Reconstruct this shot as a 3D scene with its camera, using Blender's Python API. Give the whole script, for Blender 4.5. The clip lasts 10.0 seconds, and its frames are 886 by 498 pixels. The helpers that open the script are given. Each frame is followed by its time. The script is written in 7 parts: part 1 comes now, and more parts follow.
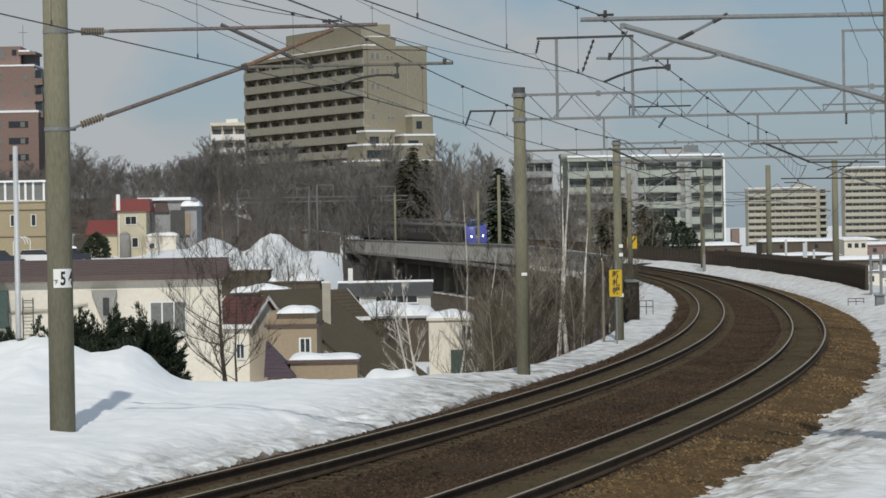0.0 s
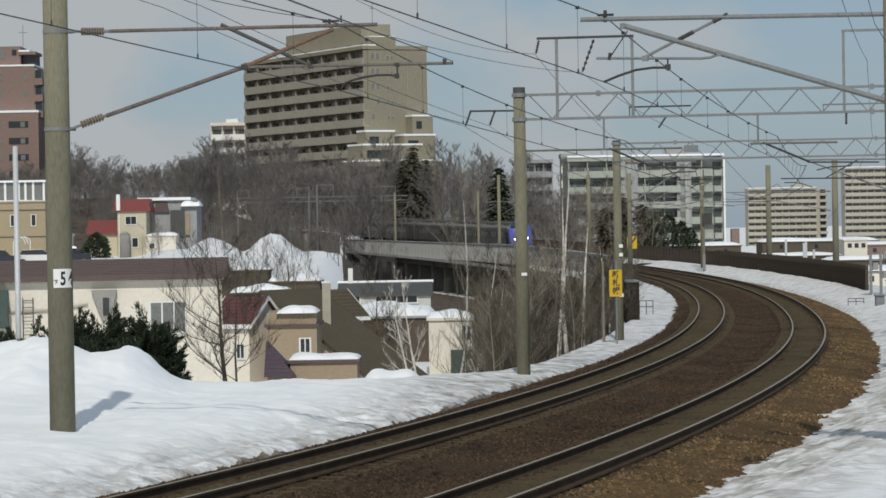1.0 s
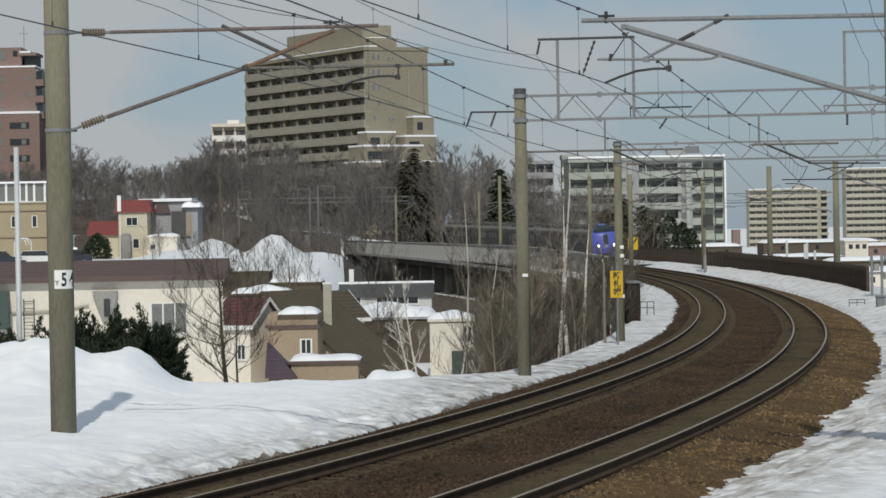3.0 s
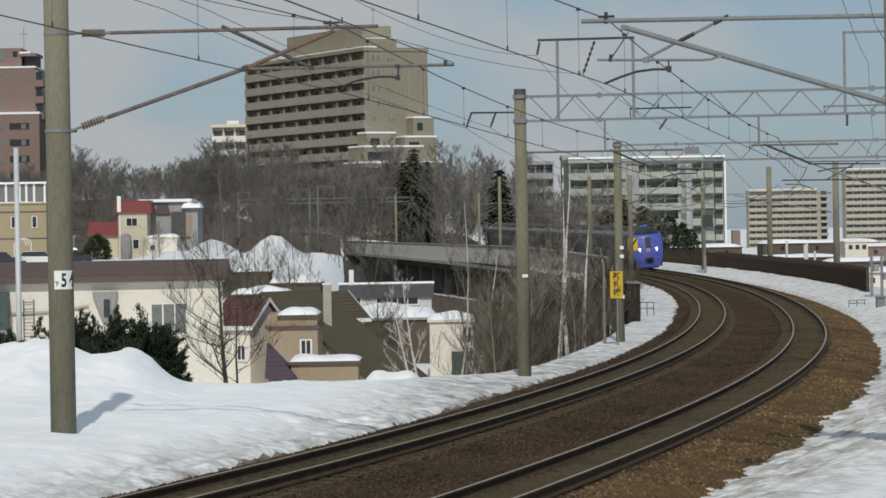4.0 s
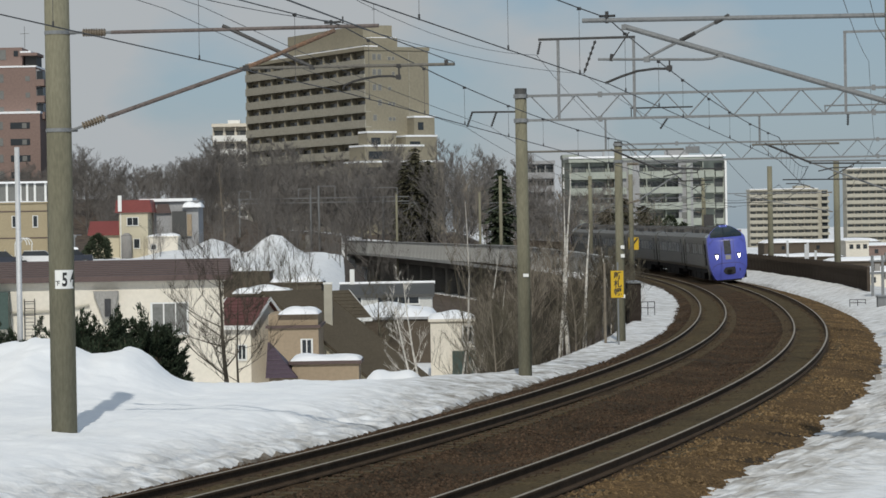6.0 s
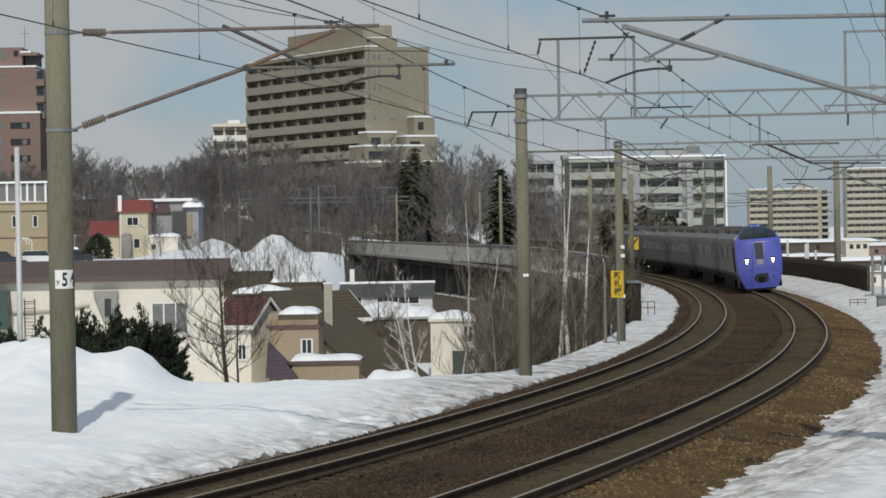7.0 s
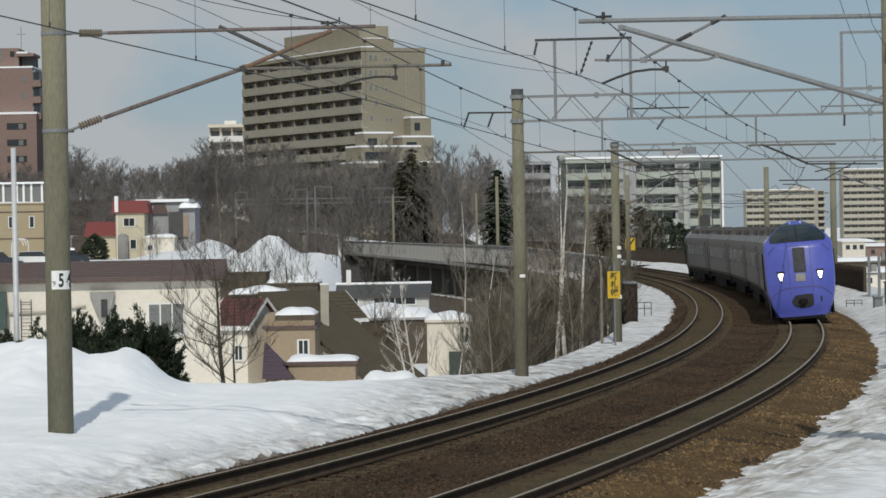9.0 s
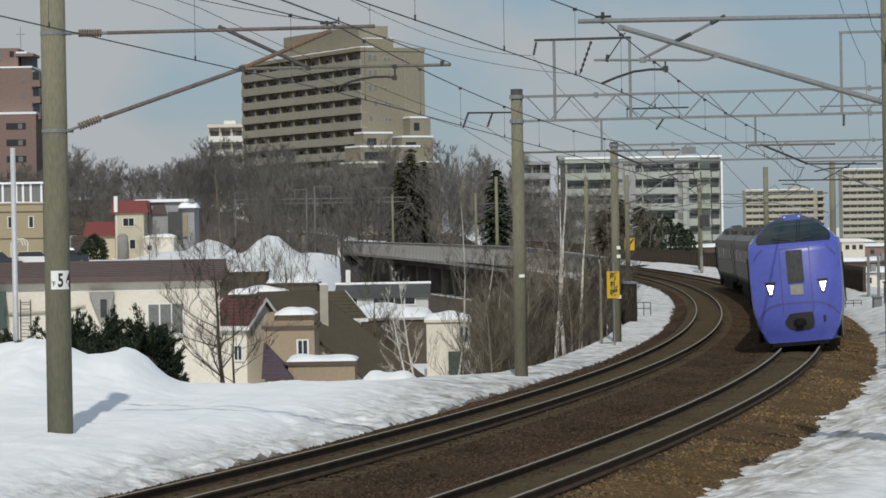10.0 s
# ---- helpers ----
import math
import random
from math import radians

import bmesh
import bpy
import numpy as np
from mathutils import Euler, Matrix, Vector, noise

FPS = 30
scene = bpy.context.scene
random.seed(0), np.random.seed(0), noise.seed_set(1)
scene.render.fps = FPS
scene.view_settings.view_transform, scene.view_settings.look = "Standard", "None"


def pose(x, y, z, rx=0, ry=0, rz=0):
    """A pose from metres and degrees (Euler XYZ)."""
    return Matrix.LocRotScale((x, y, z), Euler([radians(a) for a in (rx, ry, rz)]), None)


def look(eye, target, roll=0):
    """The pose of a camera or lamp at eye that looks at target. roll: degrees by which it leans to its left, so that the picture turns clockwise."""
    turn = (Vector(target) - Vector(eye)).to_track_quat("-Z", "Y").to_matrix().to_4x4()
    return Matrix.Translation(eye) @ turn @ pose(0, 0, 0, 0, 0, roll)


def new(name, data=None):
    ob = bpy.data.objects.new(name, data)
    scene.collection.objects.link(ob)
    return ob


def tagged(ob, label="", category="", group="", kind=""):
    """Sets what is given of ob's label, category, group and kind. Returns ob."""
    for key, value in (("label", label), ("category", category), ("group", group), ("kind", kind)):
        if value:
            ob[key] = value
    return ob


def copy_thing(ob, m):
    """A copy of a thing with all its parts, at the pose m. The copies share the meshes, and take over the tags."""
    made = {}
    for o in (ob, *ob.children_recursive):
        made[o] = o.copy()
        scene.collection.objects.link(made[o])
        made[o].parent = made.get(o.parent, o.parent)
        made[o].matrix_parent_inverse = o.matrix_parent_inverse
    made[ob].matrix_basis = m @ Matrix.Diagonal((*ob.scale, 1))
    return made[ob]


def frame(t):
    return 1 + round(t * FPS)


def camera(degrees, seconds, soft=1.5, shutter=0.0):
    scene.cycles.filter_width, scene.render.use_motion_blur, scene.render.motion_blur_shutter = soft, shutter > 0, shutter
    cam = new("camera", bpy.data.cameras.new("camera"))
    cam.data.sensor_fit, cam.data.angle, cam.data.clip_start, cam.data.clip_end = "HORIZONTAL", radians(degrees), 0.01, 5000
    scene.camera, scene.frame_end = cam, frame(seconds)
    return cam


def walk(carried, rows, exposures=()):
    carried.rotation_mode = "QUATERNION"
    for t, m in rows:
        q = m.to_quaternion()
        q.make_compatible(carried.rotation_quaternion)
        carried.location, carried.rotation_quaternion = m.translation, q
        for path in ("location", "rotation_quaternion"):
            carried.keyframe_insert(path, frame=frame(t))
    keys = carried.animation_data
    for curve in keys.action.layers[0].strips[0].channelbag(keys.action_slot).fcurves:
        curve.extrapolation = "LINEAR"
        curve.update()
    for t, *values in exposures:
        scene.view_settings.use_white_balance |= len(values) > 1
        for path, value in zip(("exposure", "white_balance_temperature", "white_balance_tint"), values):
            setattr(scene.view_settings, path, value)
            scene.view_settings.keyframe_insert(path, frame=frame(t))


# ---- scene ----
LENS, EYE_Z, TILT, LEAN = 17.345, 3.529, 0.4816, -1.0
cam = camera(LENS, 10.0, soft=1.6)


def aim(right, down):
    """The camera's pose, turned by small angles in thousandths of a degree to the left and upwards."""
    return pose(0, 0, EYE_Z, 90 - TILT + down / 1000, 0, right / 1000) @ pose(0, 0, 0, 0, 0, LEAN)


# the tripod's small sway: seconds, turn to the left, turn upwards
SWAY = [(0, 0, 0), (2.2, 0, 0), (2.5, 16, 17), (2.7, 20, 18), (3.8, 12, 33), (4.0, 16, 33), (4.2, 3, 33), (4.5, -17, 33), (4.7, -25, 33),
        (5.0, 16, 33), (5.3, 28, 26), (5.5, 33, 24), (6.8, 30, 20), (7.0, 33, 20), (7.2, 26, 20), (7.5, 0, 20), (8.0, -17, 33), (8.5, -34, 33), (9.0, -36, 33),
        (9.5, -38, 33), (10.0, -48, 33)]
walk(cam, [(t, aim(a, b)) for t, a, b in SWAY])

# ---- light ----
SUN_AZ, SUN_EL = 1.0, 39.0        # degrees: to the right of straight behind the camera; height
to_sun = Vector((math.sin(radians(SUN_AZ)) * math.cos(radians(SUN_EL)), -math.cos(radians(SUN_AZ)) * math.cos(radians(SUN_EL)), math.sin(radians(SUN_EL))))
sun = new("sun", bpy.data.lights.new("sun", "SUN"))
sun.data.energy, sun.data.angle, sun.data.color = 2.5, radians(0.6), (1.0, 0.968, 0.88)
sun.matrix_world = look(to_sun * 100, (0, 0, 0))
scene.view_settings.exposure = -0.1


def make_world():
    world = bpy.data.worlds.new("sky")
    scene.world = world
    world.use_nodes = True
    nt = world.node_tree
    nt.nodes.clear()
    out = nt.nodes.new("ShaderNodeOutputWorld")
    bg = nt.nodes.new("ShaderNodeBackground")
    sky = nt.nodes.new("ShaderNodeTexSky")
    sky.sky_type, sky.sun_disc = "NISHITA", False
    sky.sun_elevation, sky.sun_rotation = radians(SUN_EL), radians(180 - SUN_AZ)
    sky.altitude, sky.air_density, sky.dust_density, sky.ozone_density = 30, 1.0, 0.6, 1.6
    # broken cloud
    co = nt.nodes.new("ShaderNodeTexCoord")
    mp = nt.nodes.new("ShaderNodeMapping")
    mp.inputs["Scale"].default_value = (1.0, 1.0, 2.1)
    mp.inputs["Location"].default_value = (0.35, 0.0, 0.12)
    n1 = nt.nodes.new("ShaderNodeTexNoise")
    n1.inputs["Scale"].default_value, n1.inputs["Detail"].default_value, n1.inputs["Roughness"].default_value = 7.0, 7.0, 0.5
    ramp = nt.nodes.new("ShaderNodeValToRGB")
    ramp.color_ramp.elements[0].position, ramp.color_ramp.elements[1].position = 0.43, 0.57
    mix = nt.nodes.new("ShaderNodeMixRGB")
    mix.inputs["Color2"].default_value = (5.25, 5.6, 5.85, 1)
    nt.links.new(co.outputs["Generated"], mp.inputs["Vector"])
    nt.links.new(mp.outputs["Vector"], n1.inputs["Vector"])
    # the cloud thins out towards the east
    sep = nt.nodes.new("ShaderNodeSeparateXYZ")
    thin = nt.nodes.new("ShaderNodeMath")
    thin.operation = "MULTIPLY_ADD"
    thin.inputs[1].default_value = -0.75
    nt.links.new(co.outputs["Generated"], sep.inputs["Vector"])
    nt.links.new(sep.outputs["X"], thin.inputs[0])
    nt.links.new(n1.outputs["Fac"], thin.inputs[2])
    nt.links.new(thin.outputs["Value"], ramp.inputs["Fac"])
    nt.links.new(ramp.outputs["Color"], mix.inputs["Fac"])
    tint = nt.nodes.new("ShaderNodeMixRGB")
    tint.inputs["Fac"].default_value = 0.7
    tint.inputs["Color2"].default_value = (2.7, 3.9, 5.3, 1)
    nt.links.new(sky.outputs["Color"], tint.inputs["Color1"])
    nt.links.new(tint.outputs["Color"], mix.inputs["Color1"])
    nt.links.new(mix.outputs["Color"], bg.inputs["Color"])
    bg.inputs["Strength"].default_value = 0.085
    nt.links.new(bg.outputs["Background"], out.inputs["Surface"])


make_world()


# ---- materials ----
def mat(name, col, rough=0.8, var=0.25, scale=3.0, fine=40.0, bump=0.3, metal=0.0, second=None, island=False, emit=None, depth=0.02, stretch=None):
    """A surface with stains at one scale and grain at another; second: the colour that the stains tend to."""
    m = bpy.data.materials.new(name)
    m.use_nodes = True
    nt = m.node_tree
    bs = nt.nodes["Principled BSDF"]
    bs.inputs["Roughness"].default_value, bs.inputs["Metallic"].default_value = rough, metal
    bs.inputs["Specular IOR Level"].default_value = 0.08 if rough >= 0.8 else 0.5
    co = nt.nodes.new("ShaderNodeTexCoord")
    src = co.outputs["Object"]
    if stretch:
        mp = nt.nodes.new("ShaderNodeMapping")
        mp.inputs["Scale"].default_value = stretch
        nt.links.new(src, mp.inputs["Vector"])
        src = mp.outputs["Vector"]
    big = nt.nodes.new("ShaderNodeTexNoise")
    big.inputs["Scale"].default_value, big.inputs["Detail"].default_value = scale, 5
    small = nt.nodes.new("ShaderNodeTexNoise")
    small.inputs["Scale"].default_value, small.inputs["Detail"].default_value = fine, 3
    nt.links.new(src, big.inputs["Vector"])
    nt.links.new(src, small.inputs["Vector"])
    ramp = nt.nodes.new("ShaderNodeValToRGB")
    ramp.color_ramp.elements[0].position, ramp.color_ramp.elements[1].position = 0.3, 0.7
    two = second or tuple(c * (1 - var) for c in col)
    ramp.color_ramp.elements[0].color, ramp.color_ramp.elements[1].color = (*two, 1), (*col, 1)
    nt.links.new(big.outputs["Fac"], ramp.inputs["Fac"])
    hsv = nt.nodes.new("ShaderNodeHueSaturation")
    rng = nt.nodes.new("ShaderNodeMapRange")
    rng.inputs["To Min"].default_value, rng.inputs["To Max"].default_value = 1 - var, 1 + var
    rng.inputs["From Min"].default_value, rng.inputs["From Max"].default_value = 0.3, 0.7
    nt.links.new(small.outputs["Fac"], rng.inputs["Value"])
    last = rng.outputs["Result"]
    if island:
        geo = nt.nodes.new("ShaderNodeNewGeometry")
        r2 = nt.nodes.new("ShaderNodeMapRange")
        r2.inputs["To Min"].default_value, r2.inputs["To Max"].default_value = 0.5, 1.5
        nt.links.new(geo.outputs["Random Per Island"], r2.inputs["Value"])
        mul = nt.nodes.new("ShaderNodeMath")
        mul.operation = "MULTIPLY"
        nt.links.new(last, mul.inputs[0])
        nt.links.new(r2.outputs["Result"], mul.inputs[1])
        last = mul.outputs["Value"]
    nt.links.new(last, hsv.inputs["Value"])
    nt.links.new(ramp.outputs["Color"], hsv.inputs["Color"])
    nt.links.new(hsv.outputs["Color"], bs.inputs["Base Color"])
    if bump:
        bp = nt.nodes.new("ShaderNodeBump")
        bp.inputs["Strength"].default_value, bp.inputs["Distance"].default_value = bump, depth
        nt.links.new(small.outputs["Fac"], bp.inputs["Height"])
        nt.links.new(bp.outputs["Normal"], bs.inputs["Normal"])
    if emit:
        bs.inputs["Emission Color"].default_value = (*emit[0], 1)
        bs.inputs["Emission Strength"].default_value = emit[1]
    return m


M = {}
M["snow"] = mat("snow", (0.86, 0.88, 0.91), 0.75, 0.04, 0.6, 5.0, 0.5, second=(0.78, 0.80, 0.83), depth=0.08)
M["snow_dirty"] = mat("trackside_snow", (0.62, 0.62, 0.62), 0.8, 0.09, 0.9, 4.0, 0.9, second=(0.60, 0.59, 0.575), depth=0.12)
M["snow_clean"] = mat("snow_on_roof", (0.88, 0.89, 0.91), 0.75, 0.03, 1.0, 8.0, 0.4, depth=0.05)
M["ballast"] = mat("ballast", (0.072, 0.047, 0.026), 0.95, 0.5, 0.35, 14.0, 1.0, second=(0.042, 0.031, 0.02), depth=0.05)
M["ballast_worn"] = mat("oily_dusty_ballast", (0.10, 0.075, 0.038), 0.95, 0.45, 0.8, 14.0, 1.0, second=(0.066, 0.05, 0.029), depth=0.05)
M["ballast_fresh"] = mat("clean_ballast", (0.15, 0.093, 0.042), 0.95, 0.6, 0.5, 15.0, 1.0, second=(0.08, 0.052, 0.027), depth=0.06)
M["stone_fresh"] = mat("clean_ballast_stone", (0.195, 0.13, 0.066), 0.95, 0.3, 0.5, 30.0, 0.3, second=(0.10, 0.068, 0.038), island=True)
M["blue_dark"] = mat("dark_blue_seam", (0.065, 0.066, 0.24), 0.5, 0.05, 1.0, 10.0, 0.0)
M["stone"] = mat("ballast_stone", (0.088, 0.057, 0.037), 0.95, 0.3, 0.35, 30.0, 0.3, second=(0.048, 0.033, 0.023), island=True)
M["sleeper"] = mat("concrete_sleeper", (0.10, 0.078, 0.048), 0.9, 0.2, 2.0, 30.0, 0.3)
M["rail_side"] = mat("rusty_rail", (0.085, 0.058, 0.038), 0.85, 0.3, 2.0, 30.0, 0.3)
M["rail_top"] = mat("worn_rail_head", (0.31, 0.278, 0.235), 0.8, 0.15, 2.0, 30.0, 0.0)
M["concrete_pole"] = mat("pole_concrete", (0.235, 0.222, 0.16), 0.9, 0.14, 1.2, 30.0, 0.2, second=(0.165, 0.156, 0.112), stretch=(1, 1, 0.25))
M["concrete"] = mat("concrete", (0.34, 0.33, 0.31), 0.9, 0.12, 0.5, 12.0, 0.3, second=(0.22, 0.21, 0.2))
M["galv"] = mat("galvanised_steel", (0.20, 0.208, 0.213), 0.6, 0.15, 2.0, 20.0, 0.1)
M["steel_dark"] = mat("dark_steel", (0.06, 0.058, 0.057), 0.6, 0.2, 2.0, 20.0, 0.1, metal=0.3)
M["rust_arm"] = mat("rusty_tube", (0.165, 0.135, 0.125), 0.75, 0.3, 5.0, 30.0, 0.1, second=(0.10, 0.082, 0.075))
M["insulator"] = mat("glazed_insulator", (0.19, 0.155, 0.115), 0.35, 0.15, 5.0, 30.0, 0.0)
M["galv_pale"] = mat("pale_galvanised_steel", (0.55, 0.56, 0.57), 0.6, 0.08, 2.0, 20.0, 0.1, metal=0.2)
M["grey_dark"] = mat("dark_grey_paint", (0.07, 0.07, 0.068), 0.7, 0.15, 1.0, 15.0, 0.1)
M["wire"] = mat("dark_wire", (0.05, 0.05, 0.052), 0.6, 0.1, 2.0, 20.0, 0.0)
M["fence"] = mat("brown_fence", (0.095, 0.076, 0.06), 0.85, 0.25, 0.8, 15.0, 0.2, second=(0.055, 0.044, 0.036))
# darker than the parapet concrete, for girder and piers
M["viaduct_dark"] = mat("dark_viaduct_concrete", (0.15, 0.145, 0.135), 0.9, 0.2, 0.35, 6.0, 0.2, second=(0.09, 0.087, 0.08))
M["yew"] = mat("yew_needles", (0.046, 0.06, 0.038), 0.9, 0.35, 1.0, 12.0, 0.2, second=(0.02, 0.03, 0.019), island=True)
M["parapet"] = mat("viaduct_concrete", (0.46, 0.465, 0.46), 0.9, 0.15, 0.35, 6.0, 0.2, second=(0.34, 0.34, 0.33), stretch=(1, 1, 0.3))
M["bark"] = mat("bare_bark", (0.145, 0.128, 0.095), 0.95, 0.25, 2.0, 20.0, 0.3, second=(0.09, 0.08, 0.06))
M["bark_dark"] = mat("dark_bark", (0.082, 0.072, 0.056), 0.95, 0.25, 2.0, 20.0, 0.3, second=(0.05, 0.042, 0.034))
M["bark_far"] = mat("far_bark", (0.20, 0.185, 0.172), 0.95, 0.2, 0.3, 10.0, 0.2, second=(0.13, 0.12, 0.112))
M["bark_pale"] = mat("pale_bark", (0.255, 0.225, 0.18), 0.95, 0.2, 1.0, 10.0, 0.2, second=(0.18, 0.15, 0.12))
M["birch"] = mat("birch_bark", (0.72, 0.69, 0.63), 0.85, 0.2, 3.0, 14.0, 0.2, second=(0.42, 0.39, 0.35), stretch=(1, 1, 3))
M["needles"] = mat("conifer_needles", (0.072, 0.088, 0.056), 0.9, 0.35, 1.0, 12.0, 0.2, second=(0.036, 0.045, 0.028), island=True)
M["needles_brown"] = mat("winter_conifer", (0.10, 0.092, 0.06), 0.9, 0.35, 1.0, 12.0, 0.2, second=(0.06, 0.06, 0.04), island=True)
M["asphalt"] = mat("asphalt", (0.07, 0.07, 0.072), 0.9, 0.2, 0.3, 10.0, 0.3)
M["scrub"] = mat("winter_scrub_ground", (0.11, 0.085, 0.065), 0.95, 0.3, 0.6, 8.0, 0.4, second=(0.07, 0.055, 0.045))
M["glass"] = mat("window_glass", (0.03, 0.035, 0.04), 0.08, 0.1, 1.0, 10.0, 0.0)
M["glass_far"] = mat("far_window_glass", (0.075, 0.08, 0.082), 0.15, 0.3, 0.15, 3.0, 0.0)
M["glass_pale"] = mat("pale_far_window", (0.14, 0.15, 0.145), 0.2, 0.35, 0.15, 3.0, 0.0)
M["glass_grey"] = mat("curtained_glass", (0.19, 0.19, 0.18), 0.25, 0.15, 0.6, 8.0, 0.0)
M["yellow"] = mat("yellow_sign_paint", (0.62, 0.40, 0.015), 0.5, 0.06, 3.0, 20.0, 0.0)
M["black"] = mat("black_paint", (0.02, 0.02, 0.021), 0.5, 0.1, 3.0, 20.0, 0.0)
M["white"] = mat("white_paint", (0.78, 0.78, 0.76), 0.55, 0.05, 2.0, 20.0, 0.05)
M["frame_white"] = mat("white_window_frame", (0.7, 0.7, 0.68), 0.5, 0.05, 2.0, 20.0, 0.0)
# train
M["blue"] = mat("blue_train_paint", (0.088, 0.108, 0.45), 0.35, 0.07, 1.2, 10.0, 0.0, second=(0.072, 0.09, 0.38))
M["stainless"] = mat("stainless_train_side", (0.11, 0.106, 0.094), 0.45, 0.1, 0.8, 12.0, 0.05, metal=0.35, stretch=(1, 0.1, 2))
M["train_roof"] = mat("train_roof_grey", (0.10, 0.095, 0.09), 0.8, 0.2, 0.8, 8.0, 0.1)
M["train_under"] = mat("underframe_black", (0.018, 0.017, 0.017), 0.8, 0.3, 1.0, 8.0, 0.1)
M["screen"] = mat("tinted_windscreen", (0.012, 0.02, 0.022), 0.06, 0.1, 1.0, 8.0, 0.0)
M["train_glass"] = mat("train_side_glass", (0.035, 0.035, 0.037), 0.15, 0.1, 1.0, 8.0, 0.0)
# sky reflection put into the colour of some side panes
M["pane_reflect"] = mat("pale_pane_reflection", (0.15, 0.15, 0.147), 0.3, 0.15, 1.0, 8.0, 0.0)
M["glass_door"] = mat("dim_door_glass", (0.06, 0.06, 0.062), 0.12, 0.2, 1.0, 8.0, 0.0)
M["lamp"] = mat("lit_headlamp", (0.9, 0.9, 0.85), 0.2, 0.0, 1.0, 8.0, 0.0, emit=((1.0, 0.96, 0.86), 5.0))
M["lamp_small"] = mat("lit_roof_lamp", (0.3, 0.35, 0.9), 0.2, 0.0, 1.0, 8.0, 0.0, emit=((0.55, 0.65, 1.0), 0.8))


# ---- mesh helpers ----
def mesh_from(name, verts, faces, material, smooth=False):
    me = bpy.data.meshes.new(name)
    me.from_pydata([tuple(v) for v in verts], [], faces)
    me.materials.append(material)
    if smooth:
        me.polygons.foreach_set("use_smooth", [True] * len(me.polygons))
    me.update()
    return me


class Shape:
    """Vertices and faces gathered for one mesh."""

    def __init__(self):
        self.v, self.f = [], []

    def box(self, x0, x1, y0, y1, z0, z1, m=None):
        b = len(self.v)
        pts = [Vector((x, y, z)) for z in (z0, z1) for x, y in ((x0, y0), (x1, y0), (x1, y1), (x0, y1))]
        self.v += [m @ p for p in pts] if m else pts
        self.f += [tuple(b + i for i in q) for q in ((3, 2, 1, 0), (4, 5, 6, 7), (0, 1, 5, 4), (1, 2, 6, 5), (2, 3, 7, 6), (3, 0, 4, 7))]
        return self

    def tube(self, a, b, r0, r1=None, n=8, caps=True):
        a, b = Vector(a), Vector(b)
        r1 = r0 if r1 is None else r1
        w = (b - a).normalized()
        u = w.orthogonal().normalized()
        v = w.cross(u)
        k = len(self.v)
        for p, r in ((a, r0), (b, r1)):
            for i in range(n):
                t = 2 * math.pi * i / n
                self.v.append(p + u * (r * math.cos(t)) + v * (r * math.sin(t)))
        for i in range(n):
            j = (i + 1) % n
            self.f.append((k + i, k + j, k + n + j, k + n + i))
        if caps:
            self.f.append(tuple(k + n - 1 - i for i in range(n)))
            self.f.append(tuple(k + n + i for i in range(n)))
        return self

    def path(self, pts, r, n=6):
        pts = [Vector(p) for p in pts]
        k = len(self.v)
        rs = r if isinstance(r, (list, tuple)) else [r] * len(pts)
        for i, p in enumerate(pts):
            w = (pts[min(i + 1, len(pts) - 1)] - pts[max(i - 1, 0)]).normalized()
            u = w.cross(Vector((0.13, 0.31, 1.0)))
            u = u.normalized() if u.length > 1e-3 else Vector((1, 0, 0))
            v = w.cross(u)
            for j in range(n):
                t = 2 * math.pi * j / n
                self.v.append(p + u * (rs[i] * math.cos(t)) + v * (rs[i] * math.sin(t)))
        for i in range(len(pts) - 1):
            for j in range(n):
                q = (j + 1) % n
                self.f.append((k + i * n + j, k + i * n + q, k + i * n + n + q, k + i * n + n + j))
        self.f.append(tuple(k + n - 1 - j for j in range(n)))
        self.f.append(tuple(k + (len(pts) - 1) * n + j for j in range(n)))
        return self

    def prism(self, poly, y0, y1, m=None):
        """A polygon in x and z, drawn out along y."""
        b, n = len(self.v), len(poly)
        for y in (y0, y1):
            for x, z in poly:
                p = Vector((x, y, z))
                self.v.append(m @ p if m else p)
        self.f.append(tuple(b + i for i in range(n)))
        self.f.append(tuple(b + n + n - 1 - i for i in range(n)))
        for i in range(n):
            j = (i + 1) % n
            self.f.append((b + j, b + i, b + n + i, b + n + j))
        return self

    def sheet(self, rows):
        """A grid of points, row by row."""
        b, n = len(self.v), len(rows[0])
        for r in rows:
            self.v += [Vector(p) for p in r]
        for i in range(len(rows) - 1):
            for j in range(n - 1):
                self.f.append((b + i * n + j, b + i * n + j + 1, b + (i + 1) * n + j + 1, b + (i + 1) * n + j))
        return self

    def mesh(self, name, material, smooth=False):
        return mesh_from(name, self.v, self.f, material, smooth)


def part(name, shape, material, parent, label="", smooth=False, m=None):
    me = shape if isinstance(shape, bpy.types.Mesh) else shape.mesh(name, material, smooth)
    ob = new(name, me)
    ob.parent = parent
    if m is not None:
        ob.matrix_basis = m
    return tagged(ob, label)


def thing(name, label, category, m=None, group="", kind=""):
    ob = new(name)
    ob.empty_display_size = 0.3
    if m is not None:
        ob.matrix_basis = m
    return tagged(ob, label, category, group, kind)


def solid(name, shape, material, label, category, group="", kind="", smooth=False, m=None):
    ob = new(name, shape if isinstance(shape, bpy.types.Mesh) else shape.mesh(name, material, smooth))
    if m is not None:
        ob.matrix_basis = m
    return tagged(ob, label, category, group, kind)


# ---- the line of the railway ----
FALL = 0.01221      # the whole town and the line fall gently towards the east


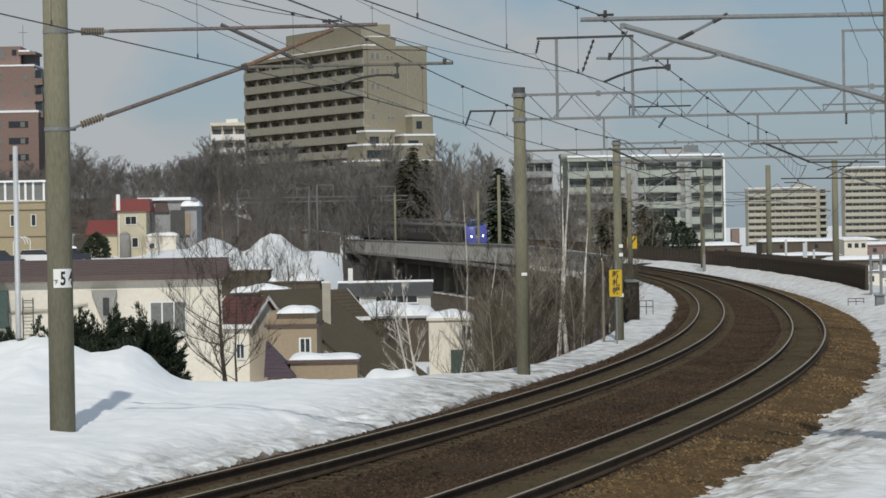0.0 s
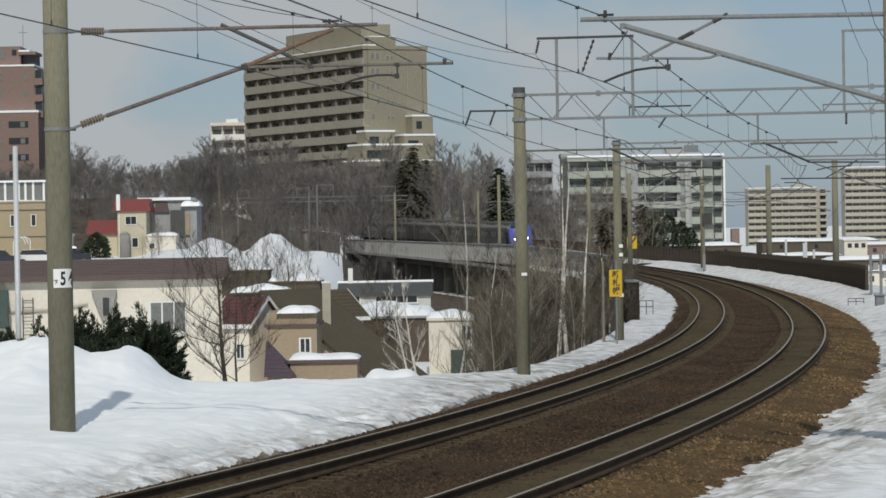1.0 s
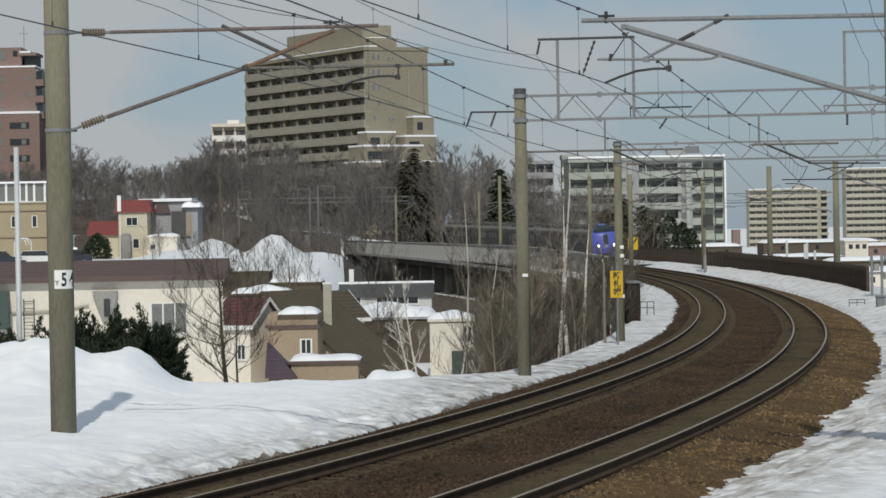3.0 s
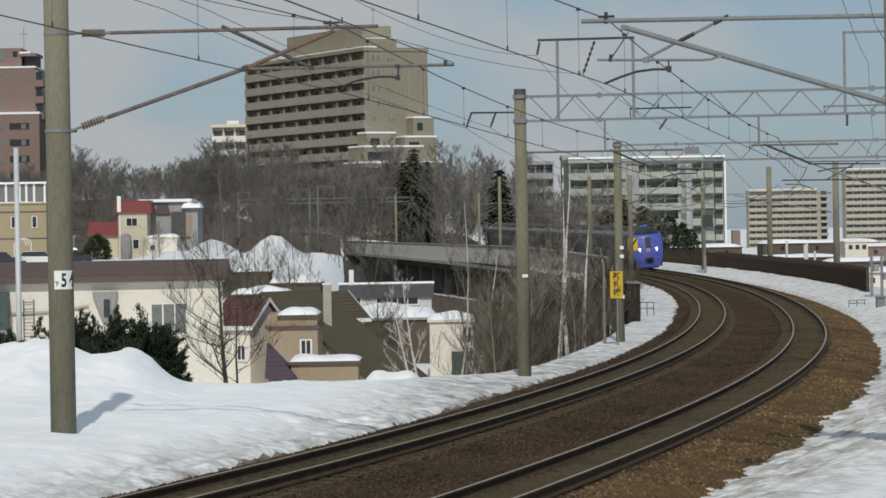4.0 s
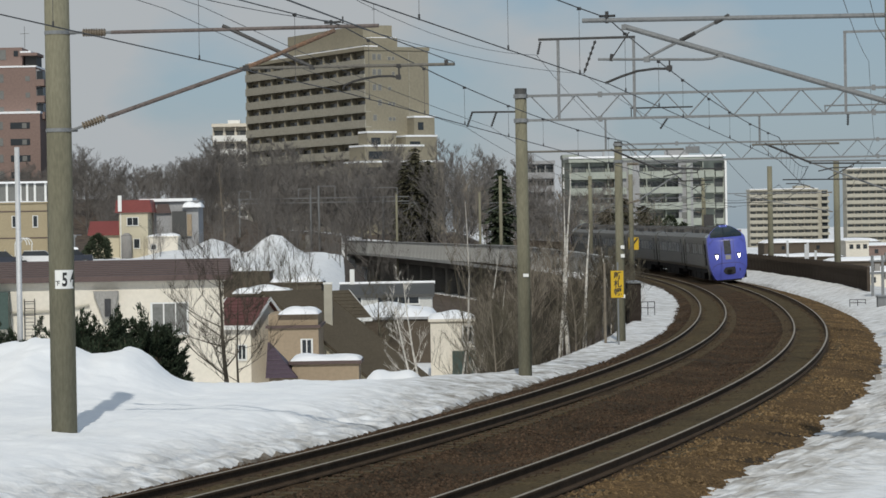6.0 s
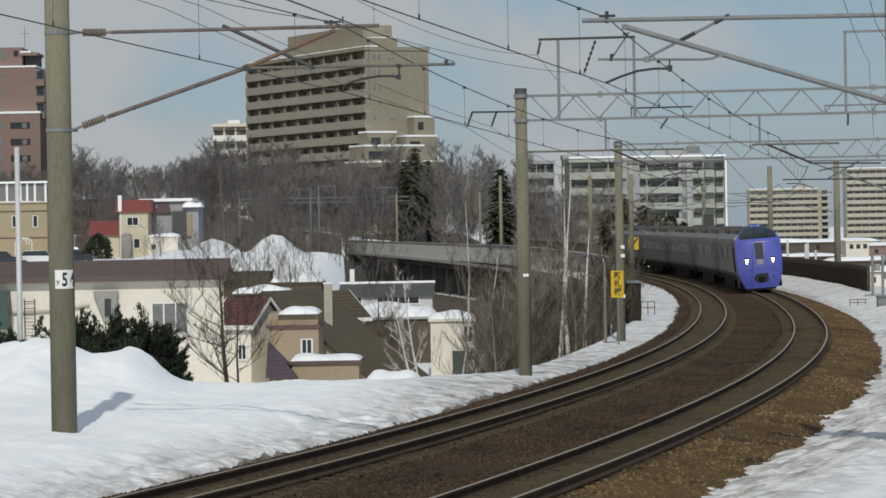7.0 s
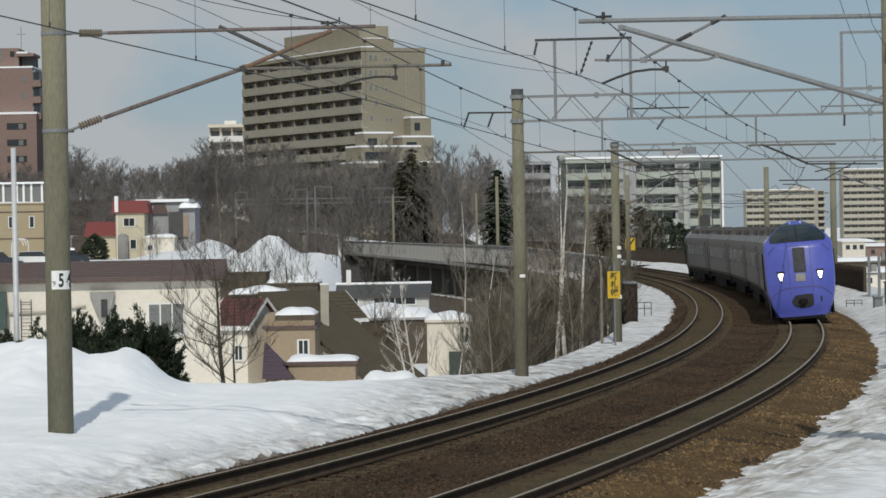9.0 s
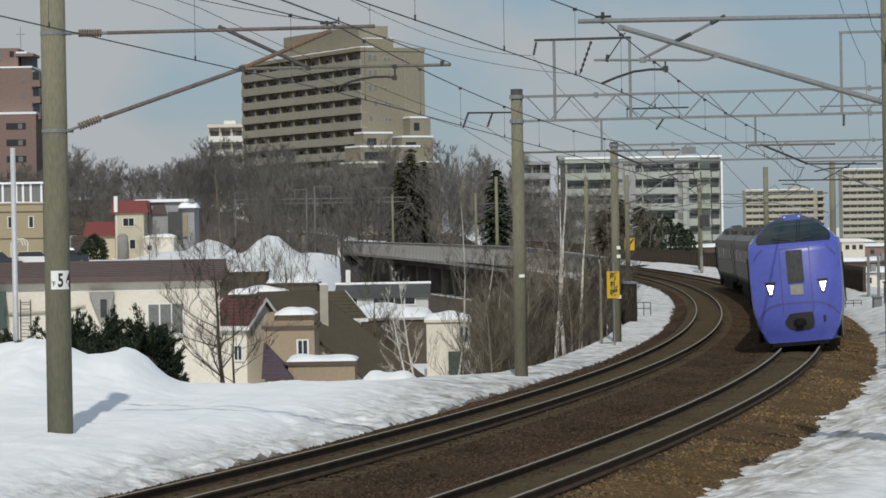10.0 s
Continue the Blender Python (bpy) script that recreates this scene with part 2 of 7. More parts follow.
def fall(x):
    """How much lower the land lies at x than at x = 0."""
    return -FALL * max(-160.0, min(160.0, float(x)))


GAUGE, APART, CANT = 1.067, 3.829, 0.058
S_AT = np.arange(-50, 461, 1.0)
BEND = np.interp(S_AT, [-50, -10, 30, 70, 110, 160, 230, 330, 460], [0.002696, 0.002083, 0.001697, 0.000915, 0.000992, 0.001381, 0.000862, 0.001466, -0.000814])
TURN = np.cumsum(BEND)
TURN += -0.19972 - TURN[50]
LINE_X, LINE_Y = np.cumsum(-np.sin(TURN)), np.cumsum(np.cos(TURN))
LINE_X += 6.1431 - LINE_X[50]
LINE_Y += 60.525 - LINE_Y[50]
LINE_Z = -0.00712 * S_AT + 2.37e-5 * S_AT ** 2


def on_line(s, n=0.0, z=0.0):
    """A place s metres along the right-hand track, n metres to its right, z above its rails."""
    a = float(np.interp(s, S_AT, TURN))
    over = s - min(max(s, S_AT[0]), S_AT[-1])
    x = float(np.interp(s, S_AT, LINE_X)) + n * math.cos(a) - over * math.sin(a)
    y = float(np.interp(s, S_AT, LINE_Y)) + n * math.sin(a) + over * math.cos(a)
    up = float(np.interp(s, S_AT, LINE_Z)) + z
    return Vector((x + FALL * (up - EYE_Z), y, up + fall(x)))


def line_pose(s, n=0.0, z=0.0, turn=0.0):
    """The pose there, with y along the line, away from the camera."""
    return Matrix.Translation(on_line(s, n, z)) @ Matrix.Rotation(float(np.interp(s, S_AT, TURN)) + radians(turn), 4, "Z")


def sweep(profile, s0, s1, step, closed=True):
    sh = Shape()
    ss = np.arange(s0, s1 + step * 0.5, step)
    rows = [[on_line(s, n, z) for n, z in (profile + profile[:1] if closed else profile)] for s in ss]
    return sh.sheet(rows)


def smooth01(t):
    t = np.clip(t, 0, 1)
    return t * t * (3 - 2 * t)


def waves(x, y, seed, size):
    """Cheap rolling unevenness, between about -1 and 1."""
    r = np.random.RandomState(seed)
    out = np.zeros_like(x)
    for k in range(6):
        a, ph, f = r.uniform(0, 6.28), r.uniform(0, 6.28), (1.7 ** k) / size
        out += np.sin((x * math.cos(a) + y * math.sin(a)) * f * 2 + ph + 1.3 * np.sin((y * math.cos(a) - x * math.sin(a)) * f + ph * 2)) / 1.5 ** k
    return out / 2.2


def lattice(x, y, size, seed):
    """Smooth random lumps of one size, between 0 and 1."""
    g = np.random.RandomState(seed).rand(256, 256)
    u, v = x / size, y / size
    i, j = np.floor(u).astype(int), np.floor(v).astype(int)
    a, b = smooth01(u - i), smooth01(v - j)
    i0, i1, j0, j1 = i % 256, (i + 1) % 256, j % 256, (j + 1) % 256
    return (g[i0, j0] * (1 - a) + g[i1, j0] * a) * (1 - b) + (g[i0, j1] * (1 - a) + g[i1, j1] * a) * b


EDGE_S = [-30, -21, -14, -7, 4, 13, 21, 32, 49, 77, 122]
EDGE_N = [-5.65, -5.85, -5.8, -5.95, -6.25, -6.15, -5.8, -5.65, -5.5, -5.4, -5.2]
CREST_S = [-60, -6, -2, 1, 4, 13, 20, 60, 120, 320]
CREST_N = [-22, -20, -17, -11.8, -9.2, -7.0, -6.6, -6.7, -6.7, -6.6]


def terrain(x, y):
    """The height of the ground, and the offset from the line."""
    s = np.empty_like(x)
    n = np.empty_like(x)
    zt = np.empty_like(x)
    for i in range(0, len(x), 20000):
        q = slice(i, i + 20000)
        d2 = (x[q, None] - LINE_X[None, ::2]) ** 2 + (y[q, None] - LINE_Y[None, ::2]) ** 2
        k = d2.argmin(1) * 2
        a = TURN[k]
        dx, dy = x[q] - LINE_X[k], y[q] - LINE_Y[k]
        n[q] = dx * np.cos(a) + dy * np.sin(a)
        s[q] = S_AT[k] - dx * np.sin(a) + dy * np.cos(a)
        zt[q] = LINE_Z[k]
    low = np.interp(y, [0, 90, 130, 165, 200, 260, 300, 345, 400, 450, 560, 900, 4000], [-5.0, -5.0, -5.0, -4.8, -3.8, -1.3, 0.05, -0.2, 0.8, 2.6, 4.0, -3, -6])
    low_right = np.interp(y, [0, 150, 300, 500, 4000], [-3.6, -4.2, -4.5, -4.5, -6])
    valley = smooth01((x + 13) / 8) * smooth01((y - 208) / 60)
    left = low * (1 - valley) + (-5.2) * valley
    hill = 4.0 * smooth01((y - 470) / 120) * smooth01((70 - np.abs(x + 20)) / 60) * (y < 900)
    left = left + hill * valley
    crest = np.interp(s, CREST_S, CREST_N)
    edge_r = np.interp(s, [-30, -20, -13, -5, 0, 10, 27, 47, 93, 130], [1.52, 1.56, 1.65, 1.8, 1.88, 1.75, 1.75, 2.1, 3.1, 3.3])
    rim = np.interp(s, [-60, 80, 110, 460], [11, 11, 8.2, 8.2])
    uneven = waves(x, y, 3, 6.0) + 0.55 * waves(x, y, 13, 1.1) + 0.4 * waves(x, y, 14, 0.45)
    edge_l = np.interp(s, EDGE_S, EDGE_N)
    shelf_l = zt - np.interp(s, [0, 14, 80, 110], [0.23, 0.265, 0.265, 0.23]) + np.interp(s, [0, 20, 90, 130], [0.24, 0.04, 0.04, 0.2]) * smooth01((edge_l - n) / 2.0) + np.interp(s, [0, 14], [0.05, 0.025]) * uneven + np.interp(s, [0, 14], [0.12, 0.0]) * smooth01((-6 - n) / 4)
    shelf_r = zt - 0.34 + 0.46 * smooth01((n - edge_r + 0.05) / 2.6) + 0.05 * uneven
    fall_l = zt + 0.1 - 0.62 * (crest - n)
    fall_r = zt + 0.1 - 0.6 * (n - rim)
    rag_l = 0.08 * (lattice(x, y, 0.45, 53) - 0.5) + 0.06 * waves(x, y, 6, 2.0)
    rag_r = 0.14 * (lattice(x, y, 0.23, 51) - 0.5) + 0.05 * waves(x, y, 7, 0.6) + 0.10 * waves(x, y, 8, 2.6)
    h = np.where(n < -2, np.maximum(np.minimum(shelf_l, fall_l), left), np.maximum(np.minimum(shelf_r, fall_r), low_right))
    within = np.minimum(n - edge_l - rag_l, edge_r + rag_r - n)
    near_line = np.abs(s - np.clip(s, -60, 462)) < 1
    # crusted, trampled snow near the track
    crust = np.maximum(smooth01((n + 8.6) / 2.6) * (n < -3), smooth01((5.5 - n) / 2.6) * (n > 1)) * near_line
    rough_ = lattice(x, y, 0.36, 41) * 0.45 + lattice(x, y, 0.19, 42) * 0.6 + lattice(x, y, 0.9, 43) * 0.4
    h = h + crust * np.interp(s, [-2, 14], [0.15, 0.05]) * (rough_ - 0.75)
    soft = np.where(n < -2, 0.85, 0.5)
    h = np.where(near_line, h - 0.55 * smooth01(within / soft + 0.12), h)
    # the banks of cleared snow beside the line
    for mx, my, mh, rx, ry in ((-8.05, 60, 0.74, 0.9, 3.0), (-9.6, 60.5, 0.66, 1.5, 3.0), (-6.55, 60.5, 0.84, 0.8, 2.4), (-13, 62, 0.85, 3, 4)):
        h = h + np.where(n < -5.6, mh * np.exp(-((x - mx) / rx) ** 2 - ((y - my) / ry) ** 2) * (1 + 0.10 * waves(x, y, 11, 0.8)), 0)
    for mx, my, mh, rx, ry in ((-19.3, 332, 2.9, 2.6, 9), (-26.6, 338, 2.5, 2.6, 9), (-15.8, 352, 0.5, 2.6, 9), (-30.5, 325, 1.0, 3, 7)):
        h = h + mh * np.exp(-((x - mx) / rx) ** 2 - ((y - my) / ry) ** 2) * (1 + 0.12 * waves(x, y, 12, 2.0))
    # the wooded rise behind the houses and beyond the viaduct
    h = h + 5.0 * smooth01((y - 415) / 70) * smooth01((-n - 9) / 14) * smooth01((900 - y) / 150) * smooth01((x + 130) / 40)
    h = h + 6.5 * smooth01((y - 440) / 60) * smooth01((n - 10) / 14) * smooth01((900 - y) / 150) * smooth01((16 - x) / 14)
    # a buried heap below the bank
    heap = -1.42 - 0.5 * ((x + 1.75) / 1.25) ** 2 - 0.5 * ((y - 100) / 1.6) ** 2 + 0.09 * np.sin(x * 5.1 + 1.0) + 0.05 * waves(x, y, 15, 0.6)
    h = np.maximum(h, np.where((np.abs(x + 1.75) < 4) & (np.abs(y - 100) < 6), heap, -9))
    # the line crosses the valley on a viaduct
    bridge = smooth01((s - 236) / 12) * smooth01((380 - s) / 5) * smooth01((n + 22) / 8) * (n < 30)
    h = h * (1 - bridge) + np.minimum(h, -5.2) * bridge
    far = smooth01((np.hypot(x, y) - 700) / 600)
    h = h * (1 - far) - 7 * far
    return h, s, n


def ground_at(x, y):
    """The height of the ground, with the fall of the land, and the place along and across the line."""
    h, s, n = terrain(x + FALL * 4.0, y)
    return h - FALL * np.clip(x, -160, 160), s, n


def spread(knots):
    out = []
    for (a, b, step) in knots:
        out += list(np.arange(a, b - 1e-6, step))
    return np.array(out + [knots[-1][1]])


def ground_material():
    """Old snow that turns grey and lumpy where dirt lies, and gives way to brown scrub."""
    m = bpy.data.materials.new("old_snow_ground")
    m.use_nodes = True
    nt = m.node_tree
    bs = nt.nodes["Principled BSDF"]
    bs.inputs["Roughness"].default_value = 0.8
    bs.inputs["Specular IOR Level"].default_value = 0.12
    co = nt.nodes.new("ShaderNodeTexCoord").outputs["Object"]

    def tex(scale, detail=5):
        t = nt.nodes.new("ShaderNodeTexNoise")
        t.inputs["Scale"].default_value, t.inputs["Detail"].default_value = scale, detail
        nt.links.new(co, t.inputs["Vector"])
        return t.outputs["Fac"]

    def ramp(src, lo, hi, c0, c1):
        r = nt.nodes.new("ShaderNodeValToRGB")
        r.color_ramp.elements[0].position, r.color_ramp.elements[1].position = lo, hi
        r.color_ramp.elements[0].color, r.color_ramp.elements[1].color = (*c0, 1), (*c1, 1)
        nt.links.new(src, r.inputs["Fac"])
        return r.outputs["Color"]

    def maths(kind, a, b):
        n = nt.nodes.new("ShaderNodeMath")
        n.operation = kind
        n.use_clamp = kind != "MULTIPLY_ADD"
        for i, q in enumerate((a, b)):
            if isinstance(q, (int, float)):
                n.inputs[i].default_value = q
            else:
                nt.links.new(q, n.inputs[i])
        return n.outputs["Value"]

    def blend(f, a, b):
        n = nt.nodes.new("ShaderNodeMixRGB")
        nt.links.new(f, n.inputs["Fac"])
        nt.links.new(a, n.inputs["Color1"])
        nt.links.new(b, n.inputs["Color2"])
        return n.outputs["Color"]

    def attr(name):
        n = nt.nodes.new("ShaderNodeAttribute")
        n.attribute_name = name
        return n.outputs["Fac"]

    clean = ramp(tex(0.5), 0.3, 0.7, (0.81, 0.825, 0.845), (0.885, 0.893, 0.90))
    dirty = ramp(tex(1.7, 8), 0.35, 0.62, (0.29, 0.27, 0.24), (0.66, 0.65, 0.635))
    scrub = ramp(tex(0.9, 7), 0.35, 0.65, (0.06, 0.047, 0.038), (0.13, 0.10, 0.078))
    speck = maths("MULTIPLY", attr("dirt"), ramp(tex(2.2, 10), 0.28, 0.54, (0, 0, 0), (1, 1, 1)))
    col = blend(speck, clean, dirty)
    # patches of snow hold on among the scrub
    holds = maths("GREATER_THAN", maths("ADD", attr("scrub"), maths("MULTIPLY", tex(0.8, 6), 0.35)), 0.66)
    col = blend(holds, col, scrub)
    mud = maths("GREATER_THAN", maths("ADD", attr("mud"), maths("MULTIPLY", tex(3.0, 8), 0.8)), 0.95)
    col = blend(mud, col, ramp(tex(6.0, 6), 0.35, 0.65, (0.10, 0.08, 0.06), (0.26, 0.225, 0.185)))
    nt.links.new(col, bs.inputs["Base Color"])
    lumps = maths("MULTIPLY", tex(5.0, 7), maths("ADD", maths("MULTIPLY", attr("dirt"), 0.85), 0.15))
    bp = nt.nodes.new("ShaderNodeBump")
    bp.inputs["Strength"].default_value, bp.inputs["Distance"].default_value = 0.8, 0.12
    nt.links.new(lumps, bp.inputs["Height"])
    nt.links.new(bp.outputs["Normal"], bs.inputs["Normal"])
    return m


def make_ground():
    xs = spread([(-4000, -600, 425), (-600, -120, 40), (-120, -40, 8), (-40, -16, 1.2), (-16, -9, 0.24), (-9, 4, 0.09), (4, 13, 0.13), (13, 27, 0.25), (27, 50, 1.0), (50, 130, 6), (130, 600, 40), (600, 4000, 425)])
    ys = spread([(-1500, -20, 185), (-20, 26, 2), (26, 36, 0.4), (36, 62, 0.10), (62, 78, 0.2), (78, 112, 0.4), (112, 200, 0.9), (200, 330, 1.8), (330, 520, 5), (520, 1000, 30), (1000, 4400, 425)])
    gx, gy = np.meshgrid(xs, ys)
    h, s, n = ground_at(gx.ravel(), gy.ravel())
    me = bpy.data.meshes.new("ground")
    nx, ny = len(xs), len(ys)
    co = np.stack([gx.ravel(), gy.ravel(), h], 1)
    idx = np.arange(nx * ny).reshape(ny, nx)
    faces = np.stack([idx[:-1, :-1], idx[:-1, 1:], idx[1:, 1:], idx[1:, :-1]], -1).reshape(-1, 4)
    me.from_pydata(co.tolist(), [], faces.tolist())
    me.materials.append(ground_material())
    # where bare scrub shows through on the wooded slopes, and how dirty the snow is beside the line
    x, y = gx.ravel(), gy.ravel()
    edge = np.interp(s, CREST_S, CREST_N) - 0.7
    slope = smooth01((edge - n) / 0.9) * smooth01((x - y * np.where(y > 205, -0.037, 0.006)) / 1.5) * (y > 72) * (y < 470)
    hillside = np.maximum(smooth01((y - 350 - 10 * waves(x, y, 33, 25.0)) / 14) * (y < 760) * (n < -7.5), smooth01((y - 395) / 20) * (y < 760) * (n > 7) * smooth01((24 - x) / 8))
    dirt = np.maximum(smooth01((n + np.interp(s, [-10, 8], [7.9, 9.8])) / np.interp(s, [-10, 8], [2.6, 2.8])) * np.interp(s, [20, 45], [1.0, 0.75]) * (n < -3), np.interp(s, [20, 45], [1.0, 0.75]) * smooth01((5.6 - n) / 2.4) * (n > 1)) * (y < 420)
    dirt = np.maximum(dirt, np.interp(s, [-10, 40, 80], [0.32, 0.2, 0.65]) * (n > 1) * (n < 9) * (y < 420))
    dirt = np.maximum(dirt, 0.25 * (y > 150))
    rim_l = np.interp(s, EDGE_S, EDGE_N)
    mud = np.clip((n - rim_l + 0.12) / 0.4, 0, 1) * (n < -3) * (y < 300)
    for key, values in (("scrub", np.maximum(slope, hillside)), ("dirt", dirt), ("mud", mud)):
        me.attributes.new(key, "FLOAT", "POINT").data.foreach_set("value", values.astype(np.float32))
    me.polygons.foreach_set("use_smooth", [True] * len(me.polygons))
    tagged(new("ground", me), "old snow lying over embankment and town", "ground", kind="structure")


make_ground()


def ground_z(x, y):
    return float(ground_at(np.array([float(x)]), np.array([float(y)]))[0][0])


# ---- the track ----
def make_track():
    near = -52
    ss = np.arange(near, 462, 1.0)
    prof = [(-7.1, -0.8), (-6.5, -0.44), (-5.85, -0.33), (-5.35, -0.24), (-4.95, -0.18), (-4.4, -0.15), (-3.83, -0.14), (-3.2, -0.13), (-2.75, -0.15), (-1.9, -0.25), (-1.1, -0.17), (-0.6, -0.15), (0, -0.14), (0.6, -0.125), (1.2, -0.15), (1.8, -0.22), (2.6, -0.42), (3.4, -0.85)]
    sh = Shape()
    rnd = random.Random(4)
    sh.sheet([[on_line(s, n + rnd.uniform(-0.03, 0.03), z + rnd.uniform(-0.03, 0.03)) for n, z in prof] for s in ss])
    bed = solid("track_bed", sh, M["ballast"], "rust-brown crushed stone ballast under two tracks", "ballast", kind="structure", smooth=True)
    part("shoulder", Shape().sheet([[on_line(s, n + rnd.uniform(-0.03, 0.03), z + rnd.uniform(-0.02, 0.03)) for n, z in ((0.72, -0.125), (1.2, -0.13), (1.8, -0.2), (2.2, -0.3), (2.6, -0.4), (3.4, -0.83))] for s in ss]), M["ballast_fresh"], bed, "cleaner ballast on the outer shoulder", True)
    for n0 in (0.0, -APART):
        part("four_foot", Shape().sheet([[on_line(s, n0 + n + rnd.uniform(-0.03, 0.03), z + rnd.uniform(-0.012, 0.02)) for n, z in ((-0.5, -0.155), (-0.25, -0.115), (0.0, -0.11), (0.25, -0.108), (0.48, -0.14))] for s in np.arange(near, 200, 0.5)]), M["ballast_worn"], bed, "dusty tan stones between the rails", True)
    for n0 in (0.0, -APART):
        tr = thing("railway_track", "curved railway track with worn steel rails on concrete sleepers", "railway track", group="railway tracks")
        for side in (-1, 1):
            z = CANT if side > 0 else 0.0
            n = n0 + side * (GAUGE / 2 + 0.032)
            web = [(n - 0.06, z - 0.155), (n + 0.06, z - 0.155), (n + 0.055, z - 0.135), (n + 0.012, z - 0.115), (n + 0.012, z - 0.04), (n + 0.033, z - 0.03), (n + 0.033, z - 0.003), (n - 0.033, z - 0.003), (n - 0.033, z - 0.03), (n - 0.012, z - 0.04), (n - 0.012, z - 0.115), (n - 0.055, z - 0.135)]
            rail = part("rail", sweep(web, near, 461, 1.0), M["rail_side"], tr, "rusty steel rail with a polished head")
            part("running_surface", sweep([(n - 0.027, z - 0.001), (n - 0.022, z + 0.001), (n + 0.022, z + 0.001), (n + 0.027, z - 0.001)], near, 461, 1.0, False), M["rail_top"], rail, "polished rail head")
        sl = Shape()
        one = Shape().box(-1.0, 1.0, -0.12, 0.12, -0.34, -0.158).mesh("sleeper", M["sleeper"])
        for i, s in enumerate(np.arange(near, 300, 0.62)):
            if -24 < s < 60:
                part("sleeper", one, M["sleeper"], tr, m=line_pose(s, n0, CANT / 2))
            else:
                sl.box(-1.0, 1.0, -0.12, 0.12, -0.34, -0.158, line_pose(s, n0, CANT / 2))
        ob = part("sleeper", sl, M["sleeper"], tr, "concrete sleepers sunk in the ballast")
        tagged(ob, kind="stuff")
    # loose stones
    worn, fresh = Shape(), Shape()
    rnd = random.Random(9)
    for i in range(95000):
        s = -30 + 150 * rnd.random() ** 1.9
        n = rnd.uniform(-5.8, 2.6)
        st = fresh if n > 0.75 + rnd.uniform(-0.1, 0.1) else worn
        near_rail = min(abs(n - q) for q in (-GAUGE / 2, GAUGE / 2, -APART - GAUGE / 2, -APART + GAUGE / 2))
        if near_rail < 0.12:
            continue
        z = float(np.interp(n, [p[0] for p in prof], [p[1] for p in prof]))
        r = rnd.uniform(0.014, 0.042) if st is fresh else rnd.uniform(0.012, 0.031)
        c = on_line(s, n, z + r * 0.3)
        b = len(st.v)
        for d in ((1, 0, 0), (-1, 0, 0), (0, 1, 0), (0, -1, 0), (0, 0, 1)):
            st.v.append(c + Vector([r * (q + rnd.uniform(-0.35, 0.35)) for q in d]))
        st.f += [(b + 0, b + 2, b + 4), (b + 2, b + 1, b + 4), (b + 1, b + 3, b + 4), (b + 3, b + 0, b + 4)]
    solid("loose_ballast", worn, M["stone"], "loose dark rust-brown ballast stones", "stones", kind="stuff")
    solid("loose_ballast", fresh, M["stone_fresh"], "loose orange-brown ballast stones on the shoulder", "stones", kind="stuff")


make_track()


# ---- the train ----
W2 = 1.39


def body_section():
    """Half-width and height up one side, over the roof and down the other."""
    return [(-1.30, 0.95), (-W2, 1.15), (-W2, 2.0), (-W2, 2.95), (-1.36, 3.2), (-1.1, 3.42), (-0.6, 3.55), (0, 3.6), (0.6, 3.55), (1.1, 3.42), (1.36, 3.2), (W2, 2.95), (W2, 2.0), (W2, 1.15), (1.30, 0.95)]


def nose_wide(z):
    return float(np.interp(z, [0.16, 0.25, 0.6, 1.1, 1.8, 3.0, 3.15, 3.4, 3.65, 3.85, 4.0], [0.90, 0.98, 1.16, 1.29, 1.355, 1.34, 1.305, 1.13, 0.87, 0.57, 0.24]))


def nose_back(x, z):
    """How far the face lies behind the tip."""
    rake = float(np.interp(z, [0.25, 0.6, 1.1, 2.0, 3.05, 3.4, 3.75, 4.0], [0.10, 0.02, 0.0, 0.08, 0.30, 0.85, 1.65, 2.5]))
    return rake + 0.16 * abs(x) ** 2.2


def on_face(x, z, out=0.01):
    """A place on the lead car's face; the tip is at y = 0 and the car lies along +y."""
    return Vector((x, nose_back(x, z) - out, z))


def face_patch(poly_rows, out):
    sh = Shape()
    sh.sheet([[on_face(x, z, out) for x, z in row] for row in poly_rows])
    return sh


def quad_rows(x0, x1, z0, z1, nx=6, nz=6, top_in=0.0):
    rows = []
    for j in range(nz + 1):
        v = j / nz
        a, b = x0 + top_in * v, x1 - top_in * v
        rows.append([(a + (b - a) * i / nx, z0 + (z1 - z0) * v) for i in range(nx + 1)])
    return rows


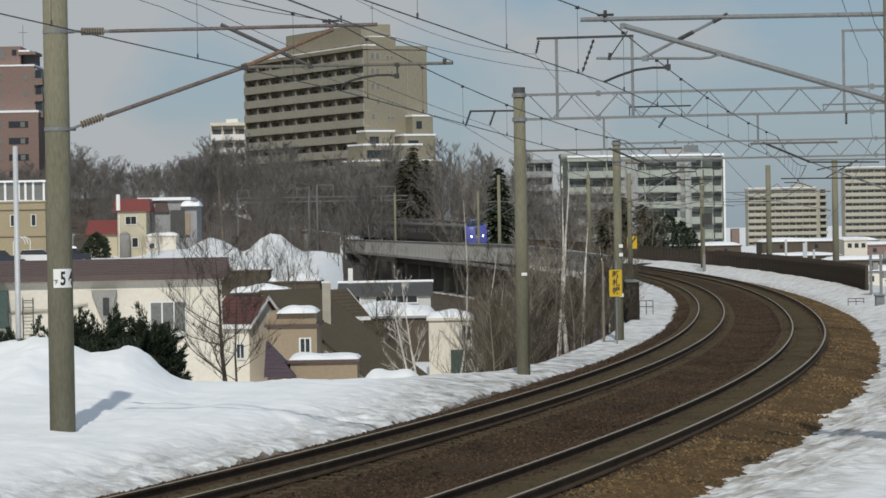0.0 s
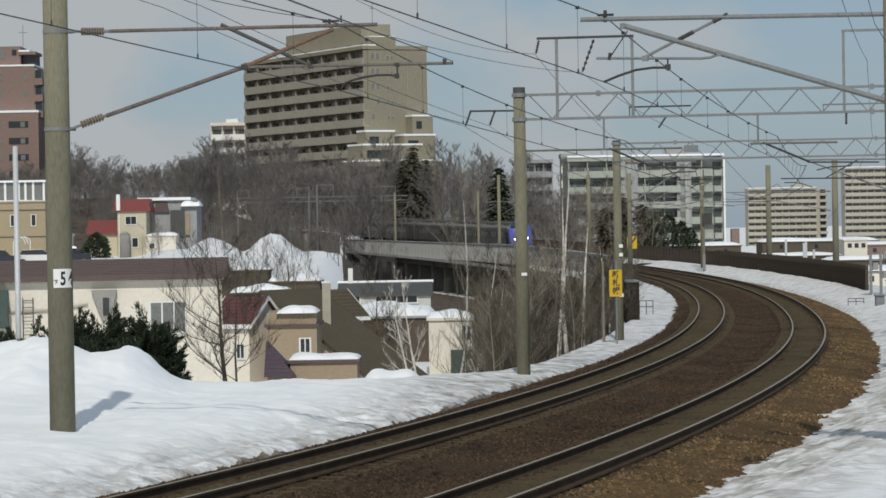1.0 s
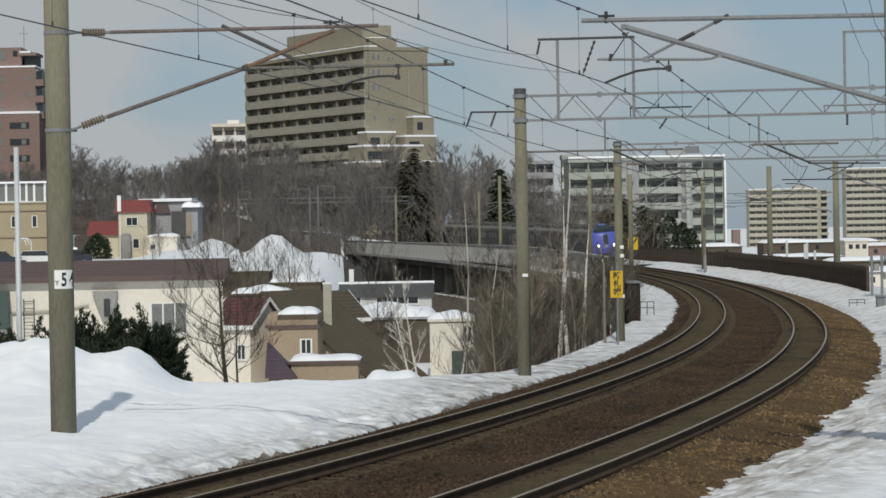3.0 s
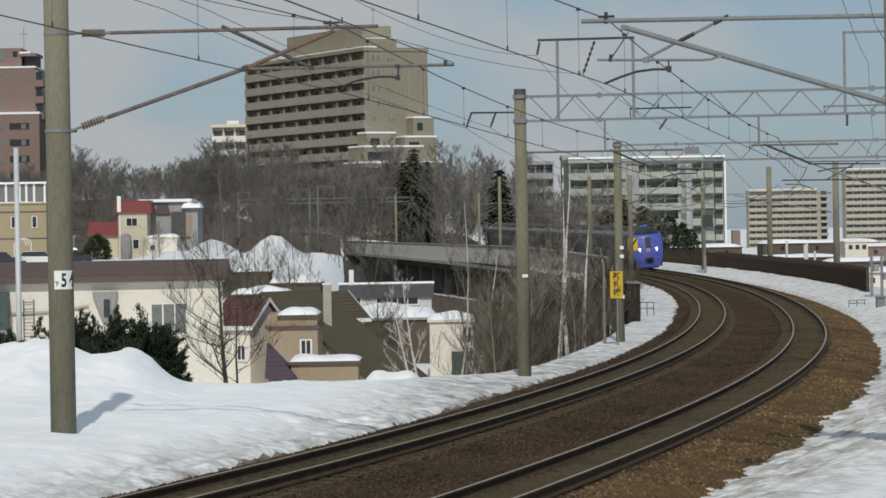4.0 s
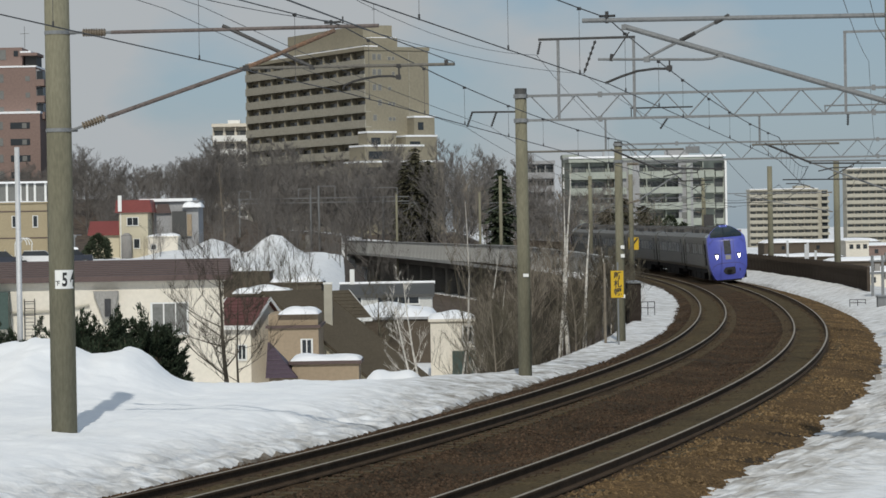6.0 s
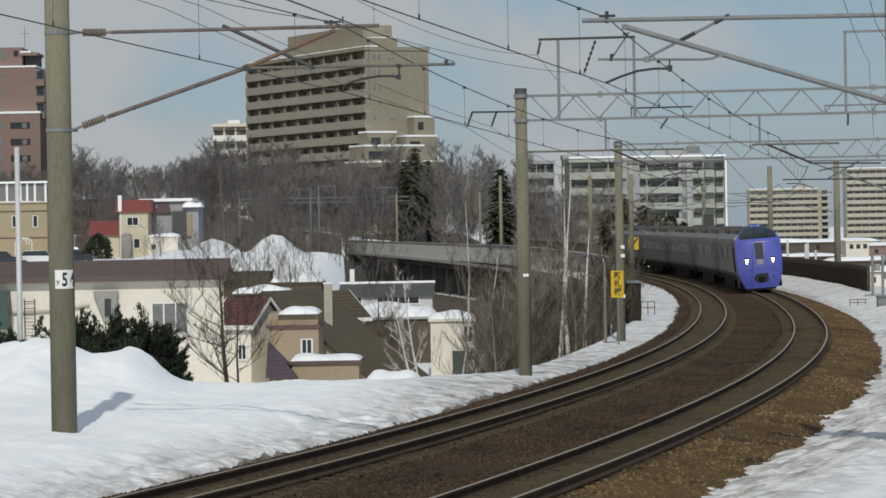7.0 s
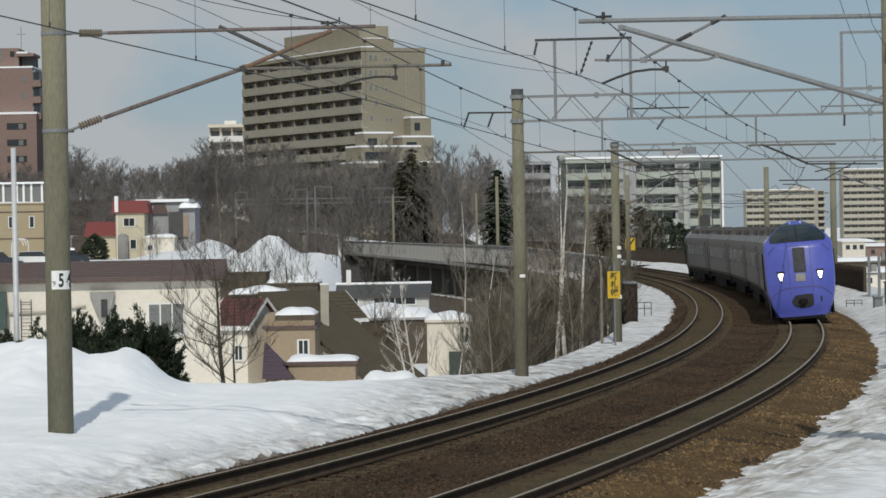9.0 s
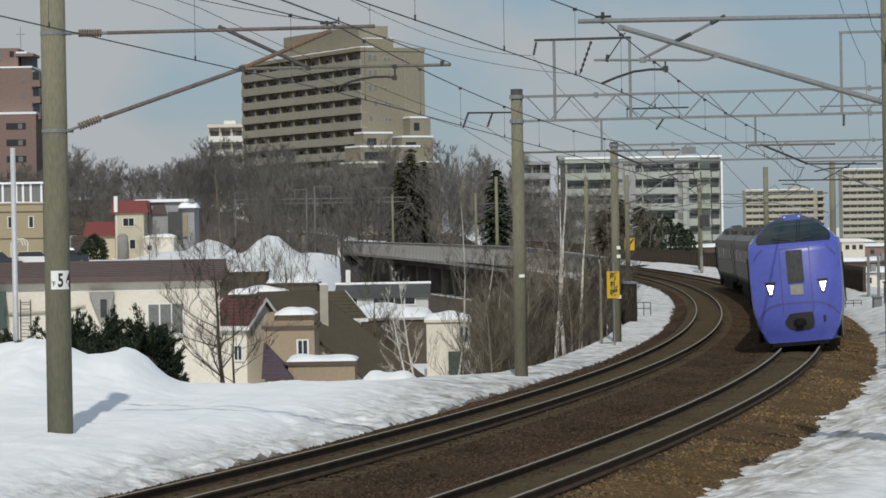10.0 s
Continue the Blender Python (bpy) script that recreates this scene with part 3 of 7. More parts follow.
def rail_car(first, last):
    length = 21.0
    car = thing("rail_car", "grey stainless express rail car with dark windows" if not (first or last) else
                "blue-fronted express lead car with lit headlamps" if first else "blue-fronted express trailing car", "train car", group="cars of the train")
    sec = body_section()
    y0 = 2.2 if first else 0.25
    y1 = length - 2.2 if last else length - 0.25
    sh = Shape()
    sh.sheet([[(x, y, z) for x, z in sec] for y in (y0, y1)])
    if not first:
        sh.f.append(tuple(range(len(sec))))
    if not last:
        sh.f.append(tuple(2 * len(sec) - 1 - i for i in range(len(sec))))
    body = part("body", sh, M["stainless"], car, "ribbed stainless steel body shell")
    roof = Shape()
    roof.sheet([[(x * 0.93, y, z + 0.015) for x, z in sec[4:11]] for y in (y0 + 0.05, y1 - 0.05)])
    part("roof", roof, M["train_roof"], car, "dirty grey roof")
    for k, (a, b) in enumerate(((3.2, 6.4), (7.4, 9.0), (11.6, 15.6), (16.8, 18.2))):
        u = Shape()
        u.prism([(-0.92, 3.45), (-0.88, 3.72), (-0.7, 3.84), (0.7, 3.84), (0.88, 3.72), (0.92, 3.45)], a, b)
        part("roof_unit", u, M["train_roof"], car, "grey roof equipment cover")
    # windows, doors and the line under them
    doors = [2.9 if first else 1.7, length - (2.9 if last else 1.7)]
    for side in (-1, 1):
        x = side * (W2 + 0.006)
        lo, hi = doors[0] + 1.3, doors[1] - 1.3
        band = Shape().box(min(x, x - side * 0.03), max(x, x - side * 0.03), lo - 0.2, hi + 0.2, 1.98, 2.74)
        wb = part("window_band", band, M["black"], car, "dark band between the windows")
        k = 8
        for i in range(k):
            a = lo + (hi - lo) * i / k + 0.12
            b = lo + (hi - lo) * (i + 1) / k - 0.12
            xx = side * (W2 + 0.012)
            # the paler panes imitate sky reflected in the glass
            part("window_pane", Shape().box(min(xx, xx - side * 0.02), max(xx, xx - side * 0.02), a, b, 2.02, 2.70), M["pane_reflect" if (i * 5 + (2 if first else 0)) % 8 in (1, 2, 5, 6, 7) else "train_glass"], wb)
        for d in doors:
            xx = side * (W2 + 0.004)
            dr = part("door", Shape().box(min(xx, xx - side * 0.03), max(xx, xx - side * 0.03), d - 0.45, d + 0.45, 1.15, 3.0), M["train_roof"], car, "grey sliding door")
            x3 = side * (W2 + 0.012)
            part("door_window", Shape().box(min(x3, x3 - side * 0.02), max(x3, x3 - side * 0.02), d - 0.24, d + 0.24, 2.0, 2.75), M["train_glass"], dr)
        stripe = Shape().box(min(x, x - side * 0.02), max(x, x - side * 0.02), y0 + 0.4, y1 - 0.4, 1.66, 1.74)
        part("side_stripe", stripe, M["stainless"], car, "raised moulding")
        rib = Shape()
        for zz in (1.24, 1.34, 1.44, 1.54):
            rib.box(min(x, x - side * 0.02), max(x, x - side * 0.02), y0 + 0.4, y1 - 0.4, zz, zz + 0.03)
        part("ribbing", rib, M["stainless"], car)
    un = Shape().box(-1.3, 1.3, y0 + 0.3, y1 - 0.3, 0.68, 0.96)
    for a, b in ((5.6, 8.6), (9.0, 12.2), (12.6, 15.4)):
        un.box(-1.28, 1.28, a, b, 0.2, 0.75)
    part("underframe", un, M["train_under"], car, "black underframe with equipment boxes")
    for yb in (3.6, length - 3.6):
        bg = Shape()
        for sx in (-0.95, 0.95):
            bg.box(sx - 0.08, sx + 0.08, yb - 1.5, yb + 1.5, 0.42, 0.66)
        bg.box(-0.95, 0.95, yb - 0.3, yb + 0.3, 0.40, 0.72)
        bogie = part("bogie", bg, M["train_under"], car, "black bogie")
        for yy in (yb - 1.05, yb + 1.05):
            wh = Shape()
            for sx in (-GAUGE / 2, GAUGE / 2):
                wh.tube((sx - 0.06, yy, 0.45), (sx + 0.06, yy, 0.45), 0.43, n=20)
            wh.tube((-0.6, yy, 0.45), (0.6, yy, 0.45), 0.08, n=8)
            part("wheelset", wh, M["steel_dark"], bogie, "steel wheelset")
    if not last:
        bl = Shape()
        for i in range(4):
            ya = length - 0.25 + i * 0.125
            bl.box(-1.1, 1.1, ya + 0.01, ya + 0.115, 1.0 + 0.03 * (i % 2), 3.3 - 0.03 * (i % 2))
        part("gangway_bellows", bl, M["train_under"], car, "black gangway bellows")
    if first or last:
        m = Matrix.Identity(4) if first else Matrix.Translation((0, length, 0)) @ Matrix.Rotation(math.pi, 4, "Z")
        lead_front(car, m, first)
    return car


def lead_front(car, m, lit):
    zs = [0.18, 0.30, 0.45, 0.6, 0.85, 1.1, 1.5, 2.0, 2.5, 2.85, 3.05, 3.2, 3.4, 3.6, 3.75, 3.88, 4.0]
    nx = 12
    sh = Shape()
    sh.sheet([[on_face(nose_wide(z) * (2 * i / nx - 1), z, 0) for i in range(nx + 1)] for z in zs])
    part("nose", sh, M["blue"], car, "blue painted rounded nose", True, m)
    # the flanks run back from the rim of the face to the body
    for side in (-1, 1):
        rows = []
        for z in zs:
            w = nose_wide(z)
            a = on_face(side * w, z, 0)
            wz = float(np.interp(z, [0.25, 0.95, 1.15, 2.95, 3.2, 3.42, 3.55, 3.6, 4.0], [1.28, 1.30, W2, W2, 1.36, 1.1, 0.7, 0.42, 0.28]))
            yb = 2.25 if z < 3.3 else 2.25 + (z - 3.3) * 4
            zb = z if z <= 3.45 else 3.45 + (z - 3.45) * 0.35
            rows.append([a.lerp(Vector((side * wz, yb, zb)), t) + Vector((side * 0.04 * math.sin(math.pi * t), 0, 0)) for t in (0, 0.12, 0.3, 0.55, 0.8, 1)])
        low = [r[:3] for r in rows[:11]]
        part("front_flank", Shape().sheet(low), M["blue"], car, "blue corner of the front", True, m)
        part("cab_side", Shape().sheet([r[2:] for r in rows[:11]]), M["stainless"], car, "grey cab side", True, m)
        part("cab_shoulder", Shape().sheet([r[:3] for r in rows[10:12]]), M["blue"], car, "blue shoulder under the windscreen", True, m)
        part("cab_shoulder", Shape().sheet([r[2:] for r in rows[10:12]]), M["stainless"], car, "grey shoulder of the cab", True, m)
        part("cab_quarter", Shape().sheet(rows[11:]), M["screen"], car, "dark glass quarter of the cab", True, m)
        cd = Shape().box(side * 1.43 - 0.02, side * 1.43 + 0.02, 1.45, 2.0, 1.25, 2.75)
        part("cab_door", cd, M["train_under"], car, "dark cab door", False, m)
    part("cab_roof", Shape().sheet([[(x, y, z) for x in (-0.3, -0.12, 0.12, 0.3)] for y, z in ((2.45, 4.0), (3.2, 3.95), (4.2, 3.7), (4.8, 3.5))]), M["train_roof"], car, "grey roof behind the cab", True, m)
    # windscreen
    ws = Shape()
    rows = []
    for j in range(9):
        z = 3.15 + (3.92 - 3.15) * j / 8
        w = nose_wide(z) * float(np.interp(j, [0, 1, 3, 8], [0.82, 0.91, 0.975, 0.965]))
        rows.append([on_face(w * (2 * i / 14 - 1), z, 0.022) for i in range(15)])
    part("windscreen", ws.sheet(rows), M["screen"], car, "black wraparound windscreen", True, m)
    for k in (-0.22, 0.22):
        p = on_face(k, 3.93, 0.03)
        part("roof_lamp", Shape().tube(p, p + Vector((0, -0.04, 0.0)), 0.032, n=12), M["lamp_small"] if lit else M["glass"], car, "small lamp above the windscreen", False, m)
    part("lamp_panel", face_patch(quad_rows(-0.26, 0.26, 3.84, 3.99, 4, 3, 0.05), 0.03), M["blue"], car, "small blue lamp panel above the windscreen", True, m)
    for side in (-1, 1):
        p, q = on_face(0.08 * side, 3.2, 0.045), on_face(0.62 * side, 3.3, 0.045)
        part("wiper", Shape().tube(p, q, 0.012, n=5), M["black"], car, "thin black wiper", False, m)
        sm = Shape().sheet([[on_face(side * (x + d), z + d, 0.014) for d in (-0.016, 0.016)] for x, z in ((0.80, 3.12), (0.95, 3.0), (1.1, 2.86), (1.22, 2.7))])
        part("corner_seam", sm, M["blue_dark"], car, "dark seam below the windscreen corner", False, m)
    arc = ((-1.2, 0.93), (-1.05, 1.12), (-0.82, 1.27), (-0.55, 1.33), (0, 1.34), (0.55, 1.33), (0.82, 1.27), (1.05, 1.12), (1.2, 0.93))
    part("bumper_seam", Shape().sheet([[on_face(x, z + d, 0.014) for d in (-0.03, 0.03)] for x, z in arc]), M["blue_dark"], car, "dark arched seam over the bumper", True, m)
    # gangway door with its window and the pale plate under it
    fr = Shape()
    for a, b, c, d in ((-0.46, -0.43, 1.05, 3.0), (0.43, 0.46, 1.05, 3.0)):
        fr.sheet([[on_face(x, z, 0.012) for x in (a, b)] for z in np.linspace(c, d, 8)])
    fr.sheet([[on_face(x, z, 0.012) for x in np.linspace(-0.46, 0.46, 5)] for z in (2.97, 3.0)])
    part("door_seam", fr, M["blue_dark"], car, "dark seam of the gangway door", False, m)
    part("door_window", face_patch(quad_rows(-0.25, 0.24, 1.94, 2.92, 4, 8), 0.02), M["glass_door"], car, "grey window of the gangway door", True, m)
    part("number_plate", face_patch(quad_rows(-0.19, 0.19, 1.58, 1.89, 4, 3), 0.02), M["concrete"], car, "pale plate under the door window", True, m)
    for side in (-1, 1):
        c = 0.78 * side
        part("lamp_bezel", face_patch([[(c + side * (-0.165 + 0.33 * i / 3) * (0.28 + 0.72 * j / 3), 1.59 + 0.42 * j / 3) for i in range(4)] for j in range(4)], 0.018), M["black"], car, "dark headlamp bezel", False, m)
        part("headlamp", face_patch([[(c + side * (-0.105 + 0.21 * i / 3) * (0.25 + 0.75 * j / 3), 1.65 + 0.27 * j / 3) for i in range(4)] for j in range(4)], 0.03), M["lamp"] if lit else M["glass"], car, "lit white headlamp" if lit else "unlit lamp", False, m)
        if side > 0:
            part("step_plate", face_patch(quad_rows(0.72, 0.79, 0.72, 0.92, 2, 2), 0.016), M["black"], car, "small dark step", False, m)
    part("coupler_recess", face_patch([[(-0.30, 0.58), (-0.1, 0.52), (0.25, 0.52), (0.42, 0.58)], [(-0.42, 0.72), (-0.1, 0.72), (0.25, 0.72), (0.45, 0.72)], [(-0.42, 0.82), (-0.1, 0.82), (0.25, 0.82), (0.45, 0.82)], [(-0.27, 1.02), (-0.1, 1.04), (0.25, 1.05), (0.42, 1.05)]], 0.02), M["black"], car, "black coupler opening", False, m)
    cp = Shape().box(-0.09, 0.13, -0.2, 0.2, 0.68, 0.88).box(-0.16, 0.2, -0.1, 0.0, 0.74, 0.84)
    part("coupler", cp, M["train_under"], car, "dark steel coupler", False, m)
    ap = Shape()
    ap.sheet([[on_face(0.84 * (2 * i / 10 - 1), z, 0.0) for i in range(11)] for z in (0.07, 0.20)])
    ap.sheet([[Vector((q.x, q.y + dy, 0.07)) for q in [on_face(0.84 * (2 * i / 10 - 1), 0.25, 0.03) for i in range(11)]] for dy in (0, 0.5)])
    part("snowplough_skirt", ap, M["train_under"], car, "black skirt under the nose", False, m)
    for side in (-1, 1):
        part("side_skirt", Shape().box(side * 1.22 - 0.03, side * 1.22 + 0.03, 0.7, 2.6, 0.2, 0.98), M["train_under"], car, "black side skirt", False, m)


TRAIN = [rail_car(i == 0, i == 4) for i in range(5)]


# ---- masts, gantries and wires ----
def mast(x, y, top, r0, r1, label, m=None):
    z = ground_z(x, y)
    ob = thing("catenary_mast", label, "catenary mast", Matrix.Translation((x, y, z - 0.3)), group="catenary masts")
    sh = Shape().tube((0, 0, 0), (0, 0, top - z + 0.3), r0, r1, 20)
    part("shaft", sh, M["concrete_pole"], ob, "tapered grey concrete shaft", True)
    return ob, z - 0.3


def clamp(ob, z, r):
    sh = Shape().tube((0, 0, z - 0.03), (0, 0, z + 0.03), r + 0.012, n=20)
    sh.box(r - 0.02, r + 0.1, -0.03, 0.03, z - 0.03, z + 0.03)
    part("clamp_band", sh, M["galv"], ob, "galvanised clamp band")


def insulator_shape(a, b, r=0.06, discs=8):
    """A ribbed insulator, turned in one piece."""
    a, b = Vector(a), Vector(b)
    ts, rs = [0.0], [r * 0.45]
    for i in range(discs):
        for f, q in ((0.12, 0.45), (0.2, 1.0), (0.5, 0.9), (0.72, 0.5)):
            ts.append((i + f) / discs)
            rs.append(r * q)
    return Shape().path([a.lerp(b, t) for t in ts + [1.0]], rs + [r * 0.45], 10)


def letters(body, size, parent, material, place, name="lettering", bold=0.012):
    """Writing, laid by place(u, v) on the surface that carries it."""
    cu = bpy.data.curves.new("writing", "FONT")
    cu.body, cu.size, cu.resolution_u, cu.offset = body, size, 3, bold * size
    tmp = bpy.data.objects.new("writing", cu)
    scene.collection.objects.link(tmp)
    dep = bpy.context.evaluated_depsgraph_get()
    me = bpy.data.meshes.new_from_object(tmp.evaluated_get(dep))
    bpy.data.objects.remove(tmp)
    bm = bmesh.new()
    bm.from_mesh(me)
    for v in bm.verts:
        v.co = place(v.co.x, v.co.y)
    bm.to_mesh(me)
    bm.free()
    me.materials.clear()
    me.materials.append(material)
    me.name = name
    ob = new(name, me)
    ob.parent = parent
    return ob



def arm_at(turn, parent, name, shape, material, label="", up=None):
    return part(name, shape, material, parent, label, m=Matrix.Rotation(radians(turn), 4, "Z"))


M["rust_deep"] = mat("flaking_rust", (0.23, 0.14, 0.09), 0.85, 0.35, 6.0, 30.0, 0.2, second=(0.14, 0.11, 0.095))
M["galv_brown"] = mat("weathered_steel", (0.155, 0.145, 0.125), 0.7, 0.2, 3.0, 20.0, 0.1)


def left_mast():
    ob, z0 = mast(-6.165, 46.7, 8.7, 0.207, 0.197, "round concrete catenary mast with a white number plate in snow")
    hi, lo = 6.735 - z0, 5.17 - z0
    clamp(ob, hi, 0.195)
    clamp(ob, lo, 0.2)
    t = -13.0
    tie = arm_at(t, ob, "tie_tube", Shape().tube((0.92, 0, hi - 0.02), (5.33, 0, 6.68 - z0), 0.030, n=10), M["rust_arm"], "rusty tie tube")
    part("insulator", insulator_shape((0.44, 0, hi - 0.01), (0.83, 0, hi - 0.02), 0.068, 9), M["insulator"], tie, "brown ribbed insulator")
    part("end_fitting", Shape().tube((0.2, 0, hi), (0.46, 0, hi - 0.01), 0.022, n=8), M["galv"], tie, "galvanised end fitting")
    part("end_fitting", Shape().tube((0.82, 0, hi - 0.02), (0.95, 0, hi - 0.02), 0.026, n=8), M["galv"], tie, "galvanised end fitting")
    strut = arm_at(t, ob, "strut_tube", Shape().tube((0.84, 0, 5.365 - z0), (3.17, 0, 6.085 - z0), 0.036, n=10), M["rust_arm"], "rusty strut tube")
    part("upper_strut", Shape().tube((3.1, 0, 6.06 - z0), (4.62, 0, 6.63 - z0), 0.036, n=10), M["rust_deep"], strut, "flaking orange-rust strut end")
    part("insulator", insulator_shape((0.41, 0, 5.23 - z0), (0.79, 0, 5.355 - z0), 0.066, 8), M["insulator"], strut, "brown ribbed insulator")
    part("end_fitting", Shape().tube((0.2, 0, 5.16 - z0), (0.43, 0, 5.235 - z0), 0.022, n=8), M["galv"], strut, "galvanised end fitting")
    part("end_fitting", Shape().tube((0.77, 0, 5.35 - z0), (0.87, 0, 5.375 - z0), 0.026, n=8), M["galv"], strut, "galvanised end fitting")
    arm_at(t, ob, "registration_tube", Shape().tube((3.05, 0, 6.077 - z0), (6.54, 0, 6.04 - z0), 0.025, n=10), M["galv_brown"], "grey-brown registration tube")
    arm_at(t, ob, "tube_clamp", Shape().box(3.11, 3.21, -0.04, 0.04, 6.03 - z0, 6.12 - z0).box(4.2, 4.27, -0.04, 0.04, 6.02 - z0, 6.09 - z0).box(6.38, 6.43, -0.03, 0.03, 6.02 - z0, 6.11 - z0), M["steel_dark"], "dark tube clamp")
    arm_at(t, ob, "brace", Shape().tube((2.781, 0, 6.759 - z0), (4.255, 0, 6.055 - z0), 0.03, n=8), M["steel_dark"], "dark brace")
    arm_at(t, ob, "steady_arm", Shape().path([(4.735, 0, 5.70 - z0), (4.765, 0, 5.763 - z0), (4.922, 0, 5.821 - z0), (5.106, 0, 5.86 - z0), (5.316, 0, 5.885 - z0), (5.517, 0, 5.884 - z0), (5.62, 0, 5.865 - z0)], 0.018), M["steel_dark"], "curved steady arm")
    arm_at(t, ob, "steady_hanger", Shape().tube((5.645, 0, 5.82 - z0), (5.645, 0, 6.06 - z0), 0.016, n=6).box(5.6, 5.67, -0.03, 0.03, 5.83 - z0, 5.90 - z0).box(5.61, 5.68, -0.03, 0.03, 6.01 - z0, 6.07 - z0), M["steel_dark"], "dark steady arm hanger")
    arm_at(t, ob, "wire_clamp", Shape().tube((4.56, 0, hi - 0.08), (4.56, 0, 6.79 - z0), 0.024, n=6).tube((4.45, 0, 6.75 - z0), (4.72, 0, 6.76 - z0), 0.018, n=6).tube((4.75, 0, 6.73 - z0), (4.75, 0, 6.84 - z0), 0.014, n=6), M["steel_dark"], "dark wire clamp")
    pl = Shape()
    r = 0.205
    pl.sheet([[(r * math.sin(a), -r * math.cos(a), z) for a in np.linspace(radians(-24), radians(70), 14)] for z in (2.625 - z0, 2.925 - z0)])
    plate = part("number_plate", pl, M["white"], ob, "white plate with black numerals")
    for body, size, a0, zz, narrow in (("5", 0.30, 8, 2.67, 0.62), ("4", 0.30, 48, 2.67, 0.62), ("\u4e0b", 0.085, -22, 2.685, 0.9)):
        letters(body, size, plate, M["black"], lambda u, v, a0=a0, zz=zz, w=narrow: Vector(((r + 0.004) * math.sin(radians(a0) + u * w / r), -(r + 0.004) * math.cos(radians(a0) + u * w / r), zz - z0 + v)), bold=0.03)
    return ob


def right_mast():
    ob, z0 = mast(6.82, 43.3, 8.0, 0.205, 0.2, "round concrete catenary mast beside the outer track")
    t = -13.0
    hi = 6.55 - z0
    clamp(ob, hi, 0.19)
    arm_at(t, ob, "tie_tube", Shape().tube((-4.78, 0, 6.621 - z0), (-0.2, 0, hi + 0.004), 0.036, n=10), M["galv"], "grey tie tube")
    arm_at(t, ob, "strut_tube", Shape().tube((-4.144, 0, 6.514 - z0), (-0.2, 0, 5.27 - z0), 0.042, n=10), M["galv"], "grey strut tube")
    arm_at(t, ob, "registration_tube", Shape().path([(-4.545, 0, 6.025 - z0), (-2.95, 0, 5.975 - z0), (-2.8, 0, 5.985 - z0), (-2.667, 0, 6.031 - z0)], 0.021, 8), M["galv"], "grey registration tube")
    arm_at(t, ob, "brace", Shape().tube((-3.805, 0, 6.02 - z0), (-2.52, 0, 6.632 - z0), 0.022, n=8), M["galv"], "grey brace")
    arm_at(t, ob, "brace_sleeve", Shape().tube((-3.28, 0, 6.27 - z0), (-3.05, 0, 6.38 - z0), 0.032, n=8).tube((-2.75, 0, 6.52 - z0), (-2.53, 0, 6.628 - z0), 0.032, n=8), M["steel_dark"], "dark brace sleeve")
    arm_at(t, ob, "tube_clamp", Shape().box(-3.84, -3.75, -0.04, 0.04, 5.96 - z0, 6.04 - z0).box(-2.7, -2.63, -0.05, 0.05, 6.0 - z0, 6.07 - z0).box(-4.17, -4.1, -0.05, 0.05, 6.46 - z0, 6.54 - z0), M["galv"], "grey tube clamp")
    arm_at(t, ob, "hanger", Shape().tube((-4.344, 0, 6.02 - z0), (-4.059, 0, 6.425 - z0), 0.011, n=6).tube((-4.35, 0, 5.99 - z0), (-4.33, 0, 6.1 - z0), 0.03, n=6), M["steel_dark"], "thin dark hanger")
    arm_at(t, ob, "steady_arm", Shape().path([(-4.438, 0, 5.66 - z0), (-4.201, 0, 5.75 - z0), (-3.939, 0, 5.829 - z0), (-3.678, 0, 5.856 - z0), (-3.48, 0, 5.851 - z0)], 0.019), M["steel_dark"], "curved steady arm")
    arm_at(t, ob, "steady_hanger", Shape().tube((-3.45, 0, 5.8 - z0), (-3.45, 0, 5.99 - z0), 0.014, n=6).box(-3.49, -3.41, -0.03, 0.03, 5.82 - z0, 5.90 - z0), M["steel_dark"], "dark steady arm hanger")
    arm_at(t, ob, "wire_clamp", Shape().tube((-4.40, 0, 6.57 - z0), (-4.40, 0, 6.75 - z0), 0.03, n=6).tube((-4.52, 0, 6.68 - z0), (-4.27, 0, 6.68 - z0), 0.02, n=6), M["steel_dark"], "dark wire clamp")
    part("insulator", insulator_shape((-0.08, -0.25, 6.45 - z0), (-0.14, -0.25, 5.95 - z0), 0.055, 7), M["steel_dark"], ob, "dark string insulator")
    part("jumper_wire", Shape().path([(-0.55, -0.3, 7.5 - z0), (-0.5, -0.3, 6.9 - z0), (-0.38, -0.3, 6.4 - z0), (-0.2, -0.28, 6.1 - z0), (-0.1, -0.25, 6.05 - z0)], 0.007, 4), M["wire"], ob, "thin jumper wire")
    return ob


left_mast()
right_mast()


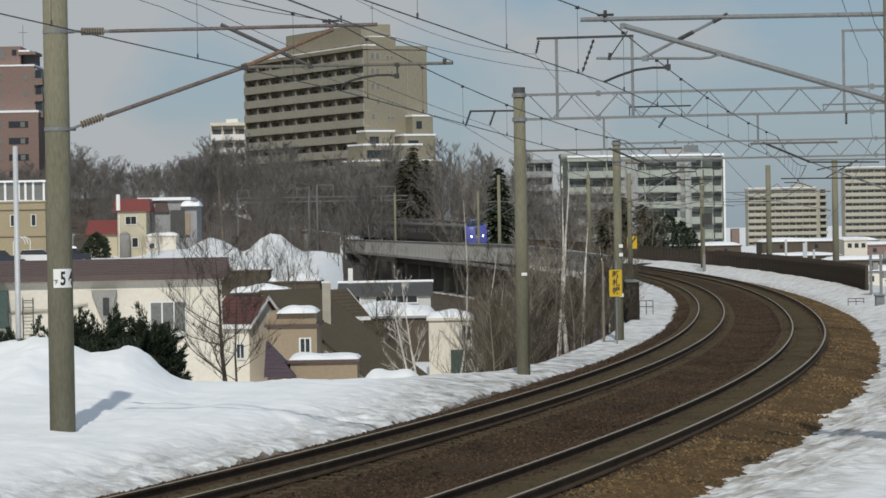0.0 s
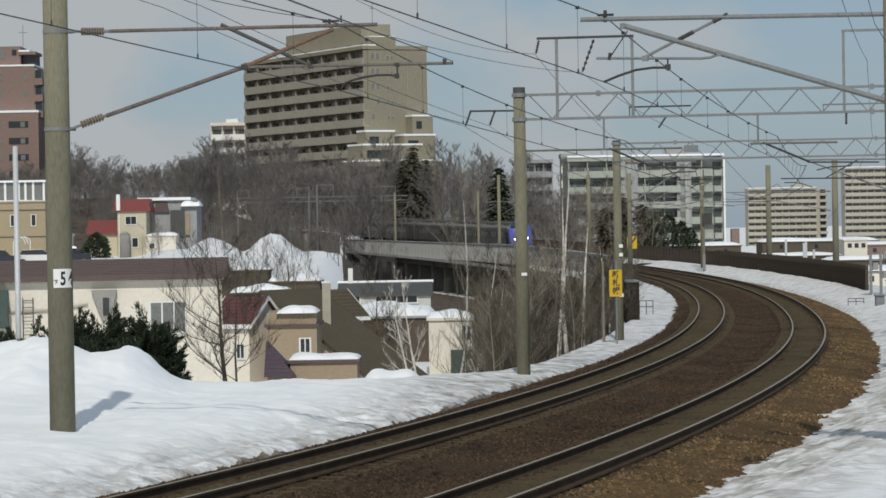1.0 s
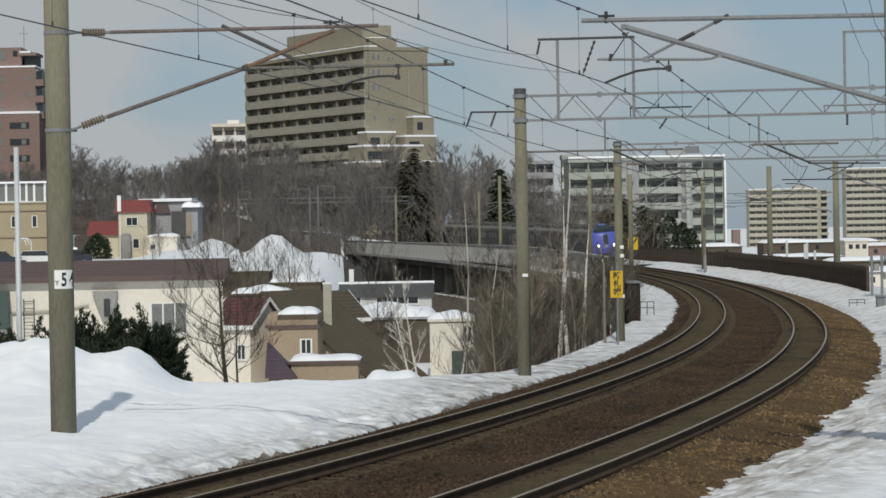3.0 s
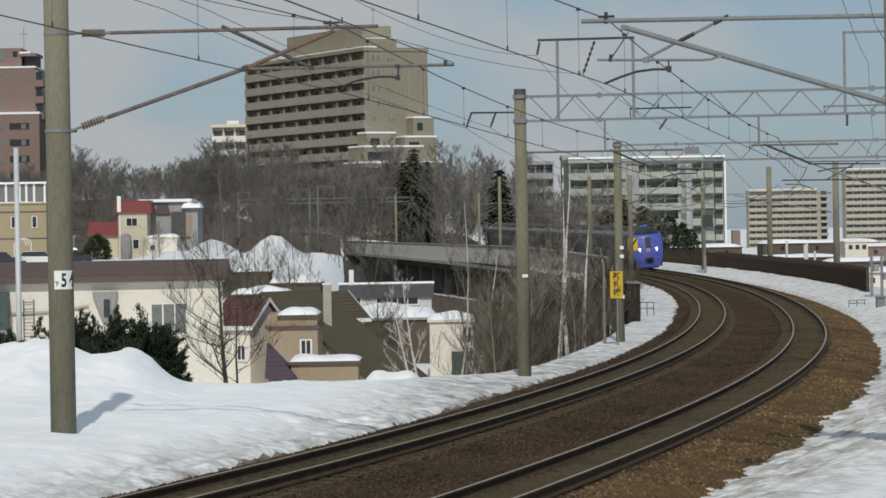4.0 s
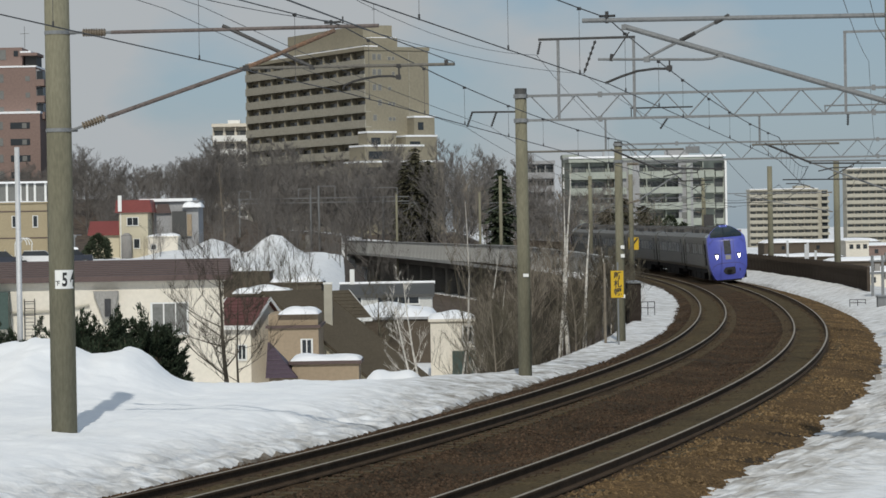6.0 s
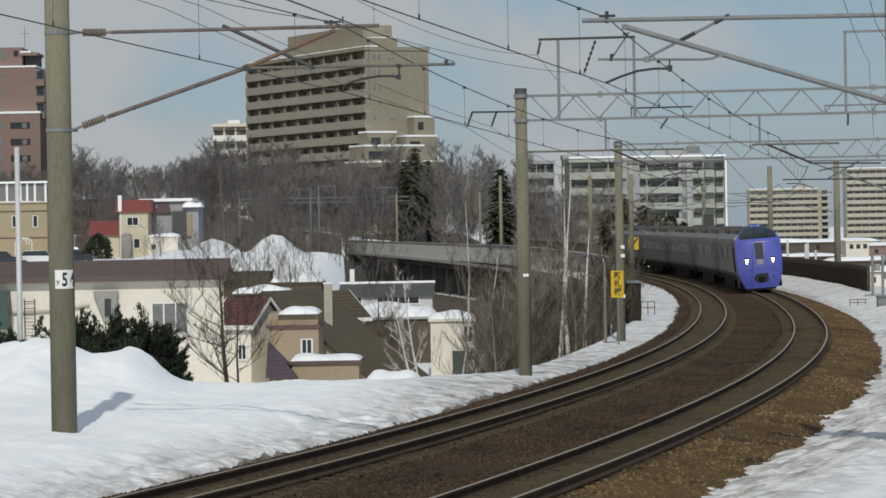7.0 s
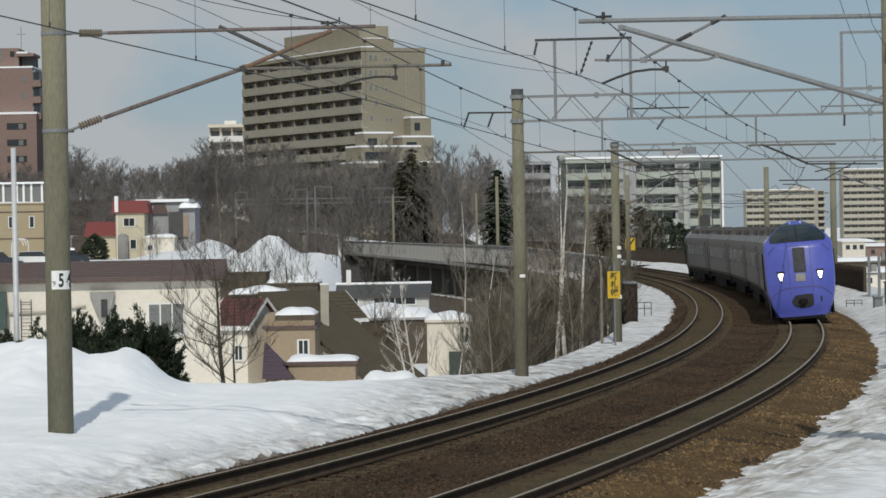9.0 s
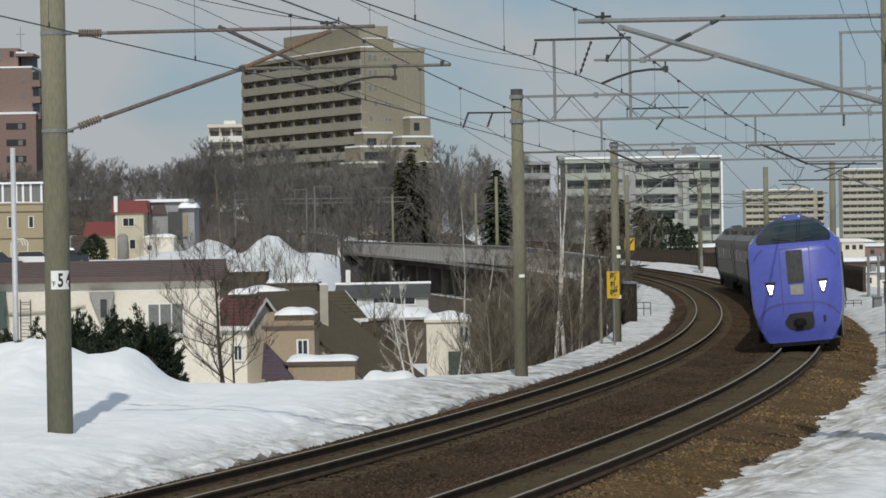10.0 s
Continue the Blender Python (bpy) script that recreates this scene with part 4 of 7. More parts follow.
def gantry(s, n_l, n_r, z_top, deep, bays, r, brackets=True, over=0.25):
    """Two concrete legs that carry a lattice beam over both tracks."""
    a, b = on_line(s, n_l), on_line(s, n_r)
    ob = thing("catenary_gantry", "lattice steel catenary gantry on round concrete legs", "catenary gantry", Matrix.Translation((a.x, a.y, 0)), group="catenary gantries")
    span = (b - a)
    span.z = 0
    length = span.length
    m = Matrix.Rotation(math.atan2(span.y, span.x), 4, "Z")
    for p, u in ((a, 0), (b, length)):
        z = ground_z(p.x, p.y) - 0.4
        leg = part("leg", Shape().tube((u, 0, z), (u, 0, z_top + over), r, r * 0.86, 18), M["concrete_pole"], ob, "tapered concrete leg", True, m=m)
        part("leg_cap", Shape().tube((u, 0, z_top + over - 0.14), (u, 0, z_top + over + 0.01), r * 0.9, n=18), M["grey_dark"], leg, "dark cap", m=Matrix.Identity(4))
        for zz in (z_top, z_top - deep):
            part("clamp_band", Shape().tube((u, 0, zz - 0.05), (u, 0, zz + 0.05), r + 0.015, n=18), M["galv"], leg)
    for zz in (z_top, z_top - deep):
        part("chord", Shape().box(0.1, length - 0.1, -0.04, 0.04, zz - 0.032, zz + 0.032), M["galv"], ob, "galvanised chord of the beam", m=m)
    first, step = 0.85, (length - 1.34) / bays
    for i in range(bays):
        x0 = first + i * step
        mid = x0 + step / 2
        part("lattice_bar", Shape().tube((x0, 0, z_top - deep), (mid, 0, z_top), 0.018, n=5), M["galv"], ob, m=m)
        part("lattice_bar", Shape().tube((mid, 0, z_top), (x0 + step, 0, z_top - deep), 0.015, n=5), M["galv"], ob, m=m)
    part("lattice_bar", Shape().tube((0.25, 0, z_top), (first, 0, z_top - deep), 0.015, n=5), M["galv"], ob, m=m)
    for q in (2.03, 8.9):
        for zz in (z_top, z_top - deep):
            part("splice", Shape().box(q - 0.05, q + 0.05, -0.055, 0.055, zz - 0.07, zz + 0.07), M["galv"], ob, "bolted splice plate", m=m)
    if brackets:
        for posts, u0, u1, z0, z1, dark in (((0.98, 2.91), 0.48, 2.95, z_top - deep, 8.19, True), ((8.21, 10.2), 8.17, 10.25, z_top - deep, 8.165, False)):
            br = part("bracket_bar", Shape().box(u0, u1, -0.035, 0.035, z1, z1 + 0.06), M["steel_dark"] if dark else M["galv"], ob, "bar of the feeder bracket", m=m)
            for q in posts:
                part("bracket_post", Shape().box(q - 0.035, q + 0.035, -0.03, 0.03, z0, z1), M["galv"], br, "square steel bracket post", m=Matrix.Identity(4))
            for a, b, c, d in (((0.53, 8.17, 0.455, 7.84), (1.94, 8.16, 1.635, 7.34)) if dark else ((8.26, 6.2, 8.25, 5.86),)):
                part("insulator", insulator_shape((a, 0, b), (c, 0, d), 0.04, 6), M["steel_dark"], br, "dark string insulator")
        # arms that register the wires of both tracks
        for k, (u, q) in enumerate(((2.16, 0.0), (6.05, 0.06))):
            hg = Shape().tube((u, 0, z_top - deep), (u, 0, 5.34 + q), 0.028, n=6)
            da = part("drop_arm", hg, M["galv"], ob, "drop arm under the beam", m=m)
            part("registration_tube", Shape().tube((0.15 if k == 0 else u - 0.2, 0, 5.37 + q), (u + 1.98, 0, 5.36 + q), 0.026, n=8), M["galv_brown"], da, "registration tube", m=Matrix.Identity(4))
            part("brace", Shape().tube((u + 0.12, 0, 5.39 + q), (u + 1.28, 0, 4.88 + q), 0.028, n=6), M["steel_dark"], da, "dark brace", m=Matrix.Identity(4))
            part("lower_tube", Shape().tube((u + 1.22, 0, 4.875 + q), (u + 3.0, 0, 4.84 + q), 0.02, n=6), M["steel_dark"], da, "dark lower tube", m=Matrix.Identity(4))
            part("steady_arm", Shape().path([(u + 1.45, 0, 4.67 + q), (u + 1.8, 0, 4.745 + q), (u + 2.3, 0, 4.755 + q), (u + 2.34, 0, 4.85 + q)], 0.017, 5), M["steel_dark"], da, "curved steady arm", m=Matrix.Identity(4))
        part("tension_box", Shape().box(4.19, 4.53, -0.1, 0.1, 5.25, 5.42), M["galv"], ob, "grey box on the registration tube", m=m)
        for a, b, zz in ((2.8, 4.38, 6.42), (7.67, 9.4, 6.365)):
            part("cross_bar", Shape().tube((a, 0, zz), (b, 0, zz), 0.02, n=6).tube((a + 0.02, 0, zz), (a + 0.02, 0, z_top - deep), 0.014, n=5), M["steel_dark"] if a < 5 else M["galv"], ob, "bar between the chords", m=m)
        part("insulator", insulator_shape((3.74, 0, 6.15), (3.55, 0, 5.88), 0.035, 6), M["steel_dark"], ob, "dark string insulator", m=m)
        side = part("side_bracket", Shape().tube((-1.28, 0, 6.415), (-0.1, 0, 6.40), 0.024, n=6), M["steel_dark"], ob, "side bracket with insulators", m=m)
        for q in (-1.262, -0.634):
            part("insulator", insulator_shape((q, 0, 6.40), (q - 0.135, 0, 6.04), 0.036, 7), M["steel_dark"], side, "dark string insulator")
    return ob



def plain_mast(s, n, top, r, arm_n=None, arm_z=5.3, host=None):
    """A concrete mast with a bracket arm that reaches to n = arm_n."""
    p = on_line(s, n)
    ob, z0 = (host, 0.0) if host else mast(p.x, p.y, top, r, r * 0.86, "round concrete catenary mast with a bracket arm")
    if arm_n is None:
        return ob
    a = float(np.interp(s, S_AT, TURN))
    m = Matrix.Rotation(a, 4, "Z")
    u = arm_n - n
    k = 1 if u > 0 else -1
    z = on_line(s).z + arm_z - z0
    part("tie_tube", Shape().tube((k * 0.7, 0, z + 0.95), (u * 1.05, 0, z + 0.98), 0.03, n=6), M["galv"], ob, "grey tie tube", m=m)
    part("strut_tube", Shape().tube((k * 0.7, 0, z - 0.3), (u * 0.98, 0, z + 0.9), 0.03, n=6), M["galv"], ob, "grey strut tube", m=m)
    part("registration_tube", Shape().tube((u * 0.62, 0, z + 0.32), (u * 1.25, 0, z + 0.34), 0.022, n=6), M["steel_dark"], ob, "dark registration tube", m=m)
    part("brace", Shape().tube((u * 0.55, 0, z + 0.98), (u * 0.85, 0, z + 0.34), 0.02, n=6), M["steel_dark"], ob, m=m)
    part("steady_arm", Shape().path([(u * 0.97, 0, z + 0.02), (u * 1.05, 0, z + 0.14), (u * 1.13, 0, z + 0.2), (u * 1.22, 0, z + 0.2)], 0.018, 5), M["steel_dark"], ob, "curved steady arm", m=m)
    for zz, q in ((z + 0.95, 0), (z - 0.3, -0.1)):
        part("insulator", insulator_shape((k * 0.3, 0, zz + q), (k * 0.72, 0, zz), 0.06, 6), M["insulator"], ob, "brown ribbed insulator", m=m)
    return ob


near_gantry = gantry(12.6, -6.53, 3.9, 6.79, 0.62, 8, 0.172, over=0.19)
part("marker_plate", Shape().box(-0.02, 0.12, -0.19, -0.175, 2.19, 2.27), M["white"], near_gantry, "small white marker plate")
far_gantry = gantry(39.8, -6.5, 3.9, 6.23, 0.58, 8, 0.155, False, over=0.1)
for z in (2.62, 2.32, 0.92):
    part("marker_plate", Shape().box(0.02, 0.15, -0.19, -0.165, z, z + 0.12), M["white"], far_gantry, "small white marker plate")
plain_mast(41.5, 4.0, 6.3, 0.15, 0.1, 5.0)
plain_mast(39.8, -6.5, 5.6, 0.14, -3.9, 5.0, far_gantry)
plain_mast(141.5, 7.3, 7.5, 0.235, 0.1, 5.2)
plain_mast(150, -6.5, 7.0, 0.18, -3.8, 5.4)
plain_mast(182, 7.6, 8.0, 0.24)
plain_mast(192, -6.5, 7.6, 0.19, -3.8, 5.4)
plain_mast(203, 4.9, 7.4, 0.19, 0.1, 5.4)
plain_mast(268, -6.5, 9.0, 0.21, -3.8, 5.4)
plain_mast(284, -6.6, 7.4, 0.16, -3.8, 5.4)
plain_mast(345, -6.6, 8.0, 0.17, -3.8, 5.4)


def yard_gantry():
    """A wide pale gantry with feeder frames, beyond the viaduct."""
    z0 = ground_z(-20, 425)
    ob = thing("yard_gantry", "wide pale steel gantry among bare trees", "catenary gantry", Matrix.Translation((0, 425, z0)), group="catenary gantries")
    for zz in (7.24, 7.9):
        part("chord", Shape().box(-30.2, -5.0, -0.06, 0.06, zz - z0 - 0.05, zz - z0 + 0.05), M["galv"], ob)
    for k in range(22):
        u = -30 + 1.13 * k
        part("lattice_bar", Shape().tube((u, 0, 7.24 - z0), (u + 0.56, 0, 7.9 - z0), 0.03, n=4), M["galv"], ob)
    for u, zz in ((-29.9, 8.0), (-19.5, 8.4), (-18.3, 9.7), (-8.9, 8.0)):
        part("leg", Shape().tube((u, 0, -0.5), (u, 0, zz - z0), 0.16, 0.13, 10), M["galv"], ob)
    for u, w, zz in ((-29.95, 1.65, 9.06), (-21.25, 1.8, 9.3), (-18.3, 2.4, 9.66), (-11.7, 4.9, 9.3)):
        for q in (u, u + w):
            part("frame_post", Shape().box(q - 0.04, q + 0.04, -0.04, 0.04, 7.9 - z0, zz - z0), M["galv"], ob)
        part("frame_bar", Shape().box(u, u + w, -0.04, 0.04, zz - z0 - 0.08, zz - z0), M["galv"], ob)
    part("post", Shape().box(-26.85, -26.75, -0.05, 0.05, 7.9 - z0, 9.02 - z0), M["galv"], ob)
    part("drum", Shape().tube((-19.9, -0.4, 0.55 - z0), (-19.9, -0.4, 2.5 - z0), 0.45, n=14), M["concrete"], ob, "pale upright drum on the leg")


yard_gantry()


def wire(points, r, ob, name, label=""):
    part(name, Shape().path(points, r, 5), M["wire"], ob, label)


def hang(a, b, sag, k=12):
    a, b = Vector(a), Vector(b)
    return [a.lerp(b, i / k) - Vector((0, 0, sag * 4 * (i / k) * (1 - i / k))) for i in range(k + 1)]


def catenary(n0, back_con, back_mes, con0, mes0, con1, mes1, sag, back_at, label):
    """Contact wire, sagging messenger wire and droppers over one track, straight from support to support."""
    ob = thing("overhead_line", label, "overhead line", group="overhead lines")
    at = (0.065, 0.205, 0.322, 0.468, 0.60, 0.75, 0.90)
    spans = [(con0, back_con, mes0, back_mes, 0.15, back_at), (con0, con1, mes0, mes1, sag, at)]
    pc, pm = con1, mes1
    for k, s in enumerate((39.8, 96, 155, 205, 262, 320)):
        st = 0.15 if k % 2 else -0.15
        c, m_ = on_line(s, n0 + st, 5.03 if k == 0 else 5.2), on_line(s, n0 + st * 0.3, 5.75 if k == 0 else 6.1)
        spans.append((pc, c, pm, m_, 0.25 if k == 0 else 0.55, at if k == 0 else at[1::2]))
        pc, pm = c, m_
    for k, (a, b, c, d, drop, marks) in enumerate(spans):
        a, b, c, d = Vector(a), Vector(b), Vector(c), Vector(d)
        wire([a, a.lerp(b, 1.5 if k == 0 else 1.0)], 0.0085 if k < 2 else 0.011, ob, "contact_wire", "dark contact wire")
        mes = hang(c, d, drop)
        wire(mes, 0.010 if k < 2 else 0.013, ob, "messenger_wire", "dark messenger wire")
        if k < 3:
            for f in marks:
                top = c.lerp(d, f) - Vector((0, 0, drop * 4 * f * (1 - f)))
                q = a.lerp(b, f)
                dr = part("dropper", Shape().tube(q, top, 0.0045, n=4), M["wire"], ob)
                if k < 2:
                    part("dropper_clip", Shape().tube(q - Vector((0, 0, 0.012)), q + Vector((0, 0, 0.06)), 0.013, n=6).tube(top - Vector((0.03, 0, 0.01)), top + Vector((0.03, 0, -0.01)), 0.024, n=6), M["wire"], dr)


catenary(0.0, (-3.741, 20.74, 6.30), (-3.741, 20.74, 7.40), (2.538, 44.294, 5.648), (2.538, 44.294, 6.65), (8.435, 72.906, 5.02), (8.435, 72.906, 5.60), 0.2,
         (0.083, 0.264, 0.444), "contact and messenger wires over the outer track")
catenary(-APART, (-7.409, 21.84, 6.18), (-7.409, 21.84, 7.30), (-1.592, 45.643, 5.665), (-1.592, 45.643, 6.715), (4.664, 73.575, 4.90), (4.664, 73.575, 5.57), 0.25,
         (0.10, 0.283, 0.50), "contact and messenger wires over the inner track")


def feeders():
    """Thin wires on insulators, from behind the camera to the gantries and on."""
    for tail, head, nxt, sag, r in (((-4.61, 48.64, 7.24), (0.597, 74.296, 6.04), on_line(39.8, -7.6, 5.2), 0.12, 0.006), ((-3.967, 48.49, 7.25), (1.231, 74.184, 6.03), on_line(39.8, -7.0, 5.2), 0.10, 0.006),
                                    ((-2.798, 48.22, 8.15), (2.424, 73.972, 7.83), on_line(39.8, -6.2, 6.4), 0.42, 0.006), ((-1.629, 47.95, 6.91), (3.586, 73.766, 7.33), on_line(39.8, -3.2, 6.4), 0.16, 0.006),
                                    ((4.19, 32, 6.8), (10.53, 71.6, 7.4), on_line(39.8, 2.2, 6.7), 0.2, 0.006)):
        tail, head = Vector(tail), Vector(head)
        ob = thing("feeder_wire", "thin dark feeder wire strung between the masts", "wire", group="feeder wires")
        wire(hang(tail, head, sag), r, ob, "wire")
        back = tail + (tail - head)
        wire(hang(back + Vector((0, 0, 0.7)), tail, 0.35), r, ob, "wire")
        wire(hang(head, nxt, 0.2), r * 1.1, ob, "wire")
        wire(hang(nxt, nxt + (nxt - head) * 2.5 + Vector((-3, 0, 0)), 0.4), r * 1.4, ob, "wire")
    # a pull-off wire that ends on the registration tube of the inner track
    ob = thing("feeder_wire", "thin dark pull-off wire to a registration tube", "wire", group="feeder wires")
    end = Vector((0.2, 45.23, 6.07))
    wire(hang((-2.32, -5.2, 4.14), end, 0.0), 0.007, ob, "wire")


feeders()


# ---- fence and viaduct ----
def make_fence():
    ob = thing("trackside_fence", "weathered brown panel fence along the embankment", "fence", kind="structure")
    s = 109.0
    k = 0
    while s < 330:
        m = line_pose(s, float(np.interp(s, [105, 160, 200, 330], [5.85, 6.3, 6.6, 6.6])))
        ln = 2.0
        pn = Shape().box(-0.05, 0.05, 0, ln - 0.05, -0.55, 1.48 + 0.02 * (k % 3))
        if s > 205:
            pn = Shape().box(-0.03, 0.03, 0, ln, 1.32, 1.4).box(-0.03, 0.03, 0, ln, 0.1, 0.18)
            for j in range(9):
                pn.box(-0.025, 0.025, ln * (j + 0.5) / 9 - 0.045, ln * (j + 0.5) / 9 + 0.045, -0.3, 1.32)
        for j in range(1, 5 if s <= 205 else 1):
            pn.box(-0.075, -0.045, ln * j / 5 - 0.03, ln * j / 5 + 0.03, -0.5, 1.44)
        part("panel", pn, M["fence"], ob, m=m)
        part("post", Shape().box(-0.09, 0.09, -0.09, 0.09, -0.6, 1.54 if s <= 205 else 1.44), M["fence"], ob, m=m)
        s += ln
        k += 1


make_fence()


def make_viaduct():
    ob = thing("railway_viaduct", "grey concrete railway viaduct with a panelled parapet", "viaduct", kind="structure")
    a, b = 165, 378

    def lift(s):
        """The parapet keeps level while the rails climb."""
        return float(np.interp(s, [165, 250, 378], [0.3, 0.42, -0.5]))

    s = a
    k = 0
    while s < b:
        pn = Shape().box(-0.12, 0.12, 0.02, 2.48, -0.9, 1.15)
        for j in range(6):
            pn.box(-0.16, -0.11, 0.2 + j * 0.4, 0.32 + j * 0.4, -0.85, 1.05)
        part("parapet_panel", pn, M["parapet"], ob, m=line_pose(s, -7.0, lift(s)))
        s += 2.5
        k += 1
    ring = ((-7.2, 1.15), (-6.8, 1.15), (-6.8, 1.25), (-7.2, 1.25), (-7.2, 1.15))
    part("coping", Shape().sheet([[on_line(q, n, z + lift(q)) for n, z in ring] for q in np.arange(a, b, 2.0)]), M["parapet"], ob)
    part("deck_snow", sweep([(2.5, -0.75), (6.9, -0.75), (6.9, 0.0), (3.2, -0.1), (2.5, -0.3)], 232, b, 2.0), M["snow_dirty"], ob, "old snow along the deck")
    part("deck_snow", sweep([(-6.9, -0.75), (-5.4, -0.75), (-5.5, -0.2), (-6.9, 0.05)], 232, b, 2.0), M["snow_dirty"], ob, "old snow along the deck")
    part("deck", sweep([(-7.3, -0.9), (7.1, -0.9), (7.1, -1.25), (-7.3, -1.25)], 232, b, 4.0), M["parapet"], ob)
    part("girder", sweep([(-6.3, -1.25), (-5.4, -1.25), (-5.4, -2.0), (-6.3, -2.0)], 232, b, 4.0), M["viaduct_dark"], ob)
    for s in range(242, b, 9):
        part("pier", Shape().box(-6.0, 3.0, -0.7, 0.7, -9, -1.25), M["viaduct_dark"], ob, m=line_pose(s, 0))


make_viaduct()



# ---- signs and small trackside things ----
def sign_board():
    p = on_line(36.3, -6.75)
    z0 = ground_z(p.x, p.y)
    ob = thing("station_sign", "yellow upright sign with black characters on a grey post", "sign", Matrix.Translation((5.78, p.y, z0 - 0.1)))
    part("post", Shape().tube((0, 0, 0), (0, 0, 2.3 - z0), 0.03, n=8), M["galv"], ob, "grey steel post")
    bd = part("board", Shape().box(-0.235, 0.185, -0.06, -0.035, 1.12 - z0, 2.02 - z0), M["yellow"], ob, "yellow board")
    for k, ch in enumerate("\u65b0\u672d\u5e4c"):
        letters(ch, 0.27, bd, M["black"], lambda u, v, k=k: Vector((-0.145 + u, -0.066, 1.76 - z0 - 0.27 * k + v)), bold=0.02)
    wp = thing("wooden_post", "slim pale wooden post at the embankment edge", "post", Matrix.Translation((5.45, p.y + 2, ground_z(5.45, p.y + 2) - 0.2)))
    part("shaft", Shape().tube((0, 0, 0), (0, 0, 2.35 - ground_z(5.45, p.y + 2)), 0.045, 0.04, 8), M["bark_pale"], wp)


sign_board()


def square_sign():
    p = on_line(165, -5.35)
    z0 = ground_z(p.x, p.y)
    ob = thing("signal_sign", "yellow square sign with a black diagonal bar", "sign", Matrix.Translation((p.x, p.y, z0 - 0.05)))
    part("post", Shape().tube((0, 0, 0), (0, 0, 3.3), 0.05, n=8), M["galv"], ob, "grey post")
    h = 2.38
    bd = part("board", Shape().box(-0.38, 0.38, -0.08, -0.05, h, h + 0.95), M["yellow"], ob, "yellow board")
    sl = Shape()
    sl.v += [Vector((-0.36, -0.086, h + 0.08)), Vector((-0.24, -0.086, h + 0.03)), Vector((0.36, -0.086, h + 0.87)), Vector((0.24, -0.086, h + 0.92))]
    sl.f.append((0, 1, 2, 3))
    part("diagonal_bar", sl, M["black"], bd, "black diagonal bar")


square_sign()


def handrail(x, y, turn, wide, tall, label):
    z0 = ground_z(x, y)
    ob = thing("handrail", label, "handrail", Matrix.Translation((x, y, z0 - 0.15)) @ Matrix.Rotation(radians(turn), 4, "Z"), group="handrails")
    for u in (0, wide / 2, wide):
        part("post", Shape().tube((u, 0, 0), (u, 0, tall + 0.15), 0.02, n=6), M["steel_dark"], ob)
    for z in (tall * 0.55 + 0.15, tall + 0.15):
        part("rail", Shape().tube((0, 0, z), (wide, 0, z), 0.018, n=6), M["steel_dark"], ob)


handrail(8.95, 133, 0, 0.62, 0.6, "low grey pipe handrail at the embankment edge")
handrail(20.6, 148, 0, 0.8, 0.35, "low bent pipe rail in snow")


def cabinet(x, y, w, d, h, mat_, label):
    z0 = ground_z(x, y)
    ob = thing("relay_cabinet", label, "cabinet", Matrix.Translation((x, y, z0 - 0.2)), group="trackside cabinets")
    part("body", Shape().box(-w / 2, w / 2, 0, d, 0, h + 0.2), mat_, ob)
    part("door", Shape().box(-w / 2 + 0.06, w / 2 - 0.06, -0.03, -0.002, 0.3, h + 0.1), mat_, ob)
    part("cap", Shape().box(-w / 2 - 0.05, w / 2 + 0.05, -0.08, d + 0.05, h + 0.2, h + 0.26), M["galv"], ob)


M["rust_steel"] = mat("rust_red_steel", (0.045, 0.036, 0.03), 0.85, 0.25, 1.0, 12.0, 0.2)
cabinet(8.1, 124, 0.5, 3.0, 1.6, M["rust_steel"], "rust-red steel side wall of a walkway")
cabinet(7.3, 126, 0.9, 1.2, 1.9, M["grey_dark"], "dark grey relay cabinet beside the mast")
cabinet(21.7, 140, 0.55, 0.6, 0.95, M["galv"], "grey relay cabinet beyond the fence end")
cabinet(20.9, 139, 0.4, 0.5, 0.45, M["galv"], "small grey junction box in snow")


def substation():
    """Grey steel frames and boxes beyond the end of the fence."""
    z0 = ground_z(23, 160)
    ob = thing("switch_frame", "grey steel switchgear frame with small boxes", "switchgear", Matrix.Translation((24.0, 158, z0 - 0.2)))
    top = 1.5 - z0
    for u in (-0.75, -0.2, 0.45, 1.1):
        part("post", Shape().box(u - 0.07, u + 0.07, -0.07, 0.07, 0, top + 0.2), M["galv"], ob)
    for z in (top - 0.1, top - 0.75):
        part("beam", Shape().box(-0.9, 1.3, -0.09, 0.09, z - 0.05, z + 0.05), M["galv"], ob)
    for u, z, w in ((-0.5, top - 0.65, 0.3), (0.1, top - 0.05, 0.35), (0.75, top - 0.6, 0.35), (0.15, top - 1.1, 0.5)):
        part("box", Shape().box(u - w / 2, u + w / 2, -0.2, 0.1, z, z + 0.4), M["concrete"], ob)


substation()


def utility_pole():
    p = on_line(196, 4.0)
    z0 = ground_z(p.x, p.y)
    ob = thing("utility_pole", "slim grey pole with a dark transformer box", "utility pole", Matrix.Translation((p.x, p.y, z0 - 0.1)))
    part("shaft", Shape().tube((0, 0, 0), (0, 0, 6.4), 0.13, 0.1, 10), M["concrete_pole"], ob)
    part("box", Shape().box(-0.1, 0.75, -0.35, 0.35, 4.2, 5.2), M["steel_dark"], ob, "dark transformer box")
    part("cross_arm", Shape().box(-0.9, 0.9, -0.05, 0.05, 5.7, 5.8), M["steel_dark"], ob)
    part("lower_shaft_band", Shape().tube((0, 0, 0.2), (0, 0, 1.6), 0.14, n=10), M["concrete"], ob, "pale band round the foot")


utility_pole()


